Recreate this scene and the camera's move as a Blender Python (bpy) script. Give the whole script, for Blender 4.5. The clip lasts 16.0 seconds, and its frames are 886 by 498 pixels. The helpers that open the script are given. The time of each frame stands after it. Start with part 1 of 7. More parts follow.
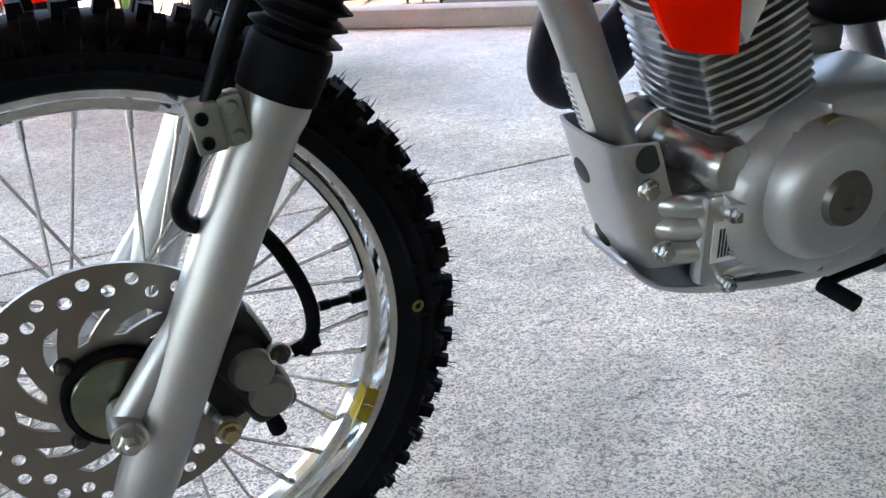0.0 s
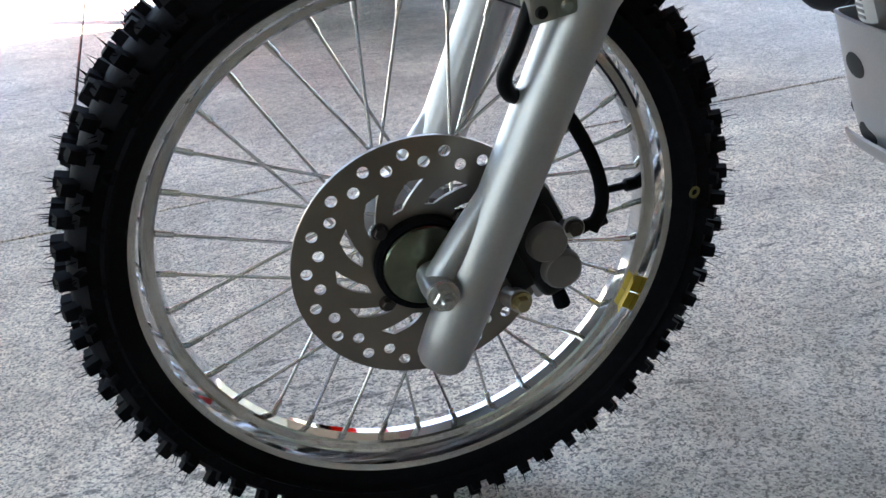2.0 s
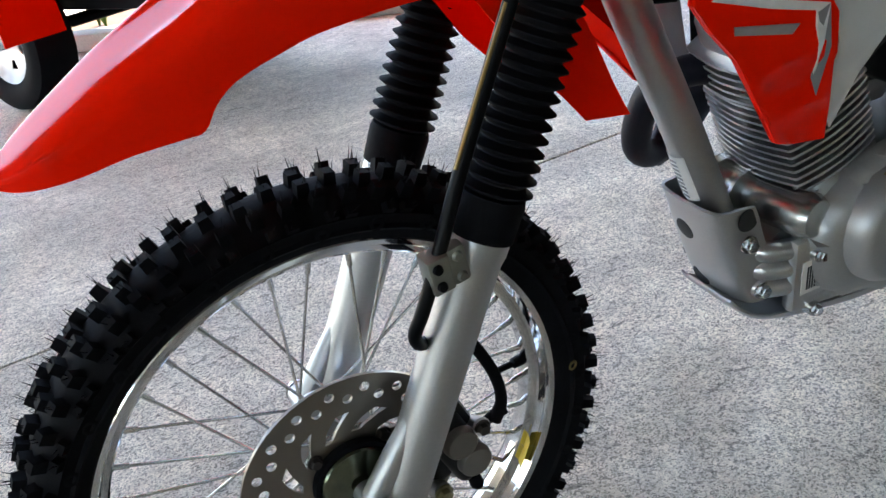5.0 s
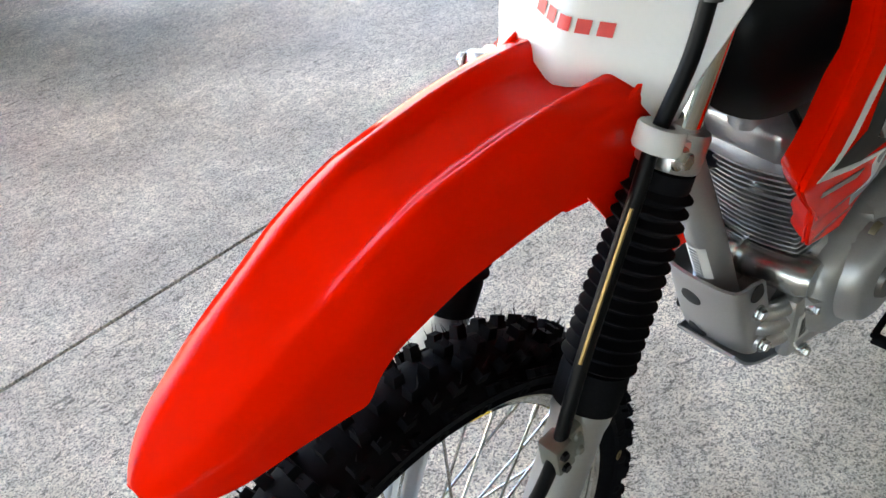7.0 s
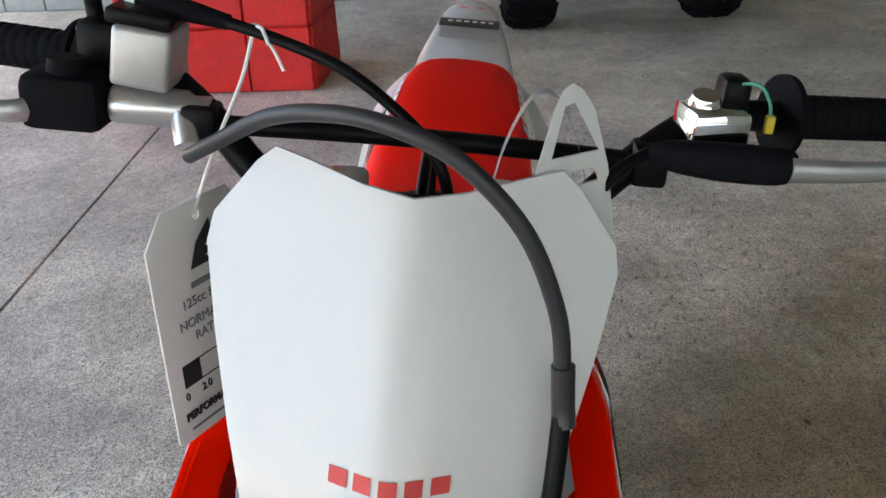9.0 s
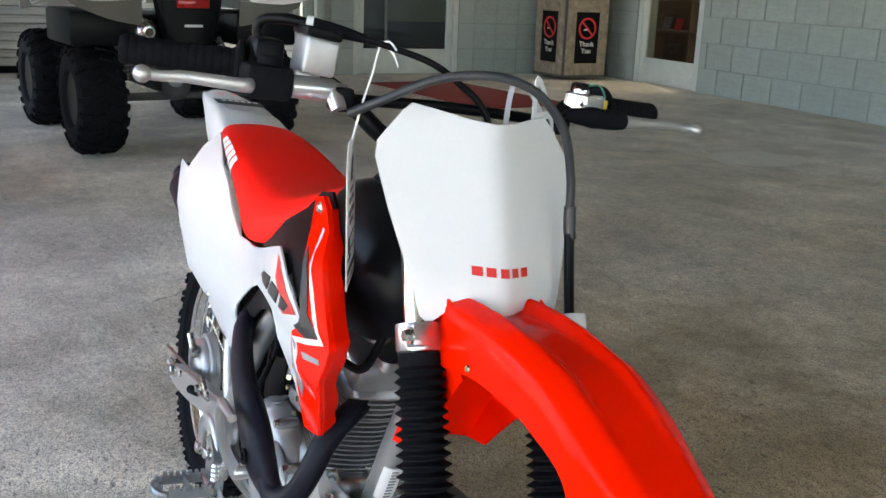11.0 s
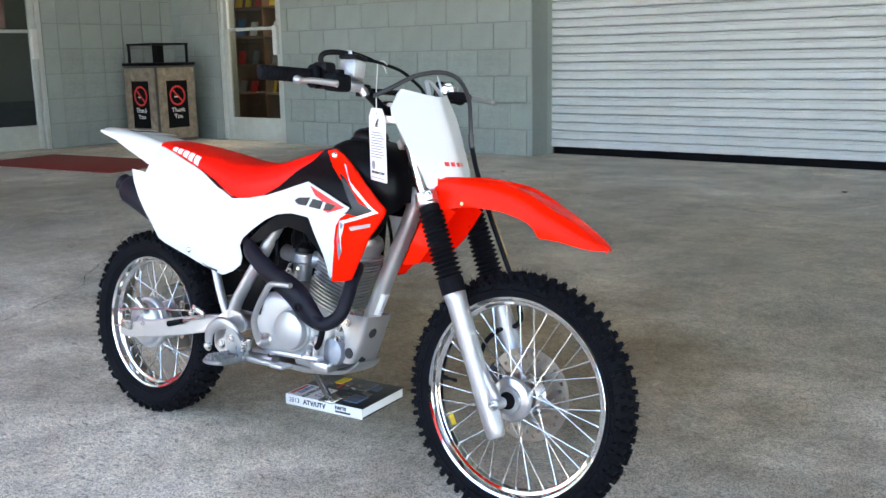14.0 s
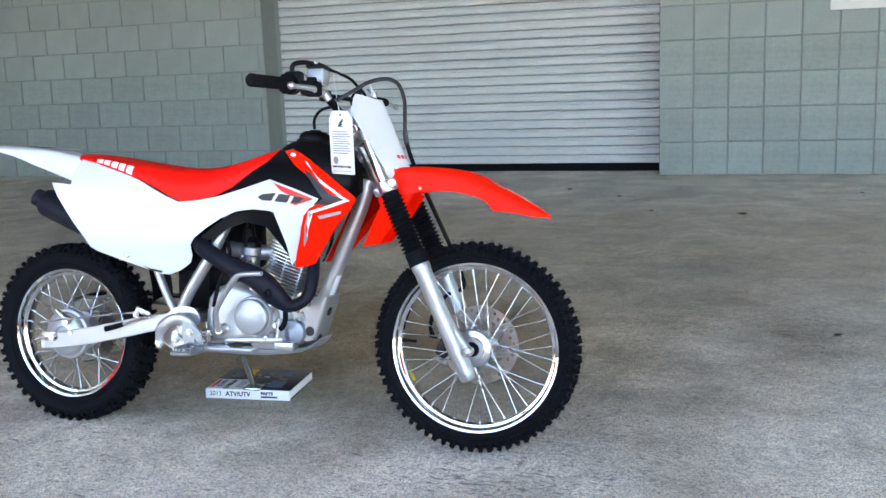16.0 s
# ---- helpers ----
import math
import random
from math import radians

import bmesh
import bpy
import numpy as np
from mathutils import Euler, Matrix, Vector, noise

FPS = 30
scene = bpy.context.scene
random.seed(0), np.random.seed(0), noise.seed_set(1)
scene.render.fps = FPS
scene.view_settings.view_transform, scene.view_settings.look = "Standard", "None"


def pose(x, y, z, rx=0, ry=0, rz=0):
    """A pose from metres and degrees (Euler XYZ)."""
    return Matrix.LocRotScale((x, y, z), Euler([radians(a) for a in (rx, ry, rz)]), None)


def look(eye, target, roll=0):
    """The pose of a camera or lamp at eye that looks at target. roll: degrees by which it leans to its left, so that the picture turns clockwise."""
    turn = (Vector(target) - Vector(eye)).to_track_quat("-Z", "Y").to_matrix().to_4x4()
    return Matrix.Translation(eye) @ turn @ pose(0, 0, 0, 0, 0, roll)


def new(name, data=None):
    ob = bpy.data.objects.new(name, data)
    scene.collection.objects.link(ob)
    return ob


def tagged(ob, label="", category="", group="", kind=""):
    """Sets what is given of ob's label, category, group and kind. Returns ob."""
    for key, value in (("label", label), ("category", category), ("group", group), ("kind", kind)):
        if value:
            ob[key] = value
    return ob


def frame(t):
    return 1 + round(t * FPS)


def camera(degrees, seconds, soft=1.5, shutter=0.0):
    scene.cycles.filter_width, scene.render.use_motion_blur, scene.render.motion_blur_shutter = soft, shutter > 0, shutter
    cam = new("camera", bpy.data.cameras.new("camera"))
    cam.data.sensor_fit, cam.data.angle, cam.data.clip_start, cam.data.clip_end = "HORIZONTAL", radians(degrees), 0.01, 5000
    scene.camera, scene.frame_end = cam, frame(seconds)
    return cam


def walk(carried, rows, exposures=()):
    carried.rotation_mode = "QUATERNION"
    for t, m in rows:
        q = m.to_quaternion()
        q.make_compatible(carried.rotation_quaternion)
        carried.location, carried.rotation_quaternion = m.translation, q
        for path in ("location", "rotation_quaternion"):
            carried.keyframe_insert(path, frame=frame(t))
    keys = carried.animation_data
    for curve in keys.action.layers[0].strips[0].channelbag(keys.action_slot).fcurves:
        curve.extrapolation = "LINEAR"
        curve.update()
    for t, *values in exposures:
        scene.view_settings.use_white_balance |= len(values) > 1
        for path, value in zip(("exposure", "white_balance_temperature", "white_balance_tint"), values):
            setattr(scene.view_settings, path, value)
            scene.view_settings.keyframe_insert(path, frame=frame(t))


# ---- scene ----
from mathutils import geometry

cam = camera(49.2, 16.0)
PATH = [
    (0.0, (1.2052, 0.7136, 0.6252), (0.8868, -0.1620, 0.2621), -4.00),
    (0.5, (1.2529, 0.7070, 0.6033), (0.9597, -0.1794, 0.2452), -4.72),
    (1.0, (1.2940, 0.7112, 0.5990), (1.0438, -0.1862, 0.2357), -4.99),
    (1.5, (1.3261, 0.7262, 0.5949), (1.1171, -0.1789, 0.2247), -5.60),
    (2.0, (1.3413, 0.7375, 0.5874), (1.1648, -0.1684, 0.2025), -6.16),
    (2.5, (1.3424, 0.7475, 0.5786), (1.1747, -0.1535, 0.1786), -6.44),
    (3.0, (1.3304, 0.7658, 0.5900), (1.1572, -0.1227, 0.1651), -6.44),
    (3.5, (1.3345, 0.7659, 0.6534), (1.1433, -0.1110, 0.2125), -6.37),
    (4.0, (1.3508, 0.7585, 0.7005), (1.1046, -0.1255, 0.3031), -6.72),
    (4.2, (1.347, 0.754, 0.716), (0.820, -1.013, -0.059), -7.6),
    (6.3, (1.4728, 0.6653, 1.0040), (1.0753, -0.0897, 0.4825), -10.56),
    (6.5, (1.4801, 0.6288, 1.0225), (1.1024, -0.1179, 0.4751), -11.18),
    (7.0, (1.4853, 0.5110, 1.0641), (1.0177, -0.1680, 0.4982), -10.89),
    (7.5, (1.5479, 0.4321, 1.1119), (0.8994, -0.0982, 0.5657), -6.93),
    (8.0, (1.5575, 0.3444, 1.1254), (0.7927, -0.0298, 0.6009), -4.03),
    (8.5, (1.4786, 0.2173, 1.1228), (0.6237, 0.0282, 0.6396), -4.35),
    (9.0, (1.470, 0.124, 1.143), (-0.350, -0.050, 0.333), -2.9),
    (9.2, (1.486, 0.087, 1.149), (-0.362, -0.012, 0.392), -1.8),
    (11.3, (1.97, -0.578, 1.093), (0.322, 0.419, 0.556), 1.2), 
    (11.5, (2.006, -0.66, 1.09), (0.417, 0.431, 0.558), 0.6), 
    (12, (2.112, -0.879, 1.068), (0.593, 0.341, 0.619), 1.5), 
    (12.5, (2.201, -1.081, 1.068), (0.771, 0.248, 0.633), 0.5), 
    (13, (2.259, -1.323, 1.051), (0.921, 0.111, 0.66), 0.1), 
    (13.5, (2.316, -1.518, 1.043), (1.075, -0.001, 0.642), -0.1), 
    (14, (2.363, -1.739, 1.037), (1.156, -0.193, 0.647), -1.1), 
    (14.5, (2.319, -1.938, 1.025), (1.236, -0.304, 0.631), -1.3), 
    (15, (2.218, -2.113, 1.019), (1.316, -0.373, 0.625), -2.4), 
    (15.5, (2.117, -2.279, 1.023), (1.351, -0.468, 0.657), -1.8), 
    (16, (1.959, -2.415, 1.012), (1.322, -0.553, 0.654), -2.2),
]
EXPOSURES = [(0.0, 3.35, 6850, 12), (2.0, 2.82, 6800, 12), (3.0, 2.70, 6750, 12), (4.2, 2.72, 6850, 12), (6.3, 3.42, 7150, 12), (7.5, 3.0, 7450, 12), (9.2, 2.58, 7150, 12), (11.3, 2.95, 7050, 12), (14.0, 3.10, 6550, 12), (16.0, 2.90, 6300, 12)]
walk(cam, [(t, look(eye, target, roll)) for t, eye, target, roll in PATH], exposures=EXPOSURES)

# ---- light: open shade under a canopy, daylight from the forecourt ----
SUN_ELEVATION, SUN_AZIMUTH = 72.0, 195.0
world = bpy.data.worlds.new("sky")
scene.world = world
world.use_nodes = True
wn = world.node_tree.nodes
sky = wn.new("ShaderNodeTexSky")
sky.sky_type, sky.sun_disc = "NISHITA", False
sky.sun_elevation, sky.sun_rotation = radians(SUN_ELEVATION), radians(SUN_AZIMUTH)
world.node_tree.links.new(sky.outputs[0], wn["Background"].inputs[0])
wn["Background"].inputs[1].default_value = 0.15
sun = new("sun", bpy.data.lights.new("sun", "SUN"))
sun.data.energy, sun.data.angle, sun.data.color = 5.0, radians(0.5), (1.0, 0.95, 0.88)
sun_from = Vector((math.sin(radians(SUN_AZIMUTH)) * math.cos(radians(SUN_ELEVATION)),
                   math.cos(radians(SUN_AZIMUTH)) * math.cos(radians(SUN_ELEVATION)), math.sin(radians(SUN_ELEVATION))))
sun.matrix_world = look(sun_from * 50, (0, 0, 0))


# ---- materials ----
def surf(name, base, rough=0.5, metal=0.0, var=0.12, scale=12.0, fine=90.0, bump=0.08, coat=0.0, spread=0.0, rvar=0.12, spec=0.5):
    """A surface with colour and gloss that vary at two scales, and fine relief. spread: how far alike pieces differ."""
    m = bpy.data.materials.new(name)
    m.use_nodes = True
    n, l = m.node_tree.nodes, m.node_tree.links
    b = n["Principled BSDF"]
    b.inputs["Metallic"].default_value = metal
    b.inputs["Coat Weight"].default_value = coat
    b.inputs["Coat Roughness"].default_value = 0.08
    b.inputs["Specular IOR Level"].default_value = spec
    tc = n.new("ShaderNodeTexCoord")
    big, small = n.new("ShaderNodeTexNoise"), n.new("ShaderNodeTexNoise")
    big.inputs["Scale"].default_value, small.inputs["Scale"].default_value = scale, fine
    big.inputs["Detail"].default_value, small.inputs["Detail"].default_value = 4, 3
    for t in (big, small):
        l.new(tc.outputs["Object"], t.inputs["Vector"])
    add = n.new("ShaderNodeMath")
    add.operation = "ADD"
    l.new(big.outputs["Fac"], add.inputs[0])
    l.new(small.outputs["Fac"], add.inputs[1])
    ramp = n.new("ShaderNodeMapRange")
    ramp.inputs["From Min"].default_value, ramp.inputs["From Max"].default_value = 0.6, 1.4
    ramp.inputs["To Min"].default_value, ramp.inputs["To Max"].default_value = 1 - var, 1 + var
    l.new(add.outputs[0], ramp.inputs["Value"])
    last = ramp.outputs[0]
    if spread:
        info, pick, mul = n.new("ShaderNodeObjectInfo"), n.new("ShaderNodeMapRange"), n.new("ShaderNodeMath")
        pick.inputs["To Min"].default_value, pick.inputs["To Max"].default_value = 1 - spread, 1 + spread
        mul.operation = "MULTIPLY"
        l.new(info.outputs["Random"], pick.inputs["Value"])
        l.new(pick.outputs[0], mul.inputs[0])
        l.new(last, mul.inputs[1])
        last = mul.outputs[0]
    mix = n.new("ShaderNodeVectorMath")
    mix.operation = "SCALE"
    mix.inputs[0].default_value = base
    l.new(last, mix.inputs["Scale"])
    l.new(mix.outputs[0], b.inputs["Base Color"])
    rr = n.new("ShaderNodeMapRange")
    rr.inputs["To Min"].default_value, rr.inputs["To Max"].default_value = max(0.02, rough * (1 - rvar)), min(1, rough * (1 + rvar))
    l.new(small.outputs["Fac"], rr.inputs["Value"])
    l.new(rr.outputs[0], b.inputs["Roughness"])
    if bump:
        bp = n.new("ShaderNodeBump")
        bp.inputs["Strength"].default_value, bp.inputs["Distance"].default_value = bump, 0.002
        l.new(add.outputs[0], bp.inputs["Height"])
        l.new(bp.outputs[0], b.inputs["Normal"])
    return m


STAIN_SHADE_AT = (0.15, 0.95)


def concrete_floor(name):
    """Worn broom-finished concrete: fine sand grain, exposed dark aggregate, pits and broad oil-grey stains."""
    m = bpy.data.materials.new(name)
    m.use_nodes = True
    n, l = m.node_tree.nodes, m.node_tree.links
    b = n["Principled BSDF"]
    tc = n.new("ShaderNodeTexCoord")

    def noise_at(scale, detail=4, rough=0.6, stretch=None):
        t = n.new("ShaderNodeTexNoise")
        t.inputs["Scale"].default_value, t.inputs["Detail"].default_value, t.inputs["Roughness"].default_value = scale, detail, rough
        if stretch:
            mp = n.new("ShaderNodeMapping")
            mp.inputs["Scale"].default_value = stretch
            l.new(tc.outputs["Object"], mp.inputs[0])
            l.new(mp.outputs[0], t.inputs["Vector"])
        else:
            l.new(tc.outputs["Object"], t.inputs["Vector"])
        return t.outputs["Fac"]

    def cells(scale):
        """A random value for each grain."""
        t, part_of = n.new("ShaderNodeTexVoronoi"), n.new("ShaderNodeSeparateColor")
        t.inputs["Scale"].default_value = scale
        l.new(tc.outputs["Object"], t.inputs["Vector"])
        l.new(t.outputs["Color"], part_of.inputs[0])
        return part_of.outputs[0]

    def ranged(v, a, c, lo, hi):
        r = n.new("ShaderNodeMapRange")
        for k, x in (("From Min", a), ("From Max", c), ("To Min", lo), ("To Max", hi)):
            r.inputs[k].default_value = x
        l.new(v, r.inputs["Value"])
        return r.outputs[0]

    def times(a, c):
        r = n.new("ShaderNodeMath")
        r.operation = "MULTIPLY"
        l.new(a, r.inputs[0])
        l.new(c, r.inputs[1])
        return r.outputs[0]

    def plus(a, c, k):
        r = n.new("ShaderNodeMath")
        r.operation = "MULTIPLY_ADD"
        l.new(c, r.inputs[0])
        r.inputs[1].default_value = k
        l.new(a, r.inputs[2])
        return r.outputs[0]

    stains = ranged(noise_at(0.7, 5, 0.62), 0.36, 0.62, 0.76, 1.16)
    blotch = times(ranged(noise_at(2.6, 6, 0.66), 0.36, 0.62, 0.80, 1.16), ranged(noise_at(19, 5, 0.72), 0.32, 0.66, 0.82, 1.10))
    # salt-and-pepper sand grains, darker ones thicker in some patches than in others
    patch = noise_at(4.2, 4, 0.65)
    grain = times(ranged(plus(cells(400), patch, 0.30), 0.24, 0.66, 0.37, 1.10), ranged(cells(190), 0.0, 0.16, 0.62, 1.0))
    pale = times(ranged(cells(760), 0.0, 1.0, 0.76, 1.18), ranged(noise_at(45, 3, 0.6), 0.35, 0.65, 0.92, 1.08))
    # chips and dark drips a few centimetres long
    worn = noise_at(1.1, 4, 0.6)
    pits = times(ranged(plus(noise_at(8, 6, 0.75, (0.7, 1.3, 1)), worn, 0.5), 0.89, 0.98, 1.0, 0.70), ranged(plus(noise_at(36, 3, 0.65, (0.6, 1.5, 1)), worn, 0.45), 0.87, 0.91, 1.0, 0.45))
    fleck = ranged(plus(noise_at(85, 4, 0.7, (0.7, 1.3, 1)), patch, 0.2), 0.66, 0.74, 1.02, 0.74)
    tone = times(times(times(times(times(stains, blotch), grain), pale), pits), fleck)
    hue = n.new("ShaderNodeMix")
    hue.data_type = "RGBA"
    hue.inputs[6].default_value, hue.inputs[7].default_value = (0.77, 0.725, 0.635, 1), (0.74, 0.675, 0.56, 1)
    l.new(ranged(noise_at(0.8, 3), 0.35, 0.65, 0, 1), hue.inputs[0])
    # brown grime on the building side; first tint also holds the motorcycle's painted shadow
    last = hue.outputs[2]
    for at, reach, ragged, tint in ((STAIN_SHADE_AT, (1.9, 1.2), 1.3, (0.60, 0.53, 0.40, 1)), ((0.2, 2.9), (4.8, 2.2), 0.9, (0.80, 0.755, 0.65, 1))):
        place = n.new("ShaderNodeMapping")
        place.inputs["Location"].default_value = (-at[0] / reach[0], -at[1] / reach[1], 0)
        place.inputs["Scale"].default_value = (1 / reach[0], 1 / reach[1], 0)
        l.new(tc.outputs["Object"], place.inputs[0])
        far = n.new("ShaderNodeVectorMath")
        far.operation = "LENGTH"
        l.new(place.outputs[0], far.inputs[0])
        stain_shade = ranged(plus(far.outputs["Value"], noise_at(ragged, 6, 0.68), 1.5), 1.05, 1.95, 1.0, 0.0)
        darkened = n.new("ShaderNodeMix")
        darkened.data_type, darkened.blend_type = "RGBA", "MULTIPLY"
        darkened.inputs[7].default_value = tint
        l.new(stain_shade, darkened.inputs[0])
        l.new(last, darkened.inputs[6])
        last = darkened.outputs[2]
    mix = n.new("ShaderNodeVectorMath")
    mix.operation = "SCALE"
    l.new(last, mix.inputs[0])
    l.new(tone, mix.inputs["Scale"])
    l.new(mix.outputs[0], b.inputs["Base Color"])
    l.new(ranged(stains, 0.8, 1.1, 0.6, 0.85), b.inputs["Roughness"])
    bp = n.new("ShaderNodeBump")
    bp.inputs["Strength"].default_value, bp.inputs["Distance"].default_value = 0.40, 0.003
    l.new(times(grain, pale), bp.inputs["Height"])
    l.new(bp.outputs[0], b.inputs["Normal"])
    return m


def glass(name, tint=(0.9, 0.95, 0.93)):
    m = bpy.data.materials.new(name)
    m.use_nodes = True
    b = m.node_tree.nodes["Principled BSDF"]
    b.inputs["Base Color"].default_value = (*tint, 1)
    b.inputs["Transmission Weight"].default_value, b.inputs["Roughness"].default_value, b.inputs["IOR"].default_value = 1.0, 0.02, 1.45
    return m


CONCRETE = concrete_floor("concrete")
JOINT = surf("joint_filler", (0.014, 0.013, 0.012), 0.95, spec=0.1)
ASPHALT = surf("asphalt", (0.07, 0.07, 0.068), 0.9, fine=150, bump=0.4)
BLOCK_PAINT = surf("grey_green_masonry_paint", (0.30, 0.335, 0.315), 0.7, scale=5, fine=60, var=0.10, bump=0.35, spread=0.05)
SPLIT_PAINT = surf("grey_green_split_face_paint", (0.285, 0.32, 0.30), 0.75, scale=9, fine=38, var=0.14, bump=0.9, spread=0.06)
MORTAR = surf("painted_mortar", (0.235, 0.262, 0.245), 0.8)
RED_BLOCK = surf("red_masonry_paint", (0.66, 0.012, 0.008), 0.6, scale=9, fine=38, var=0.16, bump=0.9, spread=0.06)
DOOR_WHITE = surf("white_slat_enamel", (0.60, 0.62, 0.63), 0.45, scale=3, fine=25, var=0.06, bump=0.05, spread=0.02)
CEILING = surf("dark_canopy_paint", (0.15, 0.145, 0.13), 0.8)
DARK = surf("dark_interior", (0.05, 0.05, 0.052), 0.8)
CARPET = surf("red_carpet", (0.26, 0.032, 0.022), 0.95, fine=300, bump=0.5)
ALU_FRAME = surf("painted_door_frame", (0.50, 0.53, 0.50), 0.45)
GLASS = glass("window_glass", (0.82, 0.86, 0.84))
PEBBLE = surf("pebble_panel", (0.23, 0.19, 0.14), 0.85, fine=120, var=0.6, bump=0.9)
RED = surf("red_plastic", (1.0, 0.012, 0.0015), 0.07, scale=6, fine=260, var=0.03, bump=0.003, coat=0.0, spec=0.045)
RED_SEAT = surf("red_seat_vinyl", (0.92, 0.006, 0.001), 0.5, scale=9, fine=420, var=0.05, bump=0.12, spec=0.16)
WHITE = surf("white_plastic", (0.66, 0.67, 0.67), 0.22, scale=5, fine=220, var=0.02, bump=0.01, coat=0.0, spec=0.4)
BLACK = surf("black_plastic", (0.004, 0.004, 0.005), 0.38, fine=240, bump=0.06, spec=0.10)
BLACK_MATT = surf("matt_black_coating", (0.009, 0.009, 0.015), 0.45, fine=300, bump=0.1, spec=0.13)
CASE = surf("silver_painted_case", (0.46, 0.465, 0.47), 0.40, metal=0.65, scale=16, fine=380, var=0.06, bump=0.04)
DULL_STEEL = surf("dull_zinc_steel", (0.30, 0.315, 0.33), 0.40, metal=0.8, scale=30, fine=200, var=0.15, bump=0.05)
RUBBER = surf("black_rubber", (0.0065, 0.0066, 0.0082), 0.72, scale=20, fine=160, var=0.3, bump=0.2, spec=0.05)
HOSE_GREY = surf("grey_hose_sleeve", (0.022, 0.023, 0.027), 0.5, fine=240, bump=0.1)
ALLOY = surf("silver_painted_alloy", (0.45, 0.45, 0.45), 0.38, metal=0.78, scale=10, fine=340, var=0.06, bump=0.05)
CAST = surf("cast_aluminium", (0.56, 0.56, 0.57), 0.30, metal=0.9, scale=14, fine=420, var=0.08, bump=0.07)
CHROME = surf("polished_rim", (0.68, 0.68, 0.68), 0.05, metal=1.0, scale=8, fine=200, var=0.04, bump=0.01)
ZINC = surf("zinc_plated_steel", (0.58, 0.58, 0.57), 0.26, metal=1.0, fine=260, var=0.03, bump=0)
DISC_STEEL = surf("ground_disc_steel", (0.265, 0.238, 0.208), 0.36, metal=1.0, scale=24, fine=120, var=0.04, bump=0)
DARK_BOLT = surf("dark_bolt_steel", (0.06, 0.05, 0.045), 0.45, metal=0.7, bump=0)
BRASSY = surf("yellow_passivated_steel", (0.50, 0.44, 0.26), 0.30, metal=1.0, fine=200, var=0.2)
PAPER = surf("white_card", (0.78, 0.77, 0.75), 0.6, var=0.03, bump=0.02)
INK = surf("black_ink", (0.02, 0.02, 0.022), 0.5, bump=0)
GREY_INK = surf("grey_ink", (0.22, 0.22, 0.23), 0.5, bump=0)
RED_INK = surf("red_ink", (0.62, 0.03, 0.025), 0.4, bump=0)
YELLOW_INK = surf("yellow_ink", (0.75, 0.52, 0.03), 0.5, bump=0)
BLUE_INK = surf("blue_ink", (0.06, 0.16, 0.40), 0.5, bump=0)
WHITE_INK = surf("white_ink", (0.8, 0.8, 0.8), 0.4, bump=0)
SILVER_INK = surf("silver_ink", (0.45, 0.45, 0.46), 0.35, metal=0.4, bump=0)
COVER_BLACK = surf("dark_printed_cover", (0.016, 0.017, 0.02), 0.35)
HUB_GREEN = surf("iridescent_passivated_steel", (0.17, 0.19, 0.14), 0.24, metal=1.0, scale=30, fine=90, var=0.35)
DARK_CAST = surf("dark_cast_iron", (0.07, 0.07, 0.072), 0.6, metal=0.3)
DRY_LEAF = surf("dry_leaf", (0.06, 0.045, 0.025), 0.8, var=0.3, spread=0.2)
LEAF = surf("leaf", (0.09, 0.20, 0.035), 0.55, var=0.3, spread=0.1)
MULCH = surf("mulch", (0.10, 0.055, 0.03), 0.95, fine=60, var=0.5, bump=0.8)
WOOD = surf("dark_shelf_wood", (0.16, 0.09, 0.05), 0.5, var=0.25)


# ---- mesh tools ----
def part(name, bm, material, parent=None, label="", angle=38, matrix=None):
    me = bpy.data.meshes.new(name)
    bmesh.ops.recalc_face_normals(bm, faces=bm.faces)
    bm.to_mesh(me)
    bm.free()
    for poly in me.polygons:
        poly.use_smooth = True
    me.set_sharp_from_angle(angle=radians(angle))
    me.materials.append(material)
    ob = new(name, me)
    if parent:
        ob.parent = parent
    if matrix is not None:
        ob.matrix_basis = matrix
    return tagged(ob, label)


def share(name, ob, parent, matrix):
    """Another object on the same mesh."""
    o = new(name, ob.data)
    o.parent, o.matrix_basis = parent, matrix
    return o


def thing(name, matrix, label, category, group="", kind=""):
    e = new(name)
    e.empty_display_size = 0.1
    e.matrix_basis = matrix
    return tagged(e, label, category, group, kind)


def join(*bms):
    out = bms[0]
    for b in bms[1:]:
        me = bpy.data.meshes.new("tmp")
        b.to_mesh(me)
        b.free()
        out.from_mesh(me)
        bpy.data.meshes.remove(me)
    return out


def box(x0, y0, z0, x1, y1, z1, bevel=0.0, seg=2):
    bm = bmesh.new()
    bmesh.ops.create_cube(bm, size=1)
    bmesh.ops.scale(bm, vec=(abs(x1 - x0), abs(y1 - y0), abs(z1 - z0)), verts=bm.verts)
    bmesh.ops.translate(bm, vec=((x0 + x1) / 2, (y0 + y1) / 2, (z0 + z1) / 2), verts=bm.verts)
    if bevel:
        bmesh.ops.bevel(bm, geom=bm.edges[:], offset=bevel, segments=seg, affect="EDGES", profile=0.5)
    return bm


def moved(bm, m):
    bmesh.ops.transform(bm, matrix=m, verts=bm.verts)
    return bm


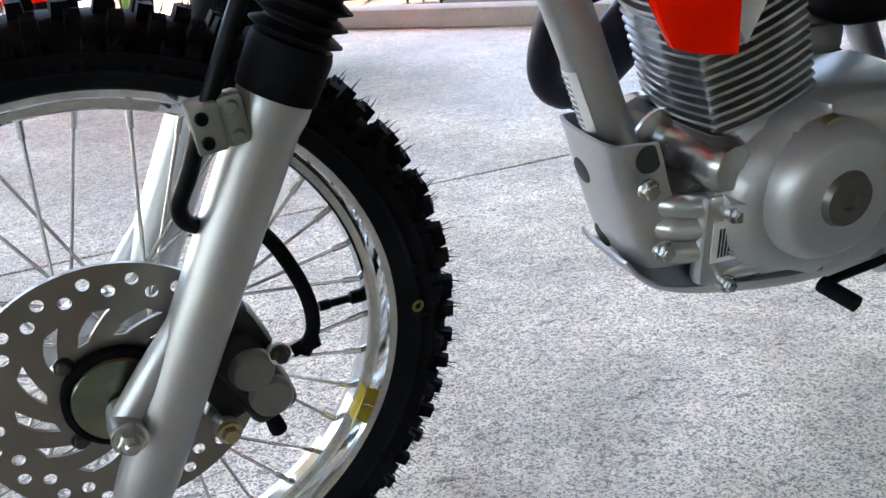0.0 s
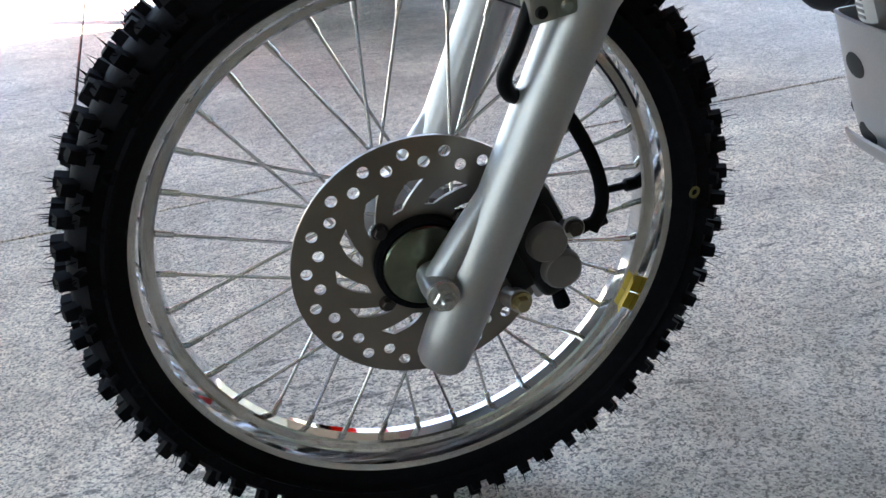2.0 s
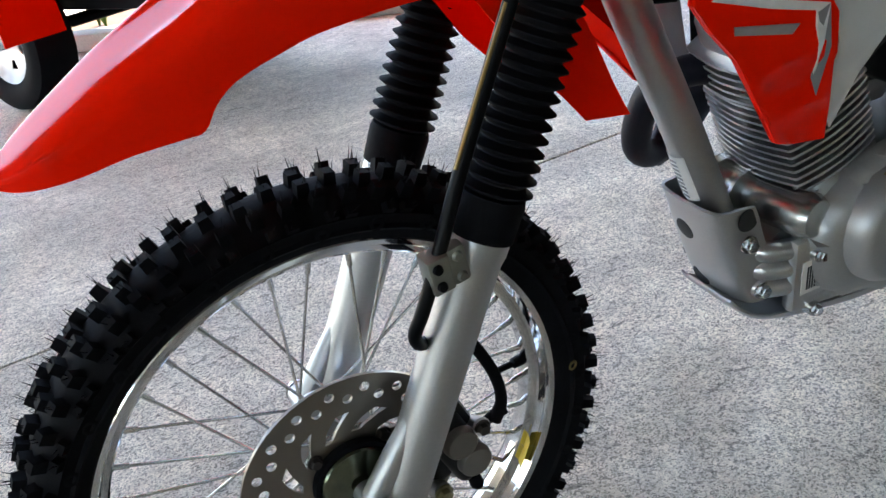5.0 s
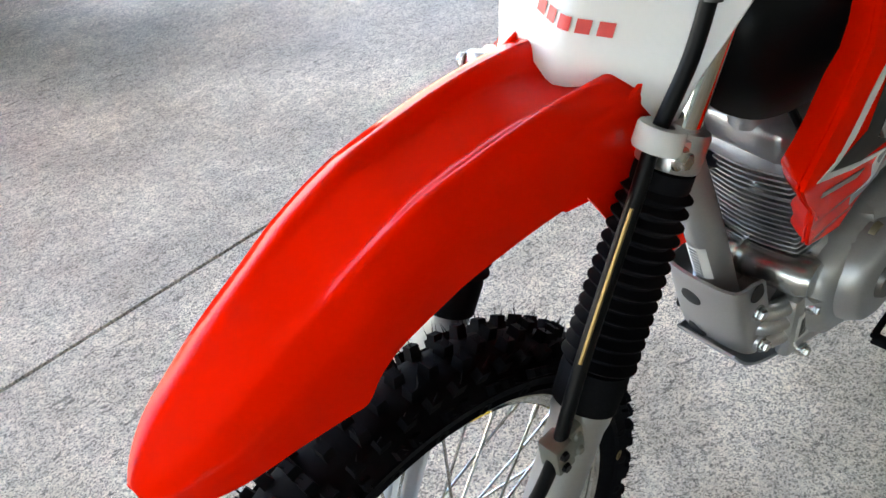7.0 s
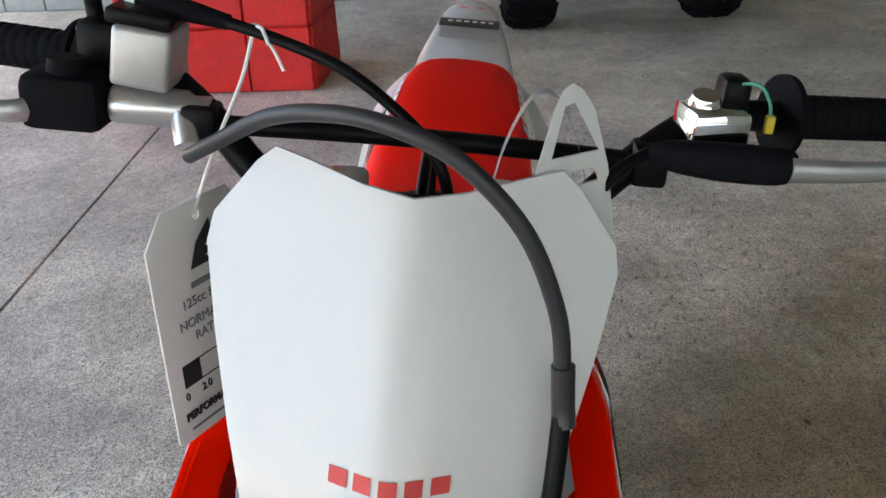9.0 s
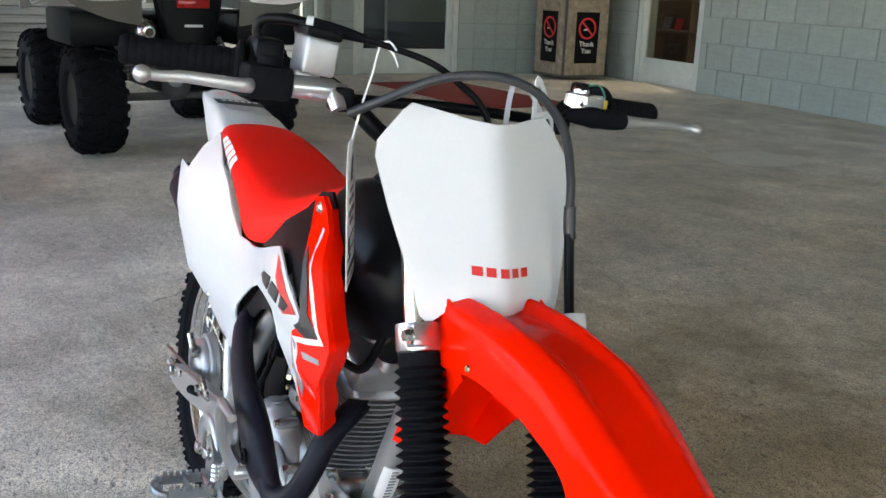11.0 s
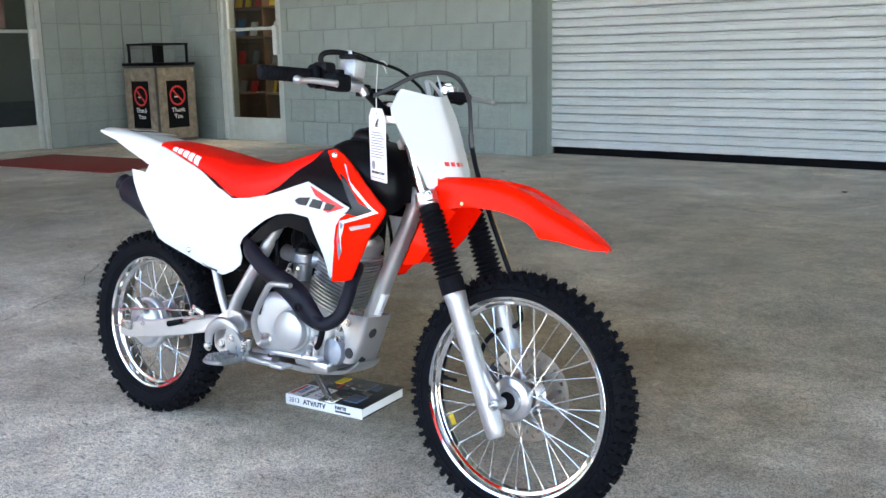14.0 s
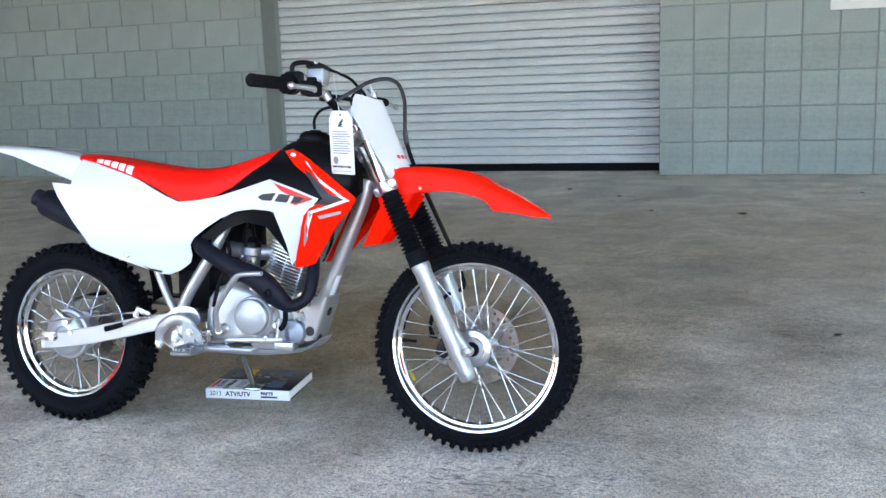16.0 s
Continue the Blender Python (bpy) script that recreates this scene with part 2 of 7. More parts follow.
def smooth_line(points, n=6, closed=False):
    """Points of a Catmull-Rom curve through the given ones."""
    p = [Vector(q) for q in points]
    if len(p) < 3:
        return p
    out, count = [], len(p)
    for i in range(count if closed else count - 1):
        if closed:
            a, b, c, d = p[i - 1], p[i], p[(i + 1) % count], p[(i + 2) % count]
        else:
            a, b, c, d = p[max(i - 1, 0)], p[i], p[i + 1], p[min(i + 2, count - 1)]
        for k in range(n):
            t = k / n
            out.append(0.5 * (2 * b + (c - a) * t + (2 * a - 5 * b + 4 * c - d) * t * t + (3 * b - a - 3 * c + d) * t ** 3))
    if not closed:
        out.append(p[-1])
    return out


def tube(points, radius, seg=12, n=6, flat=1.0):
    """A round bar along a smooth curve; radius may be a list, one for each point."""
    line = smooth_line(points, n)
    if isinstance(radius, (list, tuple)):
        rr = [v.x for v in smooth_line([(r, 0, 0) for r in radius], n)]
    else:
        rr = [radius] * len(line)
    bm = bmesh.new()
    rings, side = [], None
    for i, p in enumerate(line):
        d = (line[min(i + 1, len(line) - 1)] - line[max(i - 1, 0)]).normalized()
        if side is None:
            side = d.cross(Vector((0, 1, 0)) if abs(d.y) < 0.9 else Vector((1, 0, 0))).normalized()
        else:
            side = (side - d * side.dot(d)).normalized()
        up = d.cross(side)
        rings.append([bm.verts.new(p + rr[i] * (math.cos(a) * side + flat * math.sin(a) * up))
                      for a in (2 * math.pi * k / seg for k in range(seg))])
    for a, b in zip(rings, rings[1:]):
        for k in range(seg):
            bm.faces.new((a[k], a[(k + 1) % seg], b[(k + 1) % seg], b[k]))
    bm.faces.new(rings[0][::-1])
    bm.faces.new(rings[-1])
    return bm


def axes(origin, along):
    """A frame at origin whose z axis points along the given way."""
    return Matrix.Translation(origin) @ Vector(along).to_track_quat("Z", "Y").to_matrix().to_4x4()


def lathe(profile, seg=32, matrix=None, closed=False):
    """Turns (radius, height) pairs about the z axis. closed: the profile is a loop."""
    bm = bmesh.new()
    rings = []
    for r, h in profile:
        if r < 1e-6:
            rings.append([bm.verts.new((0, 0, h))])
        else:
            rings.append([bm.verts.new((r * math.cos(2 * math.pi * k / seg), r * math.sin(2 * math.pi * k / seg), h)) for k in range(seg)])
    pairs = list(zip(rings, rings[1:])) + ([(rings[-1], rings[0])] if closed else [])
    for a, b in pairs:
        for k in range(seg):
            j = (k + 1) % seg
            if len(a) == 1 and len(b) == 1:
                continue
            if len(a) == 1:
                bm.faces.new((a[0], b[j], b[k]))
            elif len(b) == 1:
                bm.faces.new((a[k], a[j], b[0]))
            else:
                bm.faces.new((a[k], a[j], b[j], b[k]))
    if not closed:
        for ring in (rings[0], rings[-1]):
            if len(ring) > 1:
                bm.faces.new(ring)
    return moved(bm, matrix) if matrix else bm


def hexagon(r, h, matrix):
    """A bolt head: a hexagon on a washer."""
    bm = lathe([(0, h), (r * 0.86, h), (r, h * 0.86), (r, 0.2 * h)], 6)
    return moved(join(bm, lathe([(0, 0.25 * h), (r * 1.3, 0.25 * h), (r * 1.35, 0)], 20)), matrix)


def inside(p, loop):
    hit, j = False, len(loop) - 1
    for i in range(len(loop)):
        (x0, y0), (x1, y1) = loop[i], loop[j]
        if (y0 > p[1]) != (y1 > p[1]) and p[0] < (x1 - x0) * (p[1] - y0) / (y1 - y0) + x0:
            hit = not hit
        j = i
    return hit


def sheet(outline, shape, thick, holes=(), step=0.02, way=(0, 1, 0)):
    """A moulded sheet: a flat outline with holes, given depth by shape(u, v) -> place, and thickness along way."""
    verts, edges = [], []
    for loop in (outline, *holes):
        s = len(verts)
        verts += [Vector(q) for q in loop]
        edges += [(s + i, s + (i + 1) % len(loop)) for i in range(len(loop))]
    us, vs = [q[0] for q in outline], [q[1] for q in outline]
    u = min(us) + step / 2
    while step and u < max(us):
        v = min(vs) + step / 2
        while v < max(vs):
            if inside((u, v), outline) and not any(inside((u, v), h) for h in holes):
                if min((u - q.x) ** 2 + (v - q.y) ** 2 for q in verts[:sum(len(k) for k in (outline, *holes))]) > (0.4 * step) ** 2:
                    verts.append(Vector((u, v)))
            v += step
        u += step
    pts, _, tris, *_ = geometry.delaunay_2d_cdt(verts, edges, [], 1, 1e-6)
    keep = []
    for f in tris:
        c = ((pts[f[0]].x + pts[f[1]].x + pts[f[2]].x) / 3, (pts[f[0]].y + pts[f[1]].y + pts[f[2]].y) / 3)
        if inside(c, outline) and not any(inside(c, h) for h in holes):
            keep.append(f)
    bm, w = bmesh.new(), Vector(way) * thick
    front = [bm.verts.new(shape(q.x, q.y)) for q in pts]
    back = [bm.verts.new(v.co + w) for v in front]
    count = {}
    for f in keep:
        bm.faces.new([front[i] for i in f])
        bm.faces.new([back[i] for i in reversed(f)])
        for i in range(3):
            e = (f[i], f[(i + 1) % 3])
            count[e] = count.get(e, 0) + 1
    for a, b in count:
        if (b, a) not in count:
            bm.faces.new((front[b], front[a], back[a], back[b]))
    bmesh.ops.delete(bm, geom=[v for v in bm.verts if not v.link_faces], context="VERTS")
    return bm


def loft(sections, thick=0.0, nu=4, nv=4, caps=False):
    """A skin through cross sections of equal length, smoothed both ways; thick: offset to its inner side."""
    rows = [smooth_line(s, nv) for s in sections]
    cols = [smooth_line(c, nu) for c in zip(*rows)]
    grid = list(zip(*cols))
    bm = bmesh.new()
    vs = [[bm.verts.new(p) for p in row] for row in grid]
    for a, b in zip(vs, vs[1:]):
        for k in range(len(a) - 1):
            bm.faces.new((a[k], a[k + 1], b[k + 1], b[k]))
    if caps:
        bm.faces.new(vs[0])
        bm.faces.new(vs[-1][::-1])
    if thick:
        bmesh.ops.recalc_face_normals(bm, faces=bm.faces)
        bm.normal_update()
        bmesh.ops.solidify(bm, geom=bm.faces[:], thickness=thick)
    return bm


def round_loop(points, n=4):
    return [(p.x, p.y) for p in smooth_line([(a, b, 0) for a, b in points], n, closed=True)]


def circle(cu, cv, r, n=16):
    return [(cu + r * math.cos(2 * math.pi * k / n), cv + r * math.sin(2 * math.pi * k / n)) for k in range(n)]


# ---- the place: forecourt floor, block building, roller door, canopy ----
part("ground", box(-60, -60, -0.32, 60, 60, -0.02), ASPHALT)
tagged(bpy.data.objects["ground"], "dark asphalt ground around the concrete forecourt", "ground", kind="structure")
floor = tagged(part("floor", box(-13, -22, -0.02, 26, 10, -0.012), JOINT), "speckled grey concrete forecourt floor with dark joints", "floor", kind="structure")
SLAB_TURN = radians(5.2)
KNOT = Vector((1.70, -1.06))      # where the two joints cross


def floor_at(a, b):
    """The place that lies a along and b across the slabs from the crossing of the joints."""
    return Vector((KNOT.x + a * math.cos(SLAB_TURN) - b * math.sin(SLAB_TURN), KNOT.y + a * math.sin(SLAB_TURN) + b * math.cos(SLAB_TURN)))


def floor_slab(a0, b0, a1, b1):
    g = 0.0045
    bm = bmesh.new()
    corners = [floor_at(a, b) for a, b in ((a0 + g, b0 + g), (a1 - g, b0 + g), (a1 - g, b1 - g), (a0 + g, b1 - g))]
    bm.faces.new([bm.verts.new((c.x, c.y, -0.012)) for c in corners])
    top = bmesh.ops.extrude_face_region(bm, geom=bm.faces[:])
    bmesh.ops.translate(bm, vec=(0, 0, 0.012), verts=[v for v in top["geom"] if isinstance(v, bmesh.types.BMVert)])
    bmesh.ops.bevel(bm, geom=[e for e in bm.edges if all(v.co.z > -0.001 for v in e.verts)], offset=0.0015, segments=1, affect="EDGES")
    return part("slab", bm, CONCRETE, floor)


for a0, b0, a1, b1 in ((-12, 0, 22, 9.2), (-12, -6.5, 0, 0), (0, -6.5, 11, 0), (11, -6.5, 22, 0), (-12, -13, 0, -6.5), (0, -13, 11, -6.5), (11, -13, 22, -6.5), (-12, -20, 0, -13), (0, -20, 22, -13)):
    floor_slab(a0, b0, a1, b1)

WALL_Y, WEST_X, ROOF_Z, COURSE = 6.75, -8.9, 3.7, 0.305
# canopy out of view; its extent and dark paint are set to shape the shade
tagged(part("ceiling", box(-9.2, -4.78, ROOF_Z, 17, 7.3, ROOF_Z + 0.25), CEILING), "dark flat underside of the unseen canopy", "ceiling", kind="structure")


def block_wall(name, origin, along, length, height, label, skip=None, bw=COURSE, ch=COURSE, bond=0.0):
    """A wall of square-faced concrete blocks. skip: (from, to, top) of an opening along it."""
    turn = Matrix.Translation(origin) @ Matrix.Rotation(math.atan2(along[1], along[0]), 4, "Z")
    bm = bmesh.new()
    for a, b, z in ([(0, length, 0)] if not skip else [(0, skip[0], 0), (skip[1], length, 0), (skip[0], skip[1], skip[2])]):
        if b - a > 0.01:
            bm = join(bm, box(a, 0.011, z, b, 0.30, height))
    wall = tagged(part(name, moved(bm, turn), MORTAR), label, "wall", kind="structure")
    n = math.ceil(length / bw) + 1
    rough_block = plain_block = None
    rest = bmesh.new()
    for row in range(int(height / ch)):
        for k in range(n):
            shift = bond * bw * (row % 2)
            a, b, z = max(0, k * bw - shift), min((k + 1) * bw - shift, length), row * ch
            if skip and z < skip[2] - 0.05:
                if a >= skip[0] and b <= skip[1]:
                    continue
                if a < skip[0] < b:
                    b = skip[0]
                if a < skip[1] < b:
                    a = skip[1]
            if b - a < 0.03:
                continue
            whole = abs(b - a - bw) < 0.002
            split = row < 4
            if row < 6 and whole:
                if split and rough_block is None or not split and plain_block is None:
                    bb = box(0.005, 0, 0.005, bw - 0.005, 0.03, ch - 0.005, 0.004, 1)
                    if split:
                        bmesh.ops.subdivide_edges(bb, edges=bb.edges[:], cuts=3, use_grid_fill=True)
                        for v in bb.verts:
                            if v.co.y < 0.004:
                                v.co.y += 0.016 * noise.noise(v.co * 17)
                    o = part("block", bb, SPLIT_PAINT if split else BLOCK_PAINT, wall, matrix=turn @ Matrix.Translation((a, 0, z)), angle=25)
                    if split:
                        rough_block = o
                    else:
                        plain_block = o
                else:
                    share("block", rough_block if split else plain_block, wall, turn @ Matrix.Translation((a, 0, z)))
            else:
                rest = join(rest, box(a + 0.005, 0, z + 0.005, b - 0.005, 0.03, z + ch - 0.005))
    tagged(part("upper_blocks", moved(rest, turn), BLOCK_PAINT, wall), kind="stuff")
    return wall


DOOR_X0, DOOR_X1 = -3.07, 0.98
block_wall("wall_north", (WEST_X, WALL_Y, 0), (1, 0), DOOR_X0 - WEST_X, ROOF_Z, "grey-green painted concrete block wall with a glazed door", skip=(0.95, 2.15, 2.15), bw=0.412, ch=0.275, bond=0.5)
block_wall("wall_north_east", (DOOR_X1, WALL_Y, 0), (1, 0), 7.0, ROOF_Z, "grey-green painted concrete block wall beside the roller door")
WEST_Y = 2.90
block_wall("wall_west", (WEST_X, WEST_Y, 0), (0, 1), WALL_Y - WEST_Y, ROOF_Z, "grey-green split-face block wall with a glazed entrance", skip=(3.48 - WEST_Y, 4.83 - WEST_Y, 2.2))
block_wall("wall_west_south", (WEST_X, -3.0, 0), (0, 1), 2.4, ROOF_Z, "grey-green split-face block wall beside the second roller door")

tagged(part("wall_corner", box(WEST_X - 0.3, WALL_Y - 0.03, 0, WEST_X + 0.004, WALL_Y + 0.3, ROOF_Z), BLOCK_PAINT), "grey-green painted corner of the block building", "wall", kind="structure")
# roller doors, set back behind the wall face


def roller_door(name, matrix, x0, x1, label):
    """A curtain of curved steel slats with a rubber seal, in painted reveals."""
    d = thing(name, matrix, label, "roller door", kind="structure")
    profile = [(0.004, 0.0015), (0.014, 0.0040), (0.026, 0.009), (0.031, 0.016), (0.033, 0.030), (0.033, 0.055), (0.028, 0.0575), (0.023, 0.060), (0.023, 0.0635), (0.028, 0.066), (0.032, 0.0685), (0.031, 0.075), (0.025, 0.0805), (0.014, 0.0845), (0.004, 0.0875)]
    bm = bmesh.new()
    ends = [[bm.verts.new((x, -d_, z)) for d_, z in profile] for x in (x0, x1)]
    for k in range(len(profile) - 1):
        bm.faces.new((ends[0][k], ends[1][k], ends[1][k + 1], ends[0][k + 1]))
    slat = part("slat", bm, DOOR_WHITE, d, matrix=Matrix.Translation((0, 0, 0.07)), angle=25)
    for k in range(1, 36):
        share("slat", slat, d, Matrix.Translation((0, 0, 0.07 + 0.0885 * k)))
    part("bottom_seal", box(x0 + 0.03, -0.03, 0, x1, 0.02, 0.075, 0.008), RUBBER, d, "black rubber seal")
    part("backing", box(x0 - 0.1, 0.03, 0, x1 + 0.1, 0.06, ROOF_Z), DARK, d)
    for a, b in ((x0 - 0.02, x0), (x1, x1 + 0.02)):
        part("reveal", box(a, -0.42 + 0.03, 0, b, 0.03, ROOF_Z), BLOCK_PAINT, d)
    # dark strip stands in for the shaded gap between slats and reveal
    part("edge_gap_strip", box(x0, -0.010, 0, x0 + 0.02, 0.03, ROOF_Z, 0.004), DARK, d, "dark strip painted as the shaded gap at the slat ends")
    return d


roller_door("door_1", pose(0, WALL_Y + 0.42, 0), DOOR_X0, DOOR_X1, "closed white corrugated steel roller door with a black bottom seal")
roller_door("door_4", pose(WEST_X - 0.42, 0, 0, rz=90), -0.58, WEST_Y - 0.02, "closed white corrugated roller door behind the quad bike")
downpipe = thing("downpipe", pose(WEST_X + 0.07, 3.04, 0), "grey-green painted square downpipe fixed to the block wall", "downpipe")
part("pipe", box(-0.05, -0.05, 0.02, 0.05, 0.05, ROOF_Z, 0.01), BLOCK_PAINT, downpipe)
for z in (0.5, 1.7, 2.9):
    part("strap", box(-0.068, -0.058, z, 0.054, 0.058, z + 0.03, 0.004), ALU_FRAME, downpipe)


def glazed_door(name, origin, turn, width, label):
    """A glazed door in a painted frame, with a solid kick panel, a push bar and a dim lobby behind it."""
    d = thing(name, Matrix.Translation(origin) @ Matrix.Rotation(turn, 4, "Z"), label, "door", kind="structure")
    h = 2.12
    for x0, x1 in ((0, 0.06), (width - 0.06, width)):
        part("jamb", box(x0, 0.0, 0, x1, 0.12, h, 0.004), ALU_FRAME, d)
    part("head", box(0.06, 0.0, h - 0.06, width - 0.06, 0.12, h, 0.004), ALU_FRAME, d)
    for x0, x1 in ((0.065, 0.14), (width - 0.14, width - 0.065)):
        part("stile", box(x0, 0.03, 0.01, x1, 0.075, h - 0.065, 0.004), ALU_FRAME, d)
    part("kick_panel", box(0.14, 0.03, 0.01, width - 0.14, 0.075, 0.30, 0.004), ALU_FRAME, d)
    part("mid_rail", box(0.14, 0.035, 1.41, width - 0.14, 0.070, 1.45, 0.004), ALU_FRAME, d)
    part("pull_handle", box(width - 0.15, -0.035, 1.10, width - 0.075, 0.03, 1.46, 0.010), surf("pale_door_pull", (0.62, 0.62, 0.60), 0.4) if "pale_door_pull" not in bpy.data.materials else bpy.data.materials["pale_door_pull"], d, "pale box-shaped door pull")
    for z0, z1 in ((0.30, 1.41), (1.45, h - 0.065)):
        pane = part("pane", box(0.14, 0.048, z0, width - 0.14, 0.054, z1), GLASS, d)
        pane.visible_shadow = False
    return d


glazed_door("door_2", (WEST_X + 0.95, WALL_Y + 0.02, 0), 0, 1.2, "closed glazed door in a grey-green frame, shelves behind it")
glazed_door("door_3", (WEST_X - 0.02, 3.48, 0), math.pi / 2, 1.35, "closed glazed entrance in a grey-green frame")

# lobbies behind the glazing
lobby = join(box(-9.2, WALL_Y + 2.2, 0, -6.2, WALL_Y + 2.25, 2.6), box(-9.2, WALL_Y + 0.3, 0, -9.15, WALL_Y + 2.2, 2.6), box(-6.2, WALL_Y + 0.3, 0, -6.15, WALL_Y + 2.25, 2.6),
             box(-9.2, WALL_Y + 0.3, 2.6, -6.15, WALL_Y + 2.25, 2.65))
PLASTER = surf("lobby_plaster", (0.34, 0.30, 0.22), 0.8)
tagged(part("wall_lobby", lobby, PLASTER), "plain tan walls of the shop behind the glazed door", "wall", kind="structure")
# south wall left open at window height, an unseen opening added for daylight
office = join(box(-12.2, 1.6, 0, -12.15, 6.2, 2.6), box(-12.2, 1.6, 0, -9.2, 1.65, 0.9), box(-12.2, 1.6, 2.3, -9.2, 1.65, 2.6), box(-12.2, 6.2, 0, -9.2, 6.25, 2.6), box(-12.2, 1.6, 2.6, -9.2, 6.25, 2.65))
# plaster toned darker than the shop's, so the dimness indoors is in the colour
tagged(part("wall_office", office, surf("shade_dark_lobby_plaster", (0.10, 0.095, 0.075), 0.8)), "plain walls of the lobby behind the entrance", "wall", kind="structure")
shop_lamp = new("shop_ceiling_lamp", bpy.data.lights.new("shop_ceiling_lamp", "AREA"))
shop_lamp.data.energy, shop_lamp.data.size, shop_lamp.data.color = 4.0, 0.8, (1.0, 0.86, 0.66)
shop_lamp.matrix_world = look((-7.3, WALL_Y + 1.0, 2.55), (-7.3, WALL_Y + 1.05, 0))
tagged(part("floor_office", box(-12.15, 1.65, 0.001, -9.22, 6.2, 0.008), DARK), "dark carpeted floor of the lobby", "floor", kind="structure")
inner = box(-11.7, 4.98, 0.008, -11.6, 6.2, 2.6)
tagged(part("wall_office_partition", inner, surf("olive_plaster", (0.17, 0.175, 0.125), 0.8)), "olive painted partition inside the lobby", "wall", kind="structure")

tagged(part("wall_office_wainscot", box(-11.598, 4.98, 0.008, -11.57, 6.2, 0.50, 0.004), DARK), "dark boarding along the foot of the partition", "wall", kind="structure")
# added dark sheet that paints the unlit depth behind the partition
tagged(part("wall_office_dark_sheet", box(-12.148, 3.9, 0.008, -12.12, 6.2, 2.58), DARK), "dark sheet standing in for the unlit back of the lobby", "wall", kind="structure")

SHELF_AT = (-9.0, WALL_Y + 1.0)
shelf = thing("display_shelf", pose(*SHELF_AT, 0), "dark wooden shop shelf with books and boxes", "shelf")
for z in (0.12, 0.55, 0.95, 1.35, 1.75, 2.1):
    part("board", box(0, 0, z, 2.4, 0.4, z + 0.03, 0.003), WOOD, shelf)
for x in (0, 0.8, 1.6, 2.37):
    part("side", box(x, -0.002, 0, x + 0.03, 0.4, 2.13, 0.003), WOOD, shelf)
part("back", box(0, 0.4, 0, 2.4, 0.42, 2.13), WOOD, shelf)
rng = random.Random(4)
for z in (0.58, 0.98, 1.38, 1.78):
    x = 0.1
    while x < 2.2:
        w, hh = rng.uniform(0.1, 0.22), rng.uniform(0.16, 0.29)
        m = rng.choice((PAPER, YELLOW_INK, BLUE_INK, GREY_INK, RED_INK, GREY_INK))
        b = part("book", box(0, 0, 0, w, 0.03, hh, 0.002), m, None, matrix=pose(SHELF_AT[0] + x, SHELF_AT[1] + 0.12, z, -14))
        tagged(b, "coloured book standing on the shop shelf", "book", "books on the shelf")
        x += w + rng.uniform(0.03, 0.22)

mat = thing("door_mat", pose(-6.9, 3.98, 0, rz=7), "dark red carpet mat lying before the entrance", "mat")
part("carpet", box(-1.15, -0.53, 0.002, 1.05, 0.53, 0.012, 0.004), CARPET, mat)

poster = thing("poster", pose(WEST_X - 0.20, 4.18, 0), "red and white picture poster hanging behind the entrance glass", "poster")
part("sheet", box(-0.004, -0.30, 1.47, 0.0, 0.30, 1.95), surf("poster_paper", (0.42, 0.20, 0.17), 0.5, scale=5, fine=30, var=0.5, bump=0), poster)
for y0, y1, z0, z1, m in ((-0.22, 0.16, 1.49, 1.56, PAPER), (-0.02, 0.06, 1.56, 1.68, RED_INK), (0.10, 0.20, 1.58, 1.74, GREY_INK), (-0.24, -0.10, 1.58, 1.70, RED_INK)):
    part("picture_patch", box(0.0004, y0, z0, 0.001, y1, z1), m, poster)
plate_on_wall = thing("wall_plate", pose(-11.598, 5.50, 0), "small square brass plate on the lobby wall", "plate")
part("plate", box(0, -0.09, 1.02, 0.012, 0.09, 1.20, 0.003), surf("dull_brass_plate", (0.16, 0.12, 0.05), 0.45, metal=0.5), plate_on_wall)

# square litter bin with pebble panels and an open hood
BIN_FRAME = surf("bin_frame", (0.05, 0.045, 0.04), 0.5)


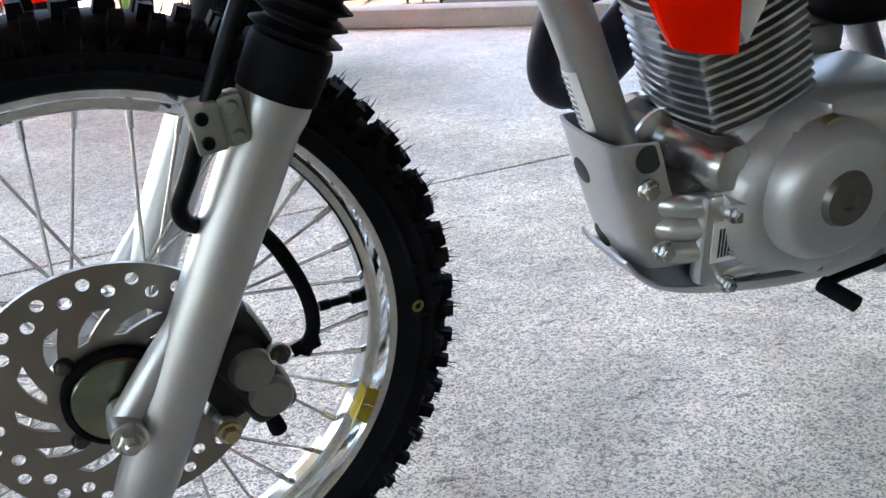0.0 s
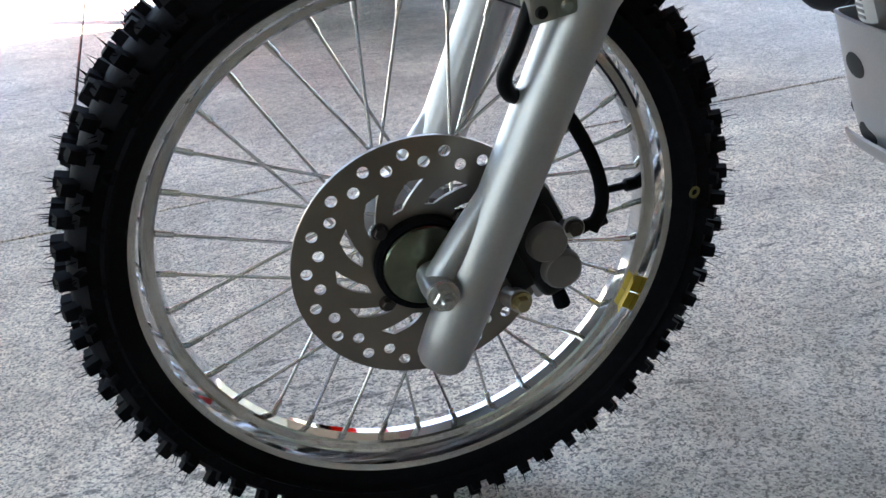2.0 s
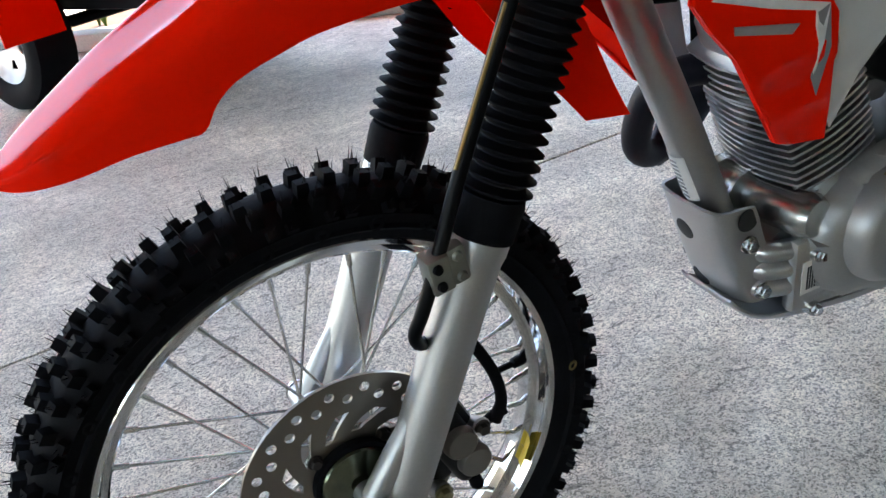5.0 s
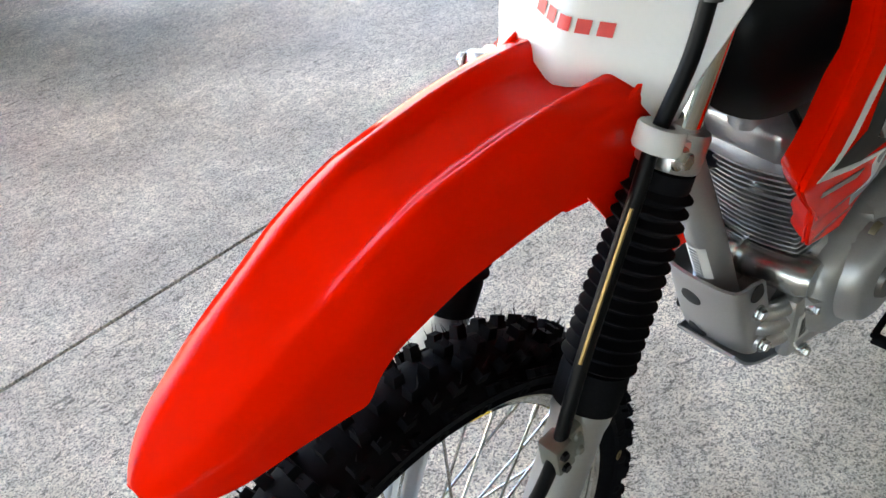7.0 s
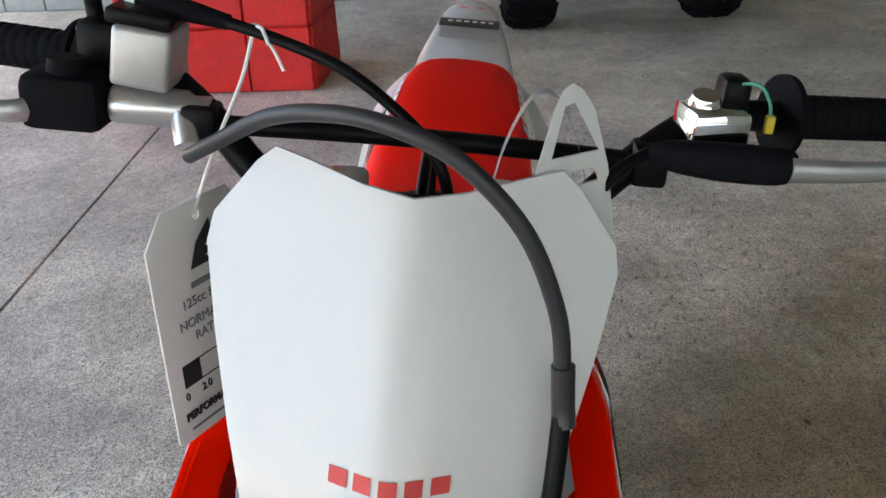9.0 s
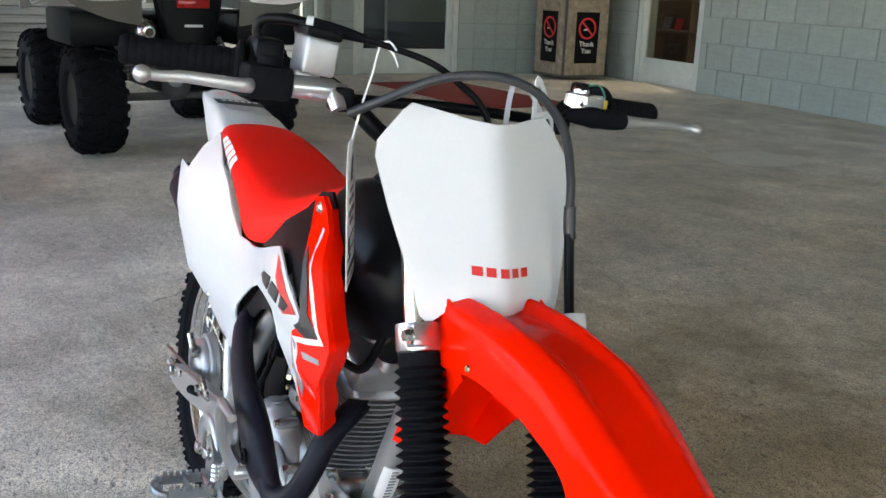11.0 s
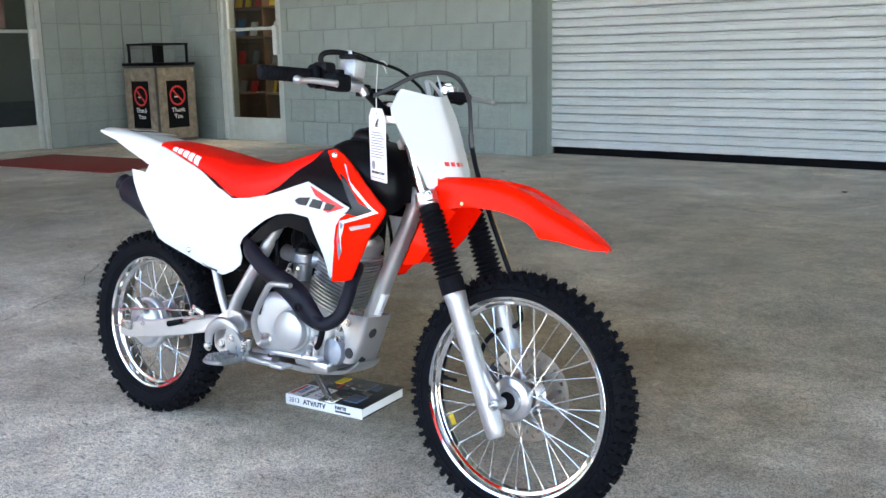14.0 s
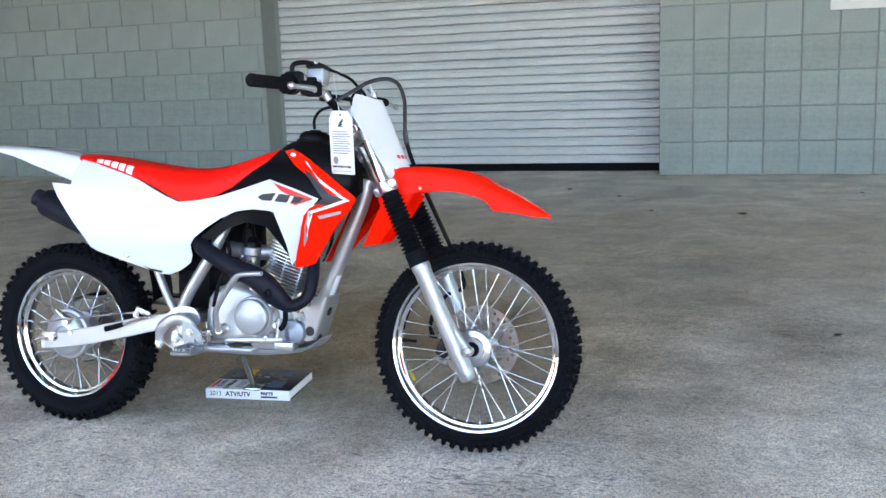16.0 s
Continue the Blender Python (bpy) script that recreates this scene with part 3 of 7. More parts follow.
def litter_bin(x, y, turn):
    b = thing("litter_bin", pose(x, y, 0, rz=turn), "square pebble-faced litter bin with dark no-smoking panels and an open hood", "litter bin")
    h = 0.315
    part("body", box(-h, -h, 0.02, h, h, 0.99, 0.008), BIN_FRAME, b)
    part("lid", box(-h - 0.012, -h - 0.012, 0.99, h + 0.012, h + 0.012, 1.03, 0.008), BLACK, b, "black lid")
    for sx in (-1, 1):
        for sy in (-1, 1):
            part("hood_post", box(sx * 0.255 - 0.014, sy * 0.255 - 0.014, 1.03, sx * 0.255 + 0.014, sy * 0.255 + 0.014, 1.25, 0.003), BLACK, b)
    part("hood", join(box(-0.275, -0.275, 1.25, 0.275, 0.275, 1.275, 0.006), box(-0.05, -0.05, 1.03, 0.05, 0.05, 1.25)), BLACK, b, "black flat hood on posts")
    for turn_face in (0, 90):
        f = Matrix.Rotation(radians(turn_face), 4, "Z")
        for x0, x1, z0, z1 in ((-0.295, -0.17, 0.06, 0.965), (0.17, 0.295, 0.06, 0.965), (-0.17, 0.17, 0.06, 0.20), (-0.17, 0.17, 0.80, 0.965)):
            part("pebble_panel", moved(box(x0, -h - 0.014, z0, x1, -h, z1, 0.003), f), PEBBLE, b)
        part("face", moved(box(-0.17, -h - 0.007, 0.20, 0.17, -h, 0.80), f), BLACK, b, "black sign panel")
        place = f @ Matrix.Translation((0, -h - 0.008, 0.61))
        ring = lathe([(0.105, 0), (0.128, 0), (0.128, 0.003), (0.105, 0.003)], 28, place @ Matrix.Rotation(radians(90), 4, "X"), closed=True)
        part("sign_ring", join(ring, moved(box(-0.108, -0.004, -0.011, 0.108, 0, 0.011), place @ Matrix.Rotation(radians(45), 4, "Y"))), RED_INK, b, "red no-smoking ring")
        part("cigarette_mark", moved(box(-0.05, -0.0025, -0.022, 0.03, -0.0005, -0.008), place), WHITE_INK, b)
        for word, z in (("Thank", 0.40), ("You", 0.32)):
            c = bpy.data.curves.new("lettering", "FONT")
            c.body, c.size, c.extrude, c.align_x = word, 0.085, 0.001, "CENTER"
            o = new("lettering", c)
            o.parent, o.matrix_basis = b, f @ pose(0, -h - 0.009, z, 90)
            c.materials.append(WHITE_INK)
    return b


litter_bin(-8.43, 6.14, 3)

sign = thing("wall_sign", pose(2.62, WALL_Y - 0.01, 0), "white metal sign fixed to the block wall", "sign")
part("plate", box(-0.20, -0.02, 1.415, 0.75, 0.0, 2.0, 0.004), PAPER, sign)

# red column of split-face blocks that carries the canopy
column = tagged(part("column", box(-3.58, -1.74, 0, -2.98, -0.88, ROOF_Z), RED_BLOCK), "red painted split-face block column", "column", kind="structure")
bb = box(0.004, 0.004, 0.004, 0.30, 0.03, 0.30, 0.004, 1)
bmesh.ops.subdivide_edges(bb, edges=bb.edges[:], cuts=3, use_grid_fill=True)
for v in bb.verts:
    if v.co.y < 0.008:
        v.co.y += 0.014 * noise.noise(v.co * 21)
rb = None
for row in range(5):
    faces = [(Matrix.Translation((-2.95, -1.78 + 0.305 * k, 0)) @ Matrix.Rotation(math.pi / 2, 4, "Z")) for k in range(3)]
    faces += [Matrix.Translation((-3.61 + 0.305 * k, -1.78, 0)) for k in range(2)]
    faces += [Matrix.Translation((-2.98 - 0.305 * k, -0.85, 0)) @ Matrix.Rotation(math.pi, 4, "Z") for k in range(2)]
    for f in faces:
        f = f @ Matrix.Translation((0, 0, 0.305 * row))
        if rb is None:
            rb = part("block", bb, RED_BLOCK, column, matrix=f, angle=25)
        else:
            share("block", rb, column, f)
block_wall("wall_south_west", (-5.45, -6.1, 0), (0, 1), 5.2, ROOF_Z, "grey-green split-face block wall behind the red column")


# ---- the motorcycle, leaning on its side stand ----
# In its own frame x points ahead, y to its left, z up from the tyre's foot.
BIKE = pose(1.05, 0.019, 0, rz=0.65) @ pose(-1.05, -0.019, 0) @ pose(0, -0.0501, 0, -6.6)
bike = thing("motorcycle", BIKE, "red and white off-road motorcycle leaning on its side stand", "motorcycle")
AXLE_F, AXLE_R = Vector((1.221, 0, 0.287)), Vector((-0.062, 0, 0.270))
RAKE = Vector((-0.409, 0, 0.912)).normalized()          # along the fork, upwards
STEER = Matrix.Translation((1.19, 0, 0.287)) @ Matrix.Rotation(radians(1.35), 4, RAKE) @ Matrix.Translation((-1.19, 0, -0.287))


def wheel(name, axle, rim_r, tyre_r, half, spokes, hub_r, hub_half, knobs, matrix, spare):
    """A wire-spoked wheel: rim, knobbly tyre with moulding hairs, hub, crossed spokes with nipples, valve."""
    turn = matrix @ Matrix.Translation(axle) @ Matrix.Rotation(math.pi / 2, 4, "X")   # wheel's axis along its own z
    w = half * 0.62
    rim = part(name, lathe([(rim_r, w), (rim_r - 0.004, w + 0.003), (rim_r - 0.0095, w + 0.001), (rim_r - 0.0112, w - 0.002), (rim_r - 0.0100, w - 0.0045), (rim_r - 0.0135, w * 0.56), (rim_r - 0.0155, w * 0.50), (rim_r - 0.0215, w * 0.44), (rim_r - 0.0235, w * 0.38), (rim_r - 0.0255, 0.0),
                            (rim_r - 0.0235, -w * 0.38), (rim_r - 0.0215, -w * 0.44), (rim_r - 0.0155, -w * 0.50), (rim_r - 0.0135, -w * 0.56), (rim_r - 0.0100, -w + 0.0045), (rim_r - 0.0112, -w + 0.002), (rim_r - 0.0095, -w - 0.001),
                            (rim_r - 0.004, -w - 0.003), (rim_r, -w), (rim_r - 0.006, -w * 0.5), (rim_r - 0.012, 0), (rim_r - 0.006, w * 0.5)], 96, closed=True),
               CHROME, bike, "polished alloy rim with wire spokes", matrix=turn, angle=18)
    crown = tyre_r - 0.013
    prof = [(rim_r - 0.008, w * 0.9), (rim_r + 0.004, w + 0.008), (rim_r + 0.02, half * 0.93), ((rim_r + crown) / 2 + 0.004, half), (crown - 0.018, half * 0.93), (crown - 0.005, half * 0.66),
            (crown, half * 0.33), (crown, 0)]
    prof = prof + [(r, -h) for r, h in prof[-2::-1]]
    bm = lathe(prof, 96, closed=True)
    r0 = random.Random(spare)

    def knob(a, rad, h, tilt, lx, ly, hh):
        """One tread block: a tapered lug standing on the carcass."""
        m = Matrix.Rotation(a, 4, "Z") @ Matrix.Translation((rad, 0, h)) @ Matrix.Rotation(tilt, 4, "Y")
        b = bmesh.new()
        lo = [b.verts.new(m @ Vector((-0.004, sx * lx * 0.62, sy * ly * 0.62))) for sx, sy in ((-1, -1), (1, -1), (1, 1), (-1, 1))]
        hi = [b.verts.new(m @ Vector((hh, sx * lx * 0.5, sy * ly * 0.5))) for sx, sy in ((-1, -1), (1, -1), (1, 1), (-1, 1))]
        b.faces.new(hi)
        for k in range(4):
            b.faces.new((lo[k], lo[(k + 1) % 4], hi[(k + 1) % 4], hi[k]))
        return [v.co.copy() for v in b.verts], [[v.index for v in f.verts] for f in b.faces] if b.verts.index_update() is None else [], b, m

    verts, faces = [], []

    def put(a, rad, h, tilt, lx, ly, hh, hairs):
        v, f, b, m = knob(a, rad, h, tilt, lx, ly, hh)
        s = len(verts)
        verts.extend(v)
        faces.extend([[s + i for i in q] for q in f])
        b.free()
        for _ in range(hairs):
            p, q = r0.uniform(-0.42, 0.42) * lx, r0.uniform(-0.42, 0.42) * ly
            ln = r0.uniform(0.007, 0.014)
            s = len(verts)
            for k in range(3):
                verts.append(m @ Vector((hh - 0.001, p + 0.0007 * math.cos(2.1 * k), q + 0.0007 * math.sin(2.1 * k))))
            verts.append(m @ Vector((hh + ln, p + r0.uniform(-0.003, 0.003), q + r0.uniform(-0.003, 0.003))))
            faces.extend([[s, s + 1, s + 3], [s + 1, s + 2, s + 3], [s + 2, s, s + 3]])

    step = 2 * math.pi / knobs
    for k in range(knobs):
        a = k * step
        if k % 2:
            put(a, crown, half * 0.26, 0.0, 0.0095, half * 0.27, 0.0105, 2)
            put(a, crown, -half * 0.26, 0.0, 0.0095, half * 0.27, 0.0105, 2)
        else:
            put(a, crown, 0, 0.0, 0.0095, half * 0.30, 0.0105, 2)
        for s in (1, -1):
            put(a + 0.25 * step, crown - 0.0035, s * half * 0.62, -s * 0.42, 0.0095, half * 0.22, 0.0105, 2)
            put(a + (0.55 if k % 2 else 0.20) * step, crown - 0.0135, s * half * 0.875, -s * 0.85, 0.0085, half * 0.17, 0.0075, 2)
    me = bpy.data.meshes.new("tmp")
    me.from_pydata(verts, [], faces)
    bm.from_mesh(me)
    bpy.data.meshes.remove(me)
    # carcass ribs on the sidewalls
    for s in (1, -1):
        bm = join(bm, lathe([(rim_r + 0.009, s * (w + 0.0125)), (rim_r + 0.012, s * (w + 0.0155)), (rim_r + 0.015, s * (w + 0.0125))], 72, closed=True))
        # raised rings at the foot of the shoulder blocks
        for k in range(knobs // 2):
            a = (2 * k + 1.1) * step
            r_mid, out = crown - 0.0245, half * 0.965
            m = Matrix.Rotation(a, 4, "Z") @ Matrix.Translation((r_mid, 0, s * out)) @ Matrix.Rotation(-s * 0.22, 4, "Y")
            bm = join(bm, lathe([(0.0032, -0.002), (0.0036, s * 0.0022), (0.0066, s * 0.0022), (0.0072, -0.002)], 8, m, closed=True))
    part("tyre", bm, RUBBER, rim, "black knobbly tyre with moulding hairs", angle=30)
    # hub
    hub_prof = [(0.012, hub_half), (hub_r * 0.62, hub_half), (hub_r * 0.66, hub_half - 0.004), (hub_r * 0.66, hub_half * 0.72), (hub_r, hub_half * 0.66), (hub_r, hub_half * 0.5), (hub_r * 0.55, hub_half * 0.38)]
    hub_prof = hub_prof + [(r, -h) for r, h in hub_prof[::-1]]
    part("hub", lathe(hub_prof, 48, closed=True), ALLOY, rim, "silver cast hub")
    # spokes, four to a group, crossed
    first = None
    for k in range(spokes):
        side = 1 if k % 2 else -1
        lead = 1 if (k // 2) % 2 else -1
        a = 2 * math.pi * k / spokes + 0.049
        out = Vector(((rim_r - 0.026) * math.cos(a), (rim_r - 0.026) * math.sin(a), 0))
        ha = a + lead * 0.95
        inn = Vector((hub_r * 0.9 * math.cos(ha), hub_r * 0.9 * math.sin(ha), side * hub_half * 0.58))
        ln = (out - inn).length
        if first is None:
            bm = lathe([(0, 0), (0.003, 0), (0.003, 0.003), (0.0015, 0.006), (0.0015, ln - 0.014), (0.0027, ln - 0.013), (0.0027, ln + 0.003), (0, ln + 0.003)], 8)
            first = part("spoke", bm, ZINC, rim, "thin steel spoke with its nipple", matrix=axes(inn, out - inn))
        else:
            share("spoke", first, rim, axes(inn, out - inn))
    return rim


front = wheel("front_wheel", AXLE_F, 0.232, 0.286, 0.040, 36, 0.036, 0.045, 66, STEER, 3)
rear = wheel("rear_wheel", AXLE_R, 0.201, 0.277, 0.052, 32, 0.058, 0.055, 54, Matrix.Identity(4), 9)
# valve stem and a pair of paint dots on the front tyre
va = math.radians(177.5)
part("valve_stem", lathe([(0, -0.002), (0.006, -0.002), (0.006, 0.008), (0.0035, 0.010), (0.0035, 0.026), (0.0045, 0.027), (0.0045, 0.036), (0, 0.037)], 12,
     axes(Vector((0.205 * math.cos(va), 0.205 * math.sin(va), 0)), (-math.cos(va), -math.sin(va), 0))), BLACK, front, "black valve stem with its cap")
dot = lathe([(0.003, 0), (0.0055, 0), (0.0055, 0.0008), (0.003, 0.0008)], 16, axes((-0.2415, 0.012, -0.0415), (-0.2, 0, -1)), closed=True)
part("paint_dot", dot, surf("faded_yellow_ink", (0.16, 0.13, 0.035), 0.6, bump=0), front, "yellow inspection mark")
for k in range(2):
    a = math.radians(203.5 + 4.5 * k)
    part("rim_sticker", moved(box(-0.0115, -0.008, 0, 0.0115, 0.008, 0.0006), Matrix.Rotation(a, 4, "Z") @ Matrix.Translation((0.2135, 0, -0.018)) @ Matrix.Rotation(radians(-62), 4, "Y")), YELLOW_INK, front, "yellow sticker")

part("bearing_seal", lathe([(0.008, 0.049), (0.019, 0.049), (0.020, 0.046), (0.020, 0.040)], 28), RUBBER, front, "black bearing seal")
part("hub_flange", lathe([(0.024, 0.046), (0.030, 0.046), (0.032, 0.038), (0.047, 0.034), (0.050, 0.030), (0.050, 0.024), (0.030, 0.018)], 40), CAST, front, "cast hub flange")
# front brake disc with round drillings and curved slots; its flat is the wheel's own plane
R_DISC = 0.1075
holes = []
for k in range(36):
    a = 2 * math.pi * k / 36 + radians(4.6)
    r = 0.0862 if k % 2 else 0.0950
    holes.append(circle(r * math.cos(a), r * math.sin(a), 0.0048, 12))
for k in range(12):
    a = 2 * math.pi * (k + 0.3) / 12
    arc = []
    for t in range(6):
        r, b = 0.050 + 0.0044 * t, a + 0.07 * t
        arc.append((r, b - 0.07 - 0.012 * min(t, 5 - t)))
    back = [(r, b + 0.17 + 0.02 * min(i, 5 - i)) for i, (r, b) in enumerate(arc)][::-1]
    holes.append([(r * math.cos(b), r * math.sin(b)) for r, b in arc + back])
holes.append(circle(0, 0, 0.040, 32))
disc = sheet(circle(0, 0, R_DISC, 72), lambda u, v: Vector((u, v, -0.043)), 0.0035, holes, step=0, way=(0, 0, 1))
part("brake_disc", disc, DISC_STEEL, front, "drilled steel brake disc", angle=30)
for k in range(4):
    a = math.pi / 4 + k * math.pi / 2
    part("disc_bolt", hexagon(0.0055, 0.006, axes((0.047 * math.cos(a), 0.047 * math.sin(a), -0.043), (0, 0, -1))), DARK_BOLT, front)
part("disc_carrier", lathe([(0.040, -0.040), (0.050, -0.041), (0.052, -0.036), (0.046, -0.030), (0.036, -0.02)], 40), ZINC, front, "bright stamped disc carrier")
part("hub_cap", lathe([(0, -0.060), (0.014, -0.060), (0.018, -0.057), (0.034, -0.054), (0.037, -0.050), (0.037, -0.038), (0, -0.038)], 40), HUB_GREEN, front, "yellow-passivated hub dust cover")
part("dust_seal", lathe([(0.0372, -0.052), (0.041, -0.051), (0.0415, -0.043), (0.0372, -0.042)], 40, closed=True), RUBBER, front, "black seal ring")


# ---- fork ----
def fork_line(z):
    """The fork tube's middle at height z."""
    return 1.094 + (0.511 - z) * 0.4485 - 0.004


def along(z, y, dx=0.0):
    return Vector((fork_line(z) + dx, y, z))


for side, y in ((1, 0.083), (-1, -0.083)):
    foot, seal, top = along(0.212, y), along(0.520, y), along(0.872, y)
    ln = (seal - foot).length
    slider = lathe([(0, 0), (0.017, 0.0), (0.021, 0.006), (0.0225, 0.03), (0.0225, ln * 0.55), (0.0235, ln - 0.03), (0.0255, ln - 0.02), (0.0255, ln - 0.004), (0.023, ln)], 32, axes(foot, seal - foot))
    lug = join(tube([along(0.285, y, 0.004), Vector((1.221, y, 0.287))], [0.013, 0.012], 14), tube([along(0.372, y, 0.012), along(0.325, y, 0.022), Vector((1.221, y, 0.290))], [0.008, 0.012, 0.0115], 14))
    barrel = lathe([(0.010, -0.016), (0.0125, -0.016), (0.0135, 0.0), (0.0125, 0.016), (0.010, 0.016)], 24, axes((1.221, y, 0.287), (0, 1, 0)))
    leg = part("fork_slider", join(slider, lug, barrel), ALLOY, bike, "silver painted fork slider", matrix=STEER)
    part("axle_nut", hexagon(0.0098, 0.009, axes((1.221, y + side * 0.018, 0.287), (0, side, 0))), ZINC, leg)
    part("axle_end", lathe([(0, 0.0), (0.0056, 0), (0.0056, 0.014), (0.004, 0.0155), (0, 0.0155)], 16, axes((1.221, y + side * 0.018, 0.287), (0, side, 0))), ZINC, leg)
    # rubber gaiter
    b0, b1 = along(0.512, y), along(0.702, y)
    bl = (b1 - b0).length
    prof = [(0, 0), (0.0275, 0), (0.0285, 0.03), (0.027, 0.036)]
    ribs = 14
    for k in range(ribs):
        h = 0.036 + (bl - 0.052) * k / ribs
        d = (bl - 0.052) / ribs
        prof += [(0.0225, h + 0.1 * d), (0.0315 - 0.0035 * k / ribs, h + 0.48 * d), (0.0315 - 0.0035 * k / ribs, h + 0.56 * d), (0.0225, h + 0.95 * d)]
    prof += [(0.0235, bl - 0.014), (0.0235, bl - 0.002), (0, bl)]
    part("fork_gaiter", lathe(prof, 32, axes(b0, b1 - b0)), RUBBER, leg, "black ribbed rubber gaiter", angle=50)
    part("fork_tube", lathe([(0, 0), (0.0155, 0), (0.0155, (top - b1).length), (0.013, (top - b1).length + 0.003), (0, (top - b1).length + 0.003)], 28, axes(b1, top - b1)), CHROME, leg, "bright steel fork tube")

for z, nm, dx in ((0.716, "lower_triple_clamp", 0.0), (0.852, "upper_triple_clamp", 0.0)):
    c = along(z, 0)
    rc = 0.025 if z < 0.8 else 0.0195
    M2 = Matrix.Translation(c) @ Matrix.Rotation(math.atan2(RAKE.x, RAKE.z), 4, "Y")
    bm = moved(box(-0.048, -0.07, -0.012, 0.004, 0.07, 0.012, 0.006), M2)
    for y in (0.083, -0.083):
        bm = join(bm, lathe([(0.0157, -0.015), (rc - 0.001, -0.015), (rc, -0.012), (rc, 0.012), (rc - 0.001, 0.015), (0.0157, 0.015)], 28, M2 @ Matrix.Translation((0, y, 0)), closed=True))
        if z < 0.8:
            bm = join(bm, moved(box(0.012, -0.012, -0.012, 0.032, 0.012, 0.012, 0.003), M2 @ Matrix.Translation((0, y * 1.12, 0))))
    clamp = part(nm, bm, CAST, bike, "cast alloy fork clamp", matrix=STEER)
    for y in (0.083, -0.083) if z < 0.8 else ():
        s = 1 if y > 0 else -1
        part("pinch_bolt", hexagon(0.007, 0.009, M2 @ Matrix.Translation((0.026, y * 1.12 + s * 0.012, 0)) @ Matrix.Rotation(-s * math.pi / 2, 4, "X")), ZINC, clamp)
part("steering_stem", lathe([(0, 0), (0.024, 0), (0.027, 0.01), (0.027, 0.15), (0.024, 0.16), (0.014, 0.165), (0.014, 0.21), (0, 0.21)], 28, axes(along(0.716, 0, -0.04), RAKE)), CAST, bike, "steering head tube")

# caliper with its bracket, bleed screw, hose banjo
cal = Vector((1.122, 0.052, 0.284))
cm = Matrix.Translation(cal) @ Matrix.Rotation(radians(24), 4, "Y")
body = join(moved(box(-0.018, -0.022, -0.040, 0.022, 0.020, 0.046, 0.010, 3), cm), moved(box(-0.026, -0.014, 0.012, 0.0, 0.012, 0.056, 0.007), cm), moved(box(0.012, -0.014, -0.028, 0.042, 0.008, 0.026, 0.008), cm))
caliper = part("brake_caliper", body, surf("caliper_black", (0.010, 0.010, 0.011), 0.42, spec=0.25), bike, "dark grey two-piston brake caliper", matrix=STEER)
part("caliper_bracket", join(moved(box(0.0, -0.016, -0.052, 0.026, -0.008, 0.045, 0.003), cm), tube([(1.151, 0.05, 0.24), (1.149, 0.072, 0.247)], 0.010, 14), tube([(1.105, 0.06, 0.30), (1.105, 0.078, 0.31)], 0.009, 14)), CAST, caliper)
for dz in (0.016, -0.014):
    part("piston_housing", lathe([(0, 0.008), (0.0145, 0.008), (0.0165, 0.006), (0.0175, 0)], 28, cm @ Matrix.Translation((-0.002, 0.020, dz)) @ Matrix.Rotation(-math.pi / 2, 4, "X")), surf("taupe_cast", (0.17, 0.155, 0.14), 0.45, metal=0.3) if "taupe_cast" not in bpy.data.materials else bpy.data.materials["taupe_cast"], caliper, "round taupe piston housing")
part("bleed_cap", lathe([(0, 0), (0.005, 0), (0.005, 0.012), (0.007, 0.014), (0.007, 0.022), (0, 0.024)], 12, axes((1.092, 0.06, 0.297), (-1, 0, 0.35))), RUBBER, caliper, "black rubber cap")
part("pin_cap", lathe([(0, 0), (0.006, 0), (0.007, 0.01), (0.007, 0.016), (0, 0.017)], 12, axes((1.115, 0.066, 0.247), (-0.3, 0, -1))), RUBBER, caliper, "black rubber cap")
part("caliper_bolt", hexagon(0.007, 0.008, axes((1.149, 0.072, 0.247), (0, 1, 0))), BRASSY, caliper)
part("caliper_bolt", hexagon(0.006, 0.007, axes((1.105, 0.078, 0.31), (0, 1, 0))), DARK_BOLT, caliper)

# brake hose: grey sleeve over the number plate, black below, along the left fork leg to the caliper
part("brake_hose_sleeve", tube([(0.884, -0.150, 0.940), (0.915, -0.122, 0.963), (0.945, -0.085, 0.990), (0.972, -0.045, 1.003), (0.988, -0.010, 1.003), (0.996, 0.025, 0.990), (0.997, 0.062, 0.955), (0.990, 0.086, 0.905), (0.988, 0.094, 0.868)], 0.0052, 14), HOSE_GREY, bike, "grey ribbed hose sleeve", matrix=STEER)
part("hose_ferrule", tube([(0.988, 0.094, 0.870), (0.990, 0.097, 0.845), (0.993, 0.099, 0.832)], 0.0072, 14), surf("dark_ferrule", (0.022, 0.022, 0.026), 0.35), bike, "dark shrink-sleeve ferrule", matrix=STEER)
part("brake_hose", tube([(0.990, 0.097, 0.845), (1.006, 0.096, 0.795), (1.031, 0.091, 0.743), (1.051, 0.091, 0.697), (1.107, 0.094, 0.580), (1.140, 0.098, 0.507), (1.154, 0.095, 0.470), (1.162, 0.091, 0.449), (1.158, 0.086, 0.434), (1.144, 0.076, 0.425), (1.125, 0.060, 0.420)], 0.0060, 12), BLACK, bike, "black brake hose", matrix=STEER)
part("lower_brake_hose", tube([(1.125, 0.060, 0.420), (1.098, 0.050, 0.392), (1.078, 0.056, 0.350), (1.074, 0.062, 0.318), (1.084, 0.064, 0.296)], 0.0058, 12), RUBBER, bike, "black lower brake hose", matrix=STEER)
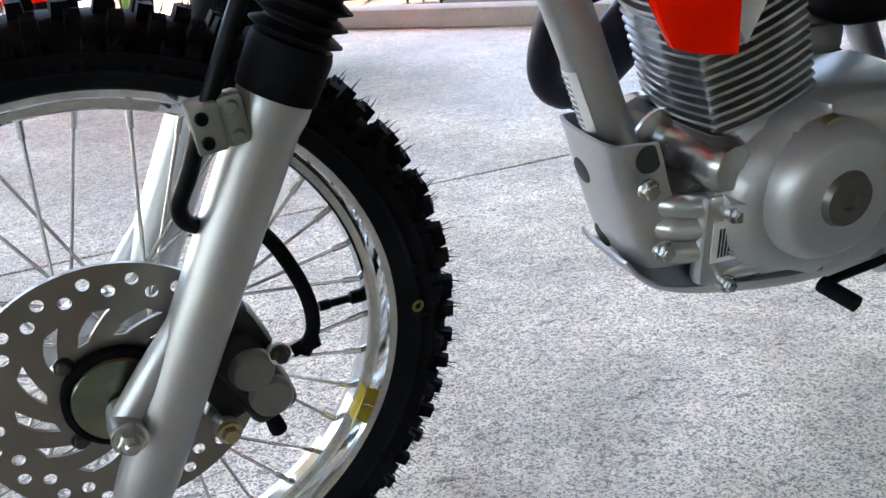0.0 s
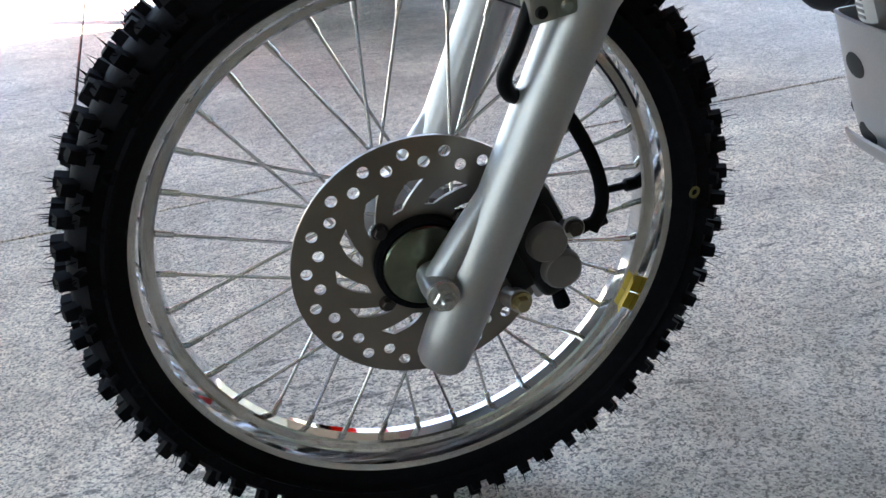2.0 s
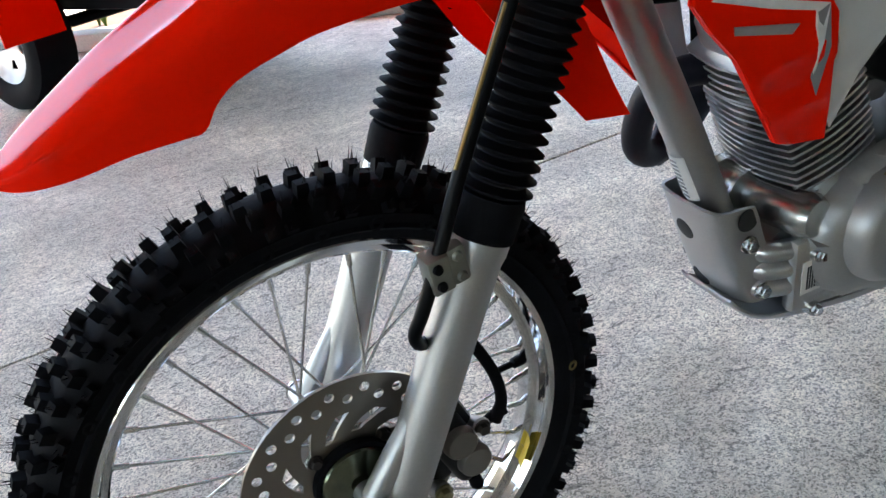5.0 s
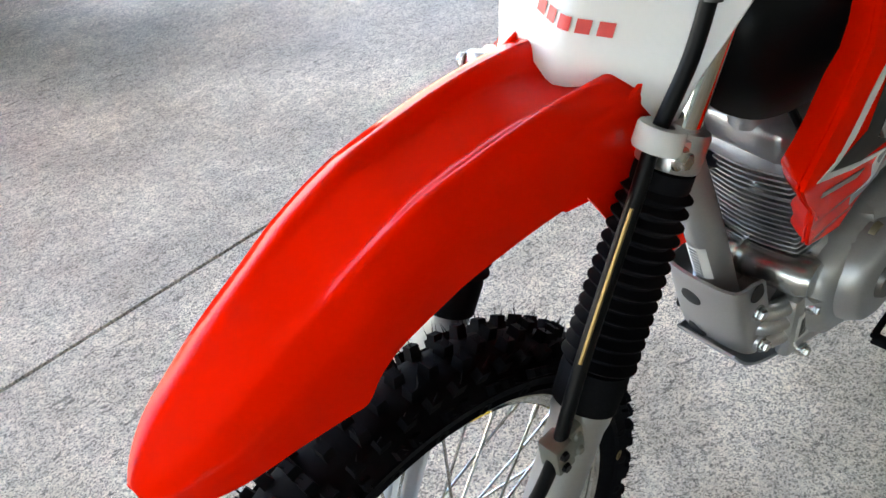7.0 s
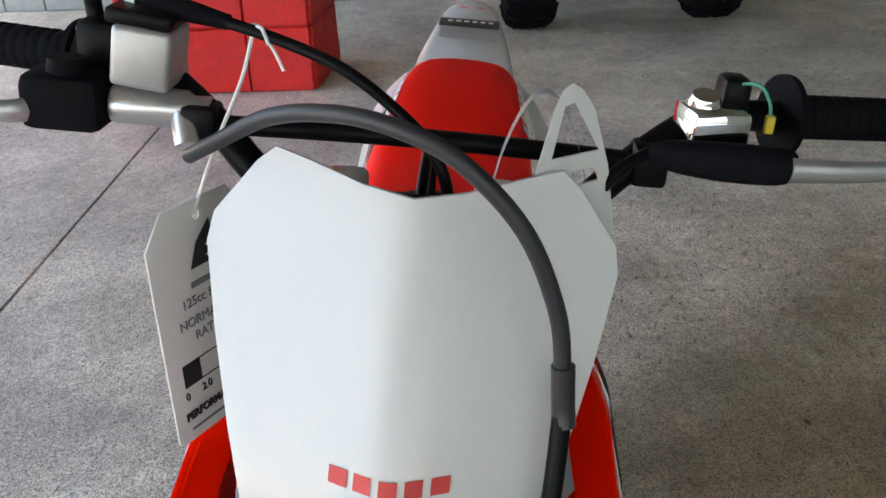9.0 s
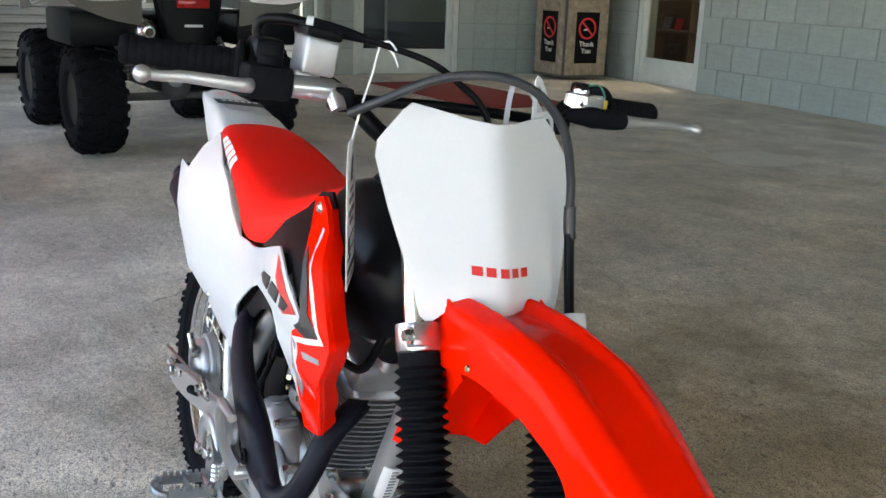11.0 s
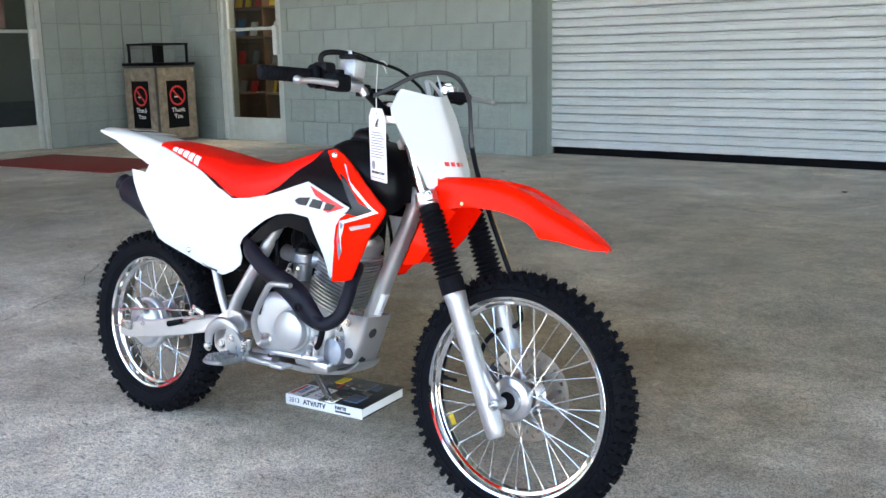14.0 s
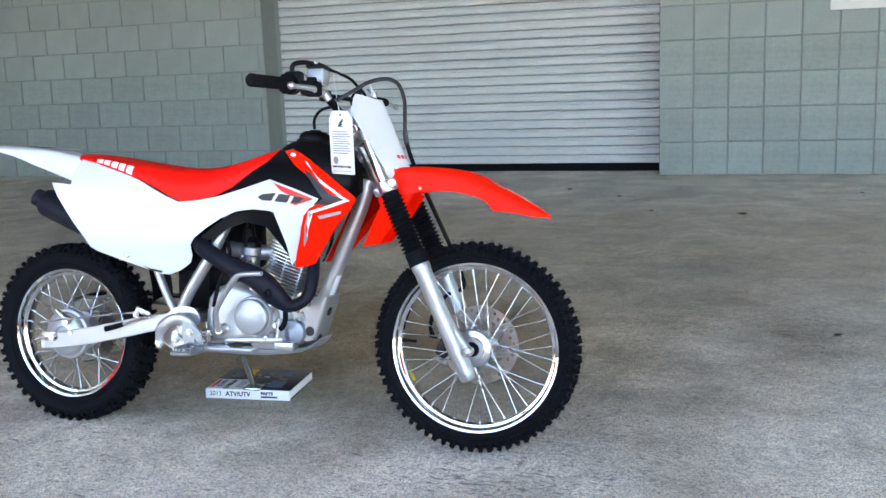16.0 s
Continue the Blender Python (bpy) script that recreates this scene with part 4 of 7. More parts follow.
part("hose_guide", lathe([(0.0085, -0.009), (0.017, -0.009), (0.018, -0.007), (0.018, 0.007), (0.017, 0.009), (0.0085, 0.009)], 28, axes((1.030, 0.093, 0.743), RAKE), closed=True), WHITE, bike, "white nylon hose guide", matrix=STEER)
hc = Matrix.Translation((1.139, 0.096, 0.503)) @ Matrix.Rotation(radians(8), 4, "Y") @ Matrix.Scale(0.82, 4)
part("hose_clamp", join(moved(box(-0.012, -0.012, -0.020, 0.012, 0.014, 0.020, 0.003), hc), moved(box(-0.032, -0.008, -0.022, -0.010, 0.011, 0.022, 0.006), hc), *[lathe([(0, 0.003), (0.004, 0.003), (0.006, 0.0)], 14, hc @ Matrix.Translation((-0.021, 0.011, z)) @ Matrix.Rotation(-math.pi / 2, 4, "X")) for z in (0.012, -0.012)]), surf("dull_zinc", (0.26, 0.27, 0.24), 0.45, metal=0.7), bike, "zinc-plated hose clamp", matrix=STEER)
part("clamp_screw", join(*[lathe([(0, 0.004), (0.0045, 0.004), (0.0055, 0.001), (0.0055, 0)], 14, hc @ Matrix.Translation((0.003, 0.014, z)) @ Matrix.Rotation(-math.pi / 2, 4, "X")) for z in (0.01, -0.01)]), BLACK, bike, matrix=STEER)
part("hose_stripe", tube([(1.0565, 0.0935, 0.697), (1.0845, 0.095, 0.641), (1.1125, 0.0965, 0.583)], 0.0016, 8), surf("dull_brass", (0.30, 0.20, 0.07), 0.4, metal=0.6), bike, "thin gold-brown line along the hose", matrix=STEER)


# ---- front fender: a raised centre, creased shoulders and falling skirts ----
def fender_section(x, z, hw, drop, crown, channel):
    half = [(hw, -drop), (hw * 0.995, -drop * 0.55), (hw * 0.98, -crown * 1.3), (hw * 0.95, -crown * 0.85), (hw * 0.88, -crown * 0.58), (hw * 0.72, -crown * 0.27), (hw * 0.60, -crown * 0.09), (hw * 0.50, -channel * 0.25 - crown * 0.02),
            (hw * 0.38, -channel * 0.9), (hw * 0.15, -channel)]
    return [(x, s * w, z + h) for s, w, h in
            [(-1, w, h) for w, h in half] + [(1, w, h) for w, h in half[::-1]]]


fender = loft([fender_section(*q) for q in ((0.985, 0.764, 0.062, 0.078, 0.012, 0.020), (1.03, 0.770, 0.065, 0.077, 0.014, 0.018), (1.10, 0.771, 0.066, 0.066, 0.017, 0.013), (1.18, 0.762, 0.066, 0.060, 0.019, 0.008), (1.215, 0.753, 0.0655, 0.058, 0.019, 0.006), (1.25, 0.739, 0.0645, 0.055, 0.019, 0.0045), (1.268, 0.730, 0.0635, 0.059, 0.019, 0.004), (1.280, 0.7235, 0.0625, 0.069, 0.019, 0.003),
                                            (1.295, 0.716, 0.060, 0.064, 0.018, 0.002), (1.33, 0.698, 0.055, 0.049, 0.016, 0.0), (1.362, 0.679, 0.048, 0.037, 0.013, 0.0), (1.385, 0.665, 0.040, 0.027, 0.008, 0.0), (1.402, 0.654, 0.030, 0.018, 0.006, 0.0), (1.413, 0.647, 0.019, 0.011, 0.004, 0.0), (1.420, 0.642, 0.009, 0.005, 0.002, 0.0))],
              thick=0.003, nu=4, nv=3)
part("front_fender", fender, RED, bike, "glossy red plastic front fender", angle=45, matrix=STEER)
flap = loft([[(fx, -hw, fz), (bx, -hw * 1.02, bz), (bx - 0.003, -hw * 0.6, bz + 0.003), (bx - 0.003, hw * 0.6, bz + 0.003), (bx, hw * 1.02, bz), (fx, hw, fz)] for bx, bz, fx, fz, hw in
             ((1.010, 0.715, 1.060, 0.690, 0.056), (0.985, 0.690, 1.036, 0.655, 0.057), (0.958, 0.640, 1.014, 0.622, 0.057), (0.936, 0.592, 0.985, 0.590, 0.055), (0.916, 0.555, 0.962, 0.562, 0.052))], thick=0.003, nu=5, nv=1)
part("fender_rear_flap", flap, RED, bike, "red inner flap of the front fender", matrix=STEER)
skirt_side = [(0.985, 0.764), (1.03, 0.756), (1.09, 0.732), (1.068, 0.716), (1.02, 0.694), (0.985, 0.665), (0.965, 0.68)]
for s in (1, -1):
    part("fender_gusset", sheet(round_loop(skirt_side, 3), lambda u, v: Vector((u, s * 0.0585, v)), s * 0.003, step=0.02), RED, bike, "red side gusset of the front fender", matrix=STEER)
    if s < 0:
        part("fender_bolt", lathe([(0, 0.002), (0.003, 0.002), (0.0042, 0)], 14, axes((1.085, s * 0.0675, 0.712), (0, s, 0))), BRASSY, bike, matrix=STEER)


# ---- number plate ----
def plate_shape(u, v):
    """u across to the left, v up."""
    a = abs(u)
    bend = 0.44 * (math.hypot(a, 0.007) - 0.007)
    return Vector((0.955 + (0.950 - v) * 0.44 - bend - (0.25 * (0.775 - v) if v < 0.775 else 0), u, v))


half_plate = [(0.0, 0.951), (-0.03, 0.953), (-0.065, 0.959), (-0.088, 0.962), (-0.100, 0.951), (-0.126, 0.917), (-0.129, 0.900), (-0.118, 0.850), (-0.104, 0.800), (-0.094, 0.768), (-0.088, 0.742), (-0.079, 0.734), (-0.060, 0.752), (-0.03, 0.757)]
outline = half_plate + [(0, 0.750)] + [(-a, b) for a, b in half_plate[:0:-1]]
part("number_plate", sheet(outline, plate_shape, 0.003, step=0.012, way=(-1, 0, 0)), WHITE, bike, "white plastic front number plate", matrix=STEER)
plate = bpy.data.objects["number_plate"]


def on_plate(u, v, lift=0.0008):
    return plate_shape(u, v) + Vector((lift, 0, 0))


def letters_bar(place, corners, name, material, parent, label):
    """Plain shapes, one for each letter of a maker's mark, that follow the surface."""
    bm = bmesh.new()
    for quad in corners:
        (u0, v0), (u1, v1) = quad[0], quad[2]
        rows = [[bm.verts.new(place(u0 + (u1 - u0) * i / 4, v0 + (v1 - v0) * j / 3)) for i in range(5)] for j in range(4)]
        for a, b in zip(rows, rows[1:]):
            for i in range(4):
                bm.faces.new((a[i], a[i + 1], b[i + 1], b[i]))
    return part(name, bm, material, parent, label)


marks = []
for k, wd in enumerate((0.0135, 0.0125, 0.0130, 0.0125, 0.0130)):
    u0 = -0.0375 + 0.0152 * k
    marks.append([(u0 + 0.001, 0.792), (u0 + wd - 0.001, 0.792), (u0 + wd - 0.001, 0.8015), (u0 + 0.001, 0.8015)])
letters_bar(on_plate, marks, "emblem", RED_INK, plate, "red maker's mark as plain bars")
# white loop that holds the cables, at the plate's left top corner
loop = []
for k in range(13):
    t = k / 12
    loop.append(Vector((0.905 - 0.035 * math.sin(math.pi * t), 0.045 + 0.062 * t, 0.940 + 0.058 * math.sin(math.pi * min(1, t * 1.02)) ** 0.7)))
bm = bmesh.new()
rows = [[bm.verts.new(p + Vector((dx, 0, 0))) for p in loop] for dx in (0.0, -0.013)]
for k in range(12):
    bm.faces.new((rows[0][k], rows[0][k + 1], rows[1][k + 1], rows[1][k]))
bmesh.ops.solidify(bm, geom=bm.faces[:], thickness=0.003)
part("cable_loop", bm, WHITE, plate, "white plastic cable loop")
ear = [(0.064, 0.938), (0.073, 0.968), (0.079, 0.993), (0.084, 1.005), (0.090, 1.009), (0.097, 1.005), (0.106, 0.993), (0.118, 0.960), (0.127, 0.917), (0.10, 0.93)]
part("cable_guard", sheet(ear, lambda u, v: Vector((0.945 + (0.935 - v) * 0.44 - 0.05 * (u / 0.128) ** 2 - 0.004, u, v)), 0.003,
     [[(0.080, 0.966), (0.086, 0.996), (0.092, 0.998), (0.111, 0.969)], [(0.078, 0.948), (0.080, 0.957), (0.088, 0.958), (0.089, 0.949)], [(0.094, 0.950), (0.095, 0.959), (0.108, 0.960), (0.112, 0.952)]], 0, (-1, 0, 0)), WHITE, plate, "white pierced cable guard")


# ---- handlebar and controls ----
HB = STEER
bar_pts = [(0.757, 0.370, 0.972), (0.790, 0.25, 0.975), (0.820, 0.190, 0.976), (0.848, 0.145, 0.955), (0.868, 0.095, 0.915), (0.872, 0.05, 0.912)]
bar = part("handlebar", tube(bar_pts + [(x, -y, z) for x, y, z in bar_pts[::-1]], 0.0111, 14, n=8), BLACK, bike, "black steel handlebar with a crossbar", matrix=HB)
part("crossbar", join(tube([(0.852, 0.150, 0.952), (0.858, 0.0, 0.957), (0.852, -0.150, 0.952)], 0.0068, 12), *[moved(box(-0.014, -0.012, -0.014, 0.014, 0.012, 0.014, 0.004), Matrix.Translation((0.852, y, 0.952))) for y in (0.150, -0.150)]), BLACK, bar, "black crossbar")
for y in (0.05, -0.05):
    part("bar_clamp", moved(box(-0.022, -0.014, -0.03, 0.022, 0.014, 0.02, 0.005), Matrix.Translation((0.872, y, 0.912))), CAST, bar)
for s in (1, -1):
    g0, g1 = Vector((0.755, s * 0.377, 0.972)), Vector((0.791, s * 0.246, 0.975))
    gl = (g1 - g0).length
    prof = [(0, -0.001), (0.014, -0.001), (0.0165, 0.003), (0.0165, 0.008)]
    for k in range(12):
        h = 0.010 + (gl - 0.026) * k / 12
        d = (gl - 0.026) / 12
        prof += [(0.0152, h), (0.0160, h + 0.25 * d), (0.0160, h + 0.8 * d), (0.0152, h + 0.98 * d)]
    flange = 0.030 if s > 0 else 0.026
    prof += [(0.017, gl - 0.012), (flange, gl - 0.008), (flange, gl - 0.003), (0.016, gl), (0, gl)]
    part("grip", lathe(prof, 28, axes(g0, g1 - g0)), RUBBER, bar, "ribbed black rubber grip")
# throttle side: housing, cable elbow, master cylinder, lever
part("throttle_housing", join(moved(box(-0.022, -0.018, -0.024, 0.022, 0.018, 0.026, 0.008), Matrix.Translation((0.802, -0.228, 0.982))), lathe([(0, 0.018), (0.024, 0.018), (0.027, 0.014), (0.027, 0)], 24, axes((0.796, -0.243, 0.975), (0.25, 1, 0)))), BLACK, bar, "black throttle housing")
part("throttle_elbow", tube([(0.808, -0.226, 0.985), (0.800, -0.238, 1.010), (0.806, -0.235, 1.026), (0.826, -0.215, 1.031), (0.842, -0.190, 1.029)], 0.0062, 12), BLACK, bar, "black rubber cable elbow")
part("throttle_boot", tube([(0.842, -0.190, 1.029), (0.850, -0.160, 1.026), (0.856, -0.130, 1.022)], [0.0085, 0.0075, 0.005], 12), RUBBER, bar)
part("boot_band", tube([(0.840, -0.196, 1.0295), (0.843, -0.189, 1.0292)], 0.0092, 14), WHITE, bar, "white band")
part("throttle_cable", tube([(0.856, -0.132, 1.022), (0.868, -0.095, 1.016), (0.882, -0.055, 1.006), (0.892, -0.022, 0.988), (0.903, 0.006, 0.965), (0.905, 0.02, 0.93), (0.88, 0.02, 0.86), (0.83, 0.03, 0.80)], 0.0040, 10), BLACK, bar, "thin black throttle cable")
mc = Matrix.Translation((0.848, -0.182, 0.974))
part("master_cylinder", join(moved(lathe([(0, 0), (0.012, 0), (0.013, 0.004), (0.013, 0.050), (0.010, 0.055), (0.010, 0.066), (0, 0.066)], 24), Matrix.Translation((0.850, -0.210, 0.960)) @ Matrix.Rotation(-math.pi / 2, 4, "X")),
     lathe([(0, 0.012), (0.009, 0.012), (0.010, 0), (0.010, -0.01)], 20, axes((0.860, -0.158, 0.950), (0.5, 0.2, -0.8))), moved(box(-0.05, -0.016, -0.014, 0.006, 0.016, 0.016, 0.005), Matrix.Translation((0.842, -0.190, 0.964)))), CAST, bar, "cast alloy brake master cylinder")
part("brake_reservoir", moved(box(-0.024, -0.020, -0.020, 0.022, 0.019, 0.020, 0.004, 3), mc @ Matrix.Translation((0.0, -0.002, 0.022)) @ Matrix.Rotation(radians(-6), 4, "X")), surf("pale_reservoir", (0.37, 0.37, 0.37), 0.38, metal=0.5), bar, "pale grey brake fluid reservoir")
part("reservoir_cap", moved(box(-0.026, -0.022, 0.0, 0.024, 0.021, 0.010, 0.003), mc @ Matrix.Translation((0.0, -0.002, 0.0425)) @ Matrix.Rotation(radians(-6), 4, "X")), BLACK, bar, "dark reservoir cap")
part("lever_perch", join(moved(box(-0.018, -0.028, -0.02, 0.024, 0.026, 0.018, 0.008), Matrix.Translation((0.850, -0.238, 0.963))), lathe([(0, 0.012), (0.012, 0.012), (0.014, 0)], 20, axes((0.854, -0.238, 0.978), (0, 0, 1)))), RUBBER, bar, "black rubber perch cover")


def lever(s):
    """A blade with a ball at its end."""
    up = 0.009 if s > 0 else 0.0
    pts = [(0.868, -0.258, 0.957) if s < 0 else (0.886, 0.232, 0.966), (0.878, s * 0.275, 0.957 + up), (0.866, s * 0.325, 0.958 + up), (0.862, s * 0.350, 0.956 + up), (0.8625, s * 0.366, 0.956 + up)]
    bm = join(tube(pts, [0.0085, 0.0075, 0.0065, 0.006, 0.006], 12, flat=0.62), moved(bmesh_ball(0.0095), Matrix.Translation((0.862, s * 0.372, 0.956 + up))))
    return bm


def bmesh_ball(r):
    b = bmesh.new()
    bmesh.ops.create_uvsphere(b, u_segments=16, v_segments=10, radius=r)
    return b


part("brake_lever", lever(-1), ALLOY, bar, "silver brake lever with a ball end")
part("clutch_lever", lever(1), ALLOY, bar, "silver clutch lever with a ball end")
part("clutch_perch", join(moved(box(-0.016, -0.02, -0.016, 0.022, 0.02, 0.016, 0.004), Matrix.Translation((0.848, 0.186, 0.978)) @ Matrix.Rotation(radians(12), 4, "Z")), lathe([(0, 0.02), (0.009, 0.02), (0.011, 0.016), (0.011, 0)], 18, axes((0.846, 0.180, 0.982), (0.3, 0, 1)))), CHROME, bar, "bright clutch lever perch")
part("lever_boot", tube([(0.872, 0.145, 0.966), (0.876, 0.158, 0.966), (0.880, 0.188, 0.966), (0.880, 0.222, 0.966), (0.878, 0.236, 0.966)], [0.005, 0.010, 0.0125, 0.0125, 0.010], 16), RUBBER, bar, "black rubber lever boot")
part("clutch_cable", tube([(0.872, 0.147, 0.966), (0.888, 0.12, 0.950), (0.90, 0.10, 0.90), (0.885, 0.07, 0.84)], 0.0042, 10), BLACK, bar, "black clutch cable")
part("stop_switch", join(moved(box(-0.014, -0.01, -0.014, 0.014, 0.01, 0.016, 0.005), Matrix.Translation((0.810, 0.208, 0.990)))), BLACK, bar)
part("switch_wire", tube([(0.815, 0.205, 1.000), (0.832, 0.218, 1.006), (0.838, 0.226, 0.996), (0.84, 0.228, 0.984)], 0.0013, 6), surf("green_wire", (0.02, 0.22, 0.12), 0.4), bar, "thin green wire")
part("wire_terminal", moved(box(-0.003, -0.003, -0.006, 0.003, 0.003, 0.006, 0.001), Matrix.Translation((0.84, 0.228, 0.982))), YELLOW_INK, bar, "yellow terminal")

# ---- frame ----
FRAME = ALLOY
frame_bm = join(tube([(0.915, 0, 0.735), (0.886, 0, 0.650), (0.817, 0, 0.495), (0.768, 0, 0.375), (0.755, 0, 0.345)], 0.0205, 18),
                tube([(0.915, 0, 0.80), (0.82, 0.0, 0.755), (0.66, 0.0, 0.72), (0.52, 0.0, 0.69)], 0.02, 14),
                tube([(0.885, 0.0, 0.665), (0.87, 0.02, 0.70), (0.82, 0.03, 0.735)], 0.012, 10))
for s in (1, -1):
    frame_bm = join(frame_bm, tube([(0.54, s * 0.02, 0.69), (0.515, s * 0.07, 0.62), (0.475, s * 0.092, 0.53), (0.427, s * 0.098, 0.455), (0.392, s * 0.10, 0.398), (0.374, s * 0.10, 0.34), (0.384, s * 0.10, 0.29), (0.43, s * 0.09, 0.268), (0.52, s * 0.075, 0.262)], 0.0165, 14),
                    tube([(0.358, s * 0.098, 0.350), (0.325, s * 0.098, 0.415), (0.290, s * 0.092, 0.49), (0.24, s * 0.08, 0.60)], 0.0115, 12),
                    tube([(0.52, s * 0.03, 0.70), (0.30, s * 0.06, 0.70), (0.10, s * 0.06, 0.735), (0.0, s * 0.05, 0.76)], 0.011, 10))
frame_ob = part("frame", frame_bm, FRAME, bike, "silver painted tubular steel frame")
label_skin = bmesh.new()
tube_way = Vector((0.378, 0, 0.926))
front_way = Vector((0.926, 0, -0.378))
for dz in (-0.030, 0.030):
    for a in range(-40, 51, 15):
        r = radians(a)
        label_skin.verts.new(Vector((0.7985, 0, 0.448)) + tube_way * dz + 0.0212 * (math.cos(r) * front_way + Vector((0, -math.sin(r), 0))))
label_skin.verts.ensure_lookup_table()
for k in range(6):
    label_skin.faces.new([label_skin.verts[i] for i in (k, k + 1, k + 8, k + 7)])
frame_label = part("frame_label", label_skin, PAPER, frame_ob, "white sticker with fine print")
for k in range(9):
    part("print_bar", moved(box(-0.0003, -0.005, -0.0015, 0.0003, 0.005, 0.0012), Matrix.Translation(Vector((0.7985, 0, 0.448)) + tube_way * (-0.024 + 0.006 * k) + 0.0216 * front_way) @ Matrix.Rotation(radians(22), 4, "Y")), GREY_INK, frame_label)
# footrest hanger and pivot plate
for s in (1, -1):
    part("pivot_plate", sheet(round_loop([(0.33, 0.27), (0.40, 0.255), (0.43, 0.28), (0.41, 0.315), (0.445, 0.335), (0.43, 0.372), (0.375, 0.378), (0.335, 0.345)], 4), lambda u, v: Vector((u, s * 0.108, v)), s * 0.008, [circle(0.375, 0.335, 0.012)], 0), CAST, frame_ob, "cast pivot plate")
    part("pivot_bolt", hexagon(0.012, 0.010, axes((0.375, s * 0.116, 0.335), (0, s, 0))), ZINC, frame_ob)
    # open serrated tread: two toothed rails, a bowed end and a cross bar, on a folded bracket
    px, pz = 0.452, 0.272
    y0, y1 = s * 0.150, s * 0.222
    rails = [box(px + e - 0.003, min(y0, y1), pz - 0.012, px + e + 0.003, max(y0, y1), pz + 0.004, 0.001, 1) for e in (-0.026, 0.026)]
    teeth = [moved(box(-0.003, -0.0028, 0, 0.003, 0.0028, 0.007), Matrix.Translation((px + e, y0 + (y1 - y0) * (k + 0.5) / 7, pz + 0.003))) for k in range(7) for e in (-0.026, 0.026)]
    bow = tube([(px - 0.026, y1, pz - 0.004), (px - 0.019, y1 + s * 0.012, pz - 0.004), (px, y1 + s * 0.016, pz - 0.004), (px + 0.019, y1 + s * 0.012, pz - 0.004), (px + 0.026, y1, pz - 0.004)], 0.0065, 10)
    end_teeth = [moved(box(-0.0028, -0.003, 0, 0.0028, 0.003, 0.008), Matrix.Translation((px + 0.0105 * (k - 1.5), y1 + s * (0.015 - 0.004 * abs(k - 1.5)), pz + 0.001))) for k in range(4)]
    part("footpeg", join(*rails, *teeth, *end_teeth, bow, box(px - 0.025, s * 0.185 - 0.003, pz - 0.010, px + 0.025, s * 0.185 + 0.003, pz + 0.002)), DULL_STEEL, frame_ob, "serrated steel footpeg", angle=30)
    gusset = part("peg_bracket", sheet(round_loop([(0.410, 0.335), (0.436, 0.338), (0.472, 0.305), (0.482, 0.272), (0.470, 0.256), (0.428, 0.258), (0.412, 0.285)], 3), lambda u, v: Vector((u, s * 0.134, v)), s * 0.014, [circle(0.452, 0.290, 0.006)], 0), DULL_STEEL, frame_ob, "zinc-plated folded footpeg bracket", angle=30)
    part("bracket_bolt", hexagon(0.0085, 0.007, axes((0.432, s * 0.148, 0.312), (0, s, 0))), ZINC, gusset)
    part("peg_pin", lathe([(0, -0.032), (0.0055, -0.032), (0.0055, 0.032), (0, 0.032)], 12, axes((0.452, s * 0.154, 0.272), (1, 0, 0))), ZINC, gusset)
part("kick_start_crank", tube([(0.512, -0.125, 0.318), (0.512, -0.140, 0.345), (0.523, -0.155, 0.380), (0.556, -0.170, 0.423), (0.588, -0.180, 0.460), (0.606, -0.184, 0.478), (0.628, -0.186, 0.484), (0.682, -0.188, 0.487)], [0.010, 0.009, 0.008, 0.008, 0.008, 0.008, 0.0072, 0.0065], 12), ALLOY, bike, "silver kick-start crank")
part("rear_brake_pedal", join(tube([(0.325, -0.135, 0.281), (0.333, -0.138, 0.316), (0.371, -0.14, 0.343), (0.413, -0.14, 0.343), (0.443, -0.14, 0.318), (0.453, -0.14, 0.288), (0.475, -0.14, 0.270), (0.527, -0.14, 0.267), (0.595, -0.14, 0.270)], [0.013, 0.0155, 0.0165, 0.0155, 0.0125, 0.0095, 0.007, 0.0065, 0.006], 14, flat=0.42), moved(box(-0.022, -0.02, -0.004, 0.022, 0.02, 0.006, 0.003), Matrix.Translation((0.612, -0.142, 0.271)))), ALLOY, bike, "silver rear brake pedal")
part("kick_start_boss", lathe([(0, 0.03), (0.011, 0.03), (0.013, 0.027), (0.013, 0.004), (0.017, 0.0)], 24, axes((0.512, -0.10, 0.318), (0, -1, 0))), CAST, bike)
for x, z in ((0.327, 0.276), (0.381, 0.290)):
    part("pedal_bolt", hexagon(0.0105, 0.008, axes((x, -0.138, z), (0, -1, 0))), ZINC, bike)
part("pedal_spring", lathe([(0.006, 0), (0.0078, 0.004), (0.006, 0.008), (0.0078, 0.012), (0.006, 0.016), (0.0078, 0.020), (0.006, 0.024), (0.0078, 0.028), (0.006, 0.032)], 14, axes((0.478, -0.148, 0.285), (0.0, 0, 1))), ZINC, bike)
part("stand_spring", lathe([(0.007, 0), (0.0085, 0.005), (0.007, 0.01), (0.0085, 0.015), (0.007, 0.02), (0.0085, 0.025), (0.007, 0.03)], 14, axes((0.478, -0.135, 0.29), (0.25, 0, 1))), ZINC, bike)

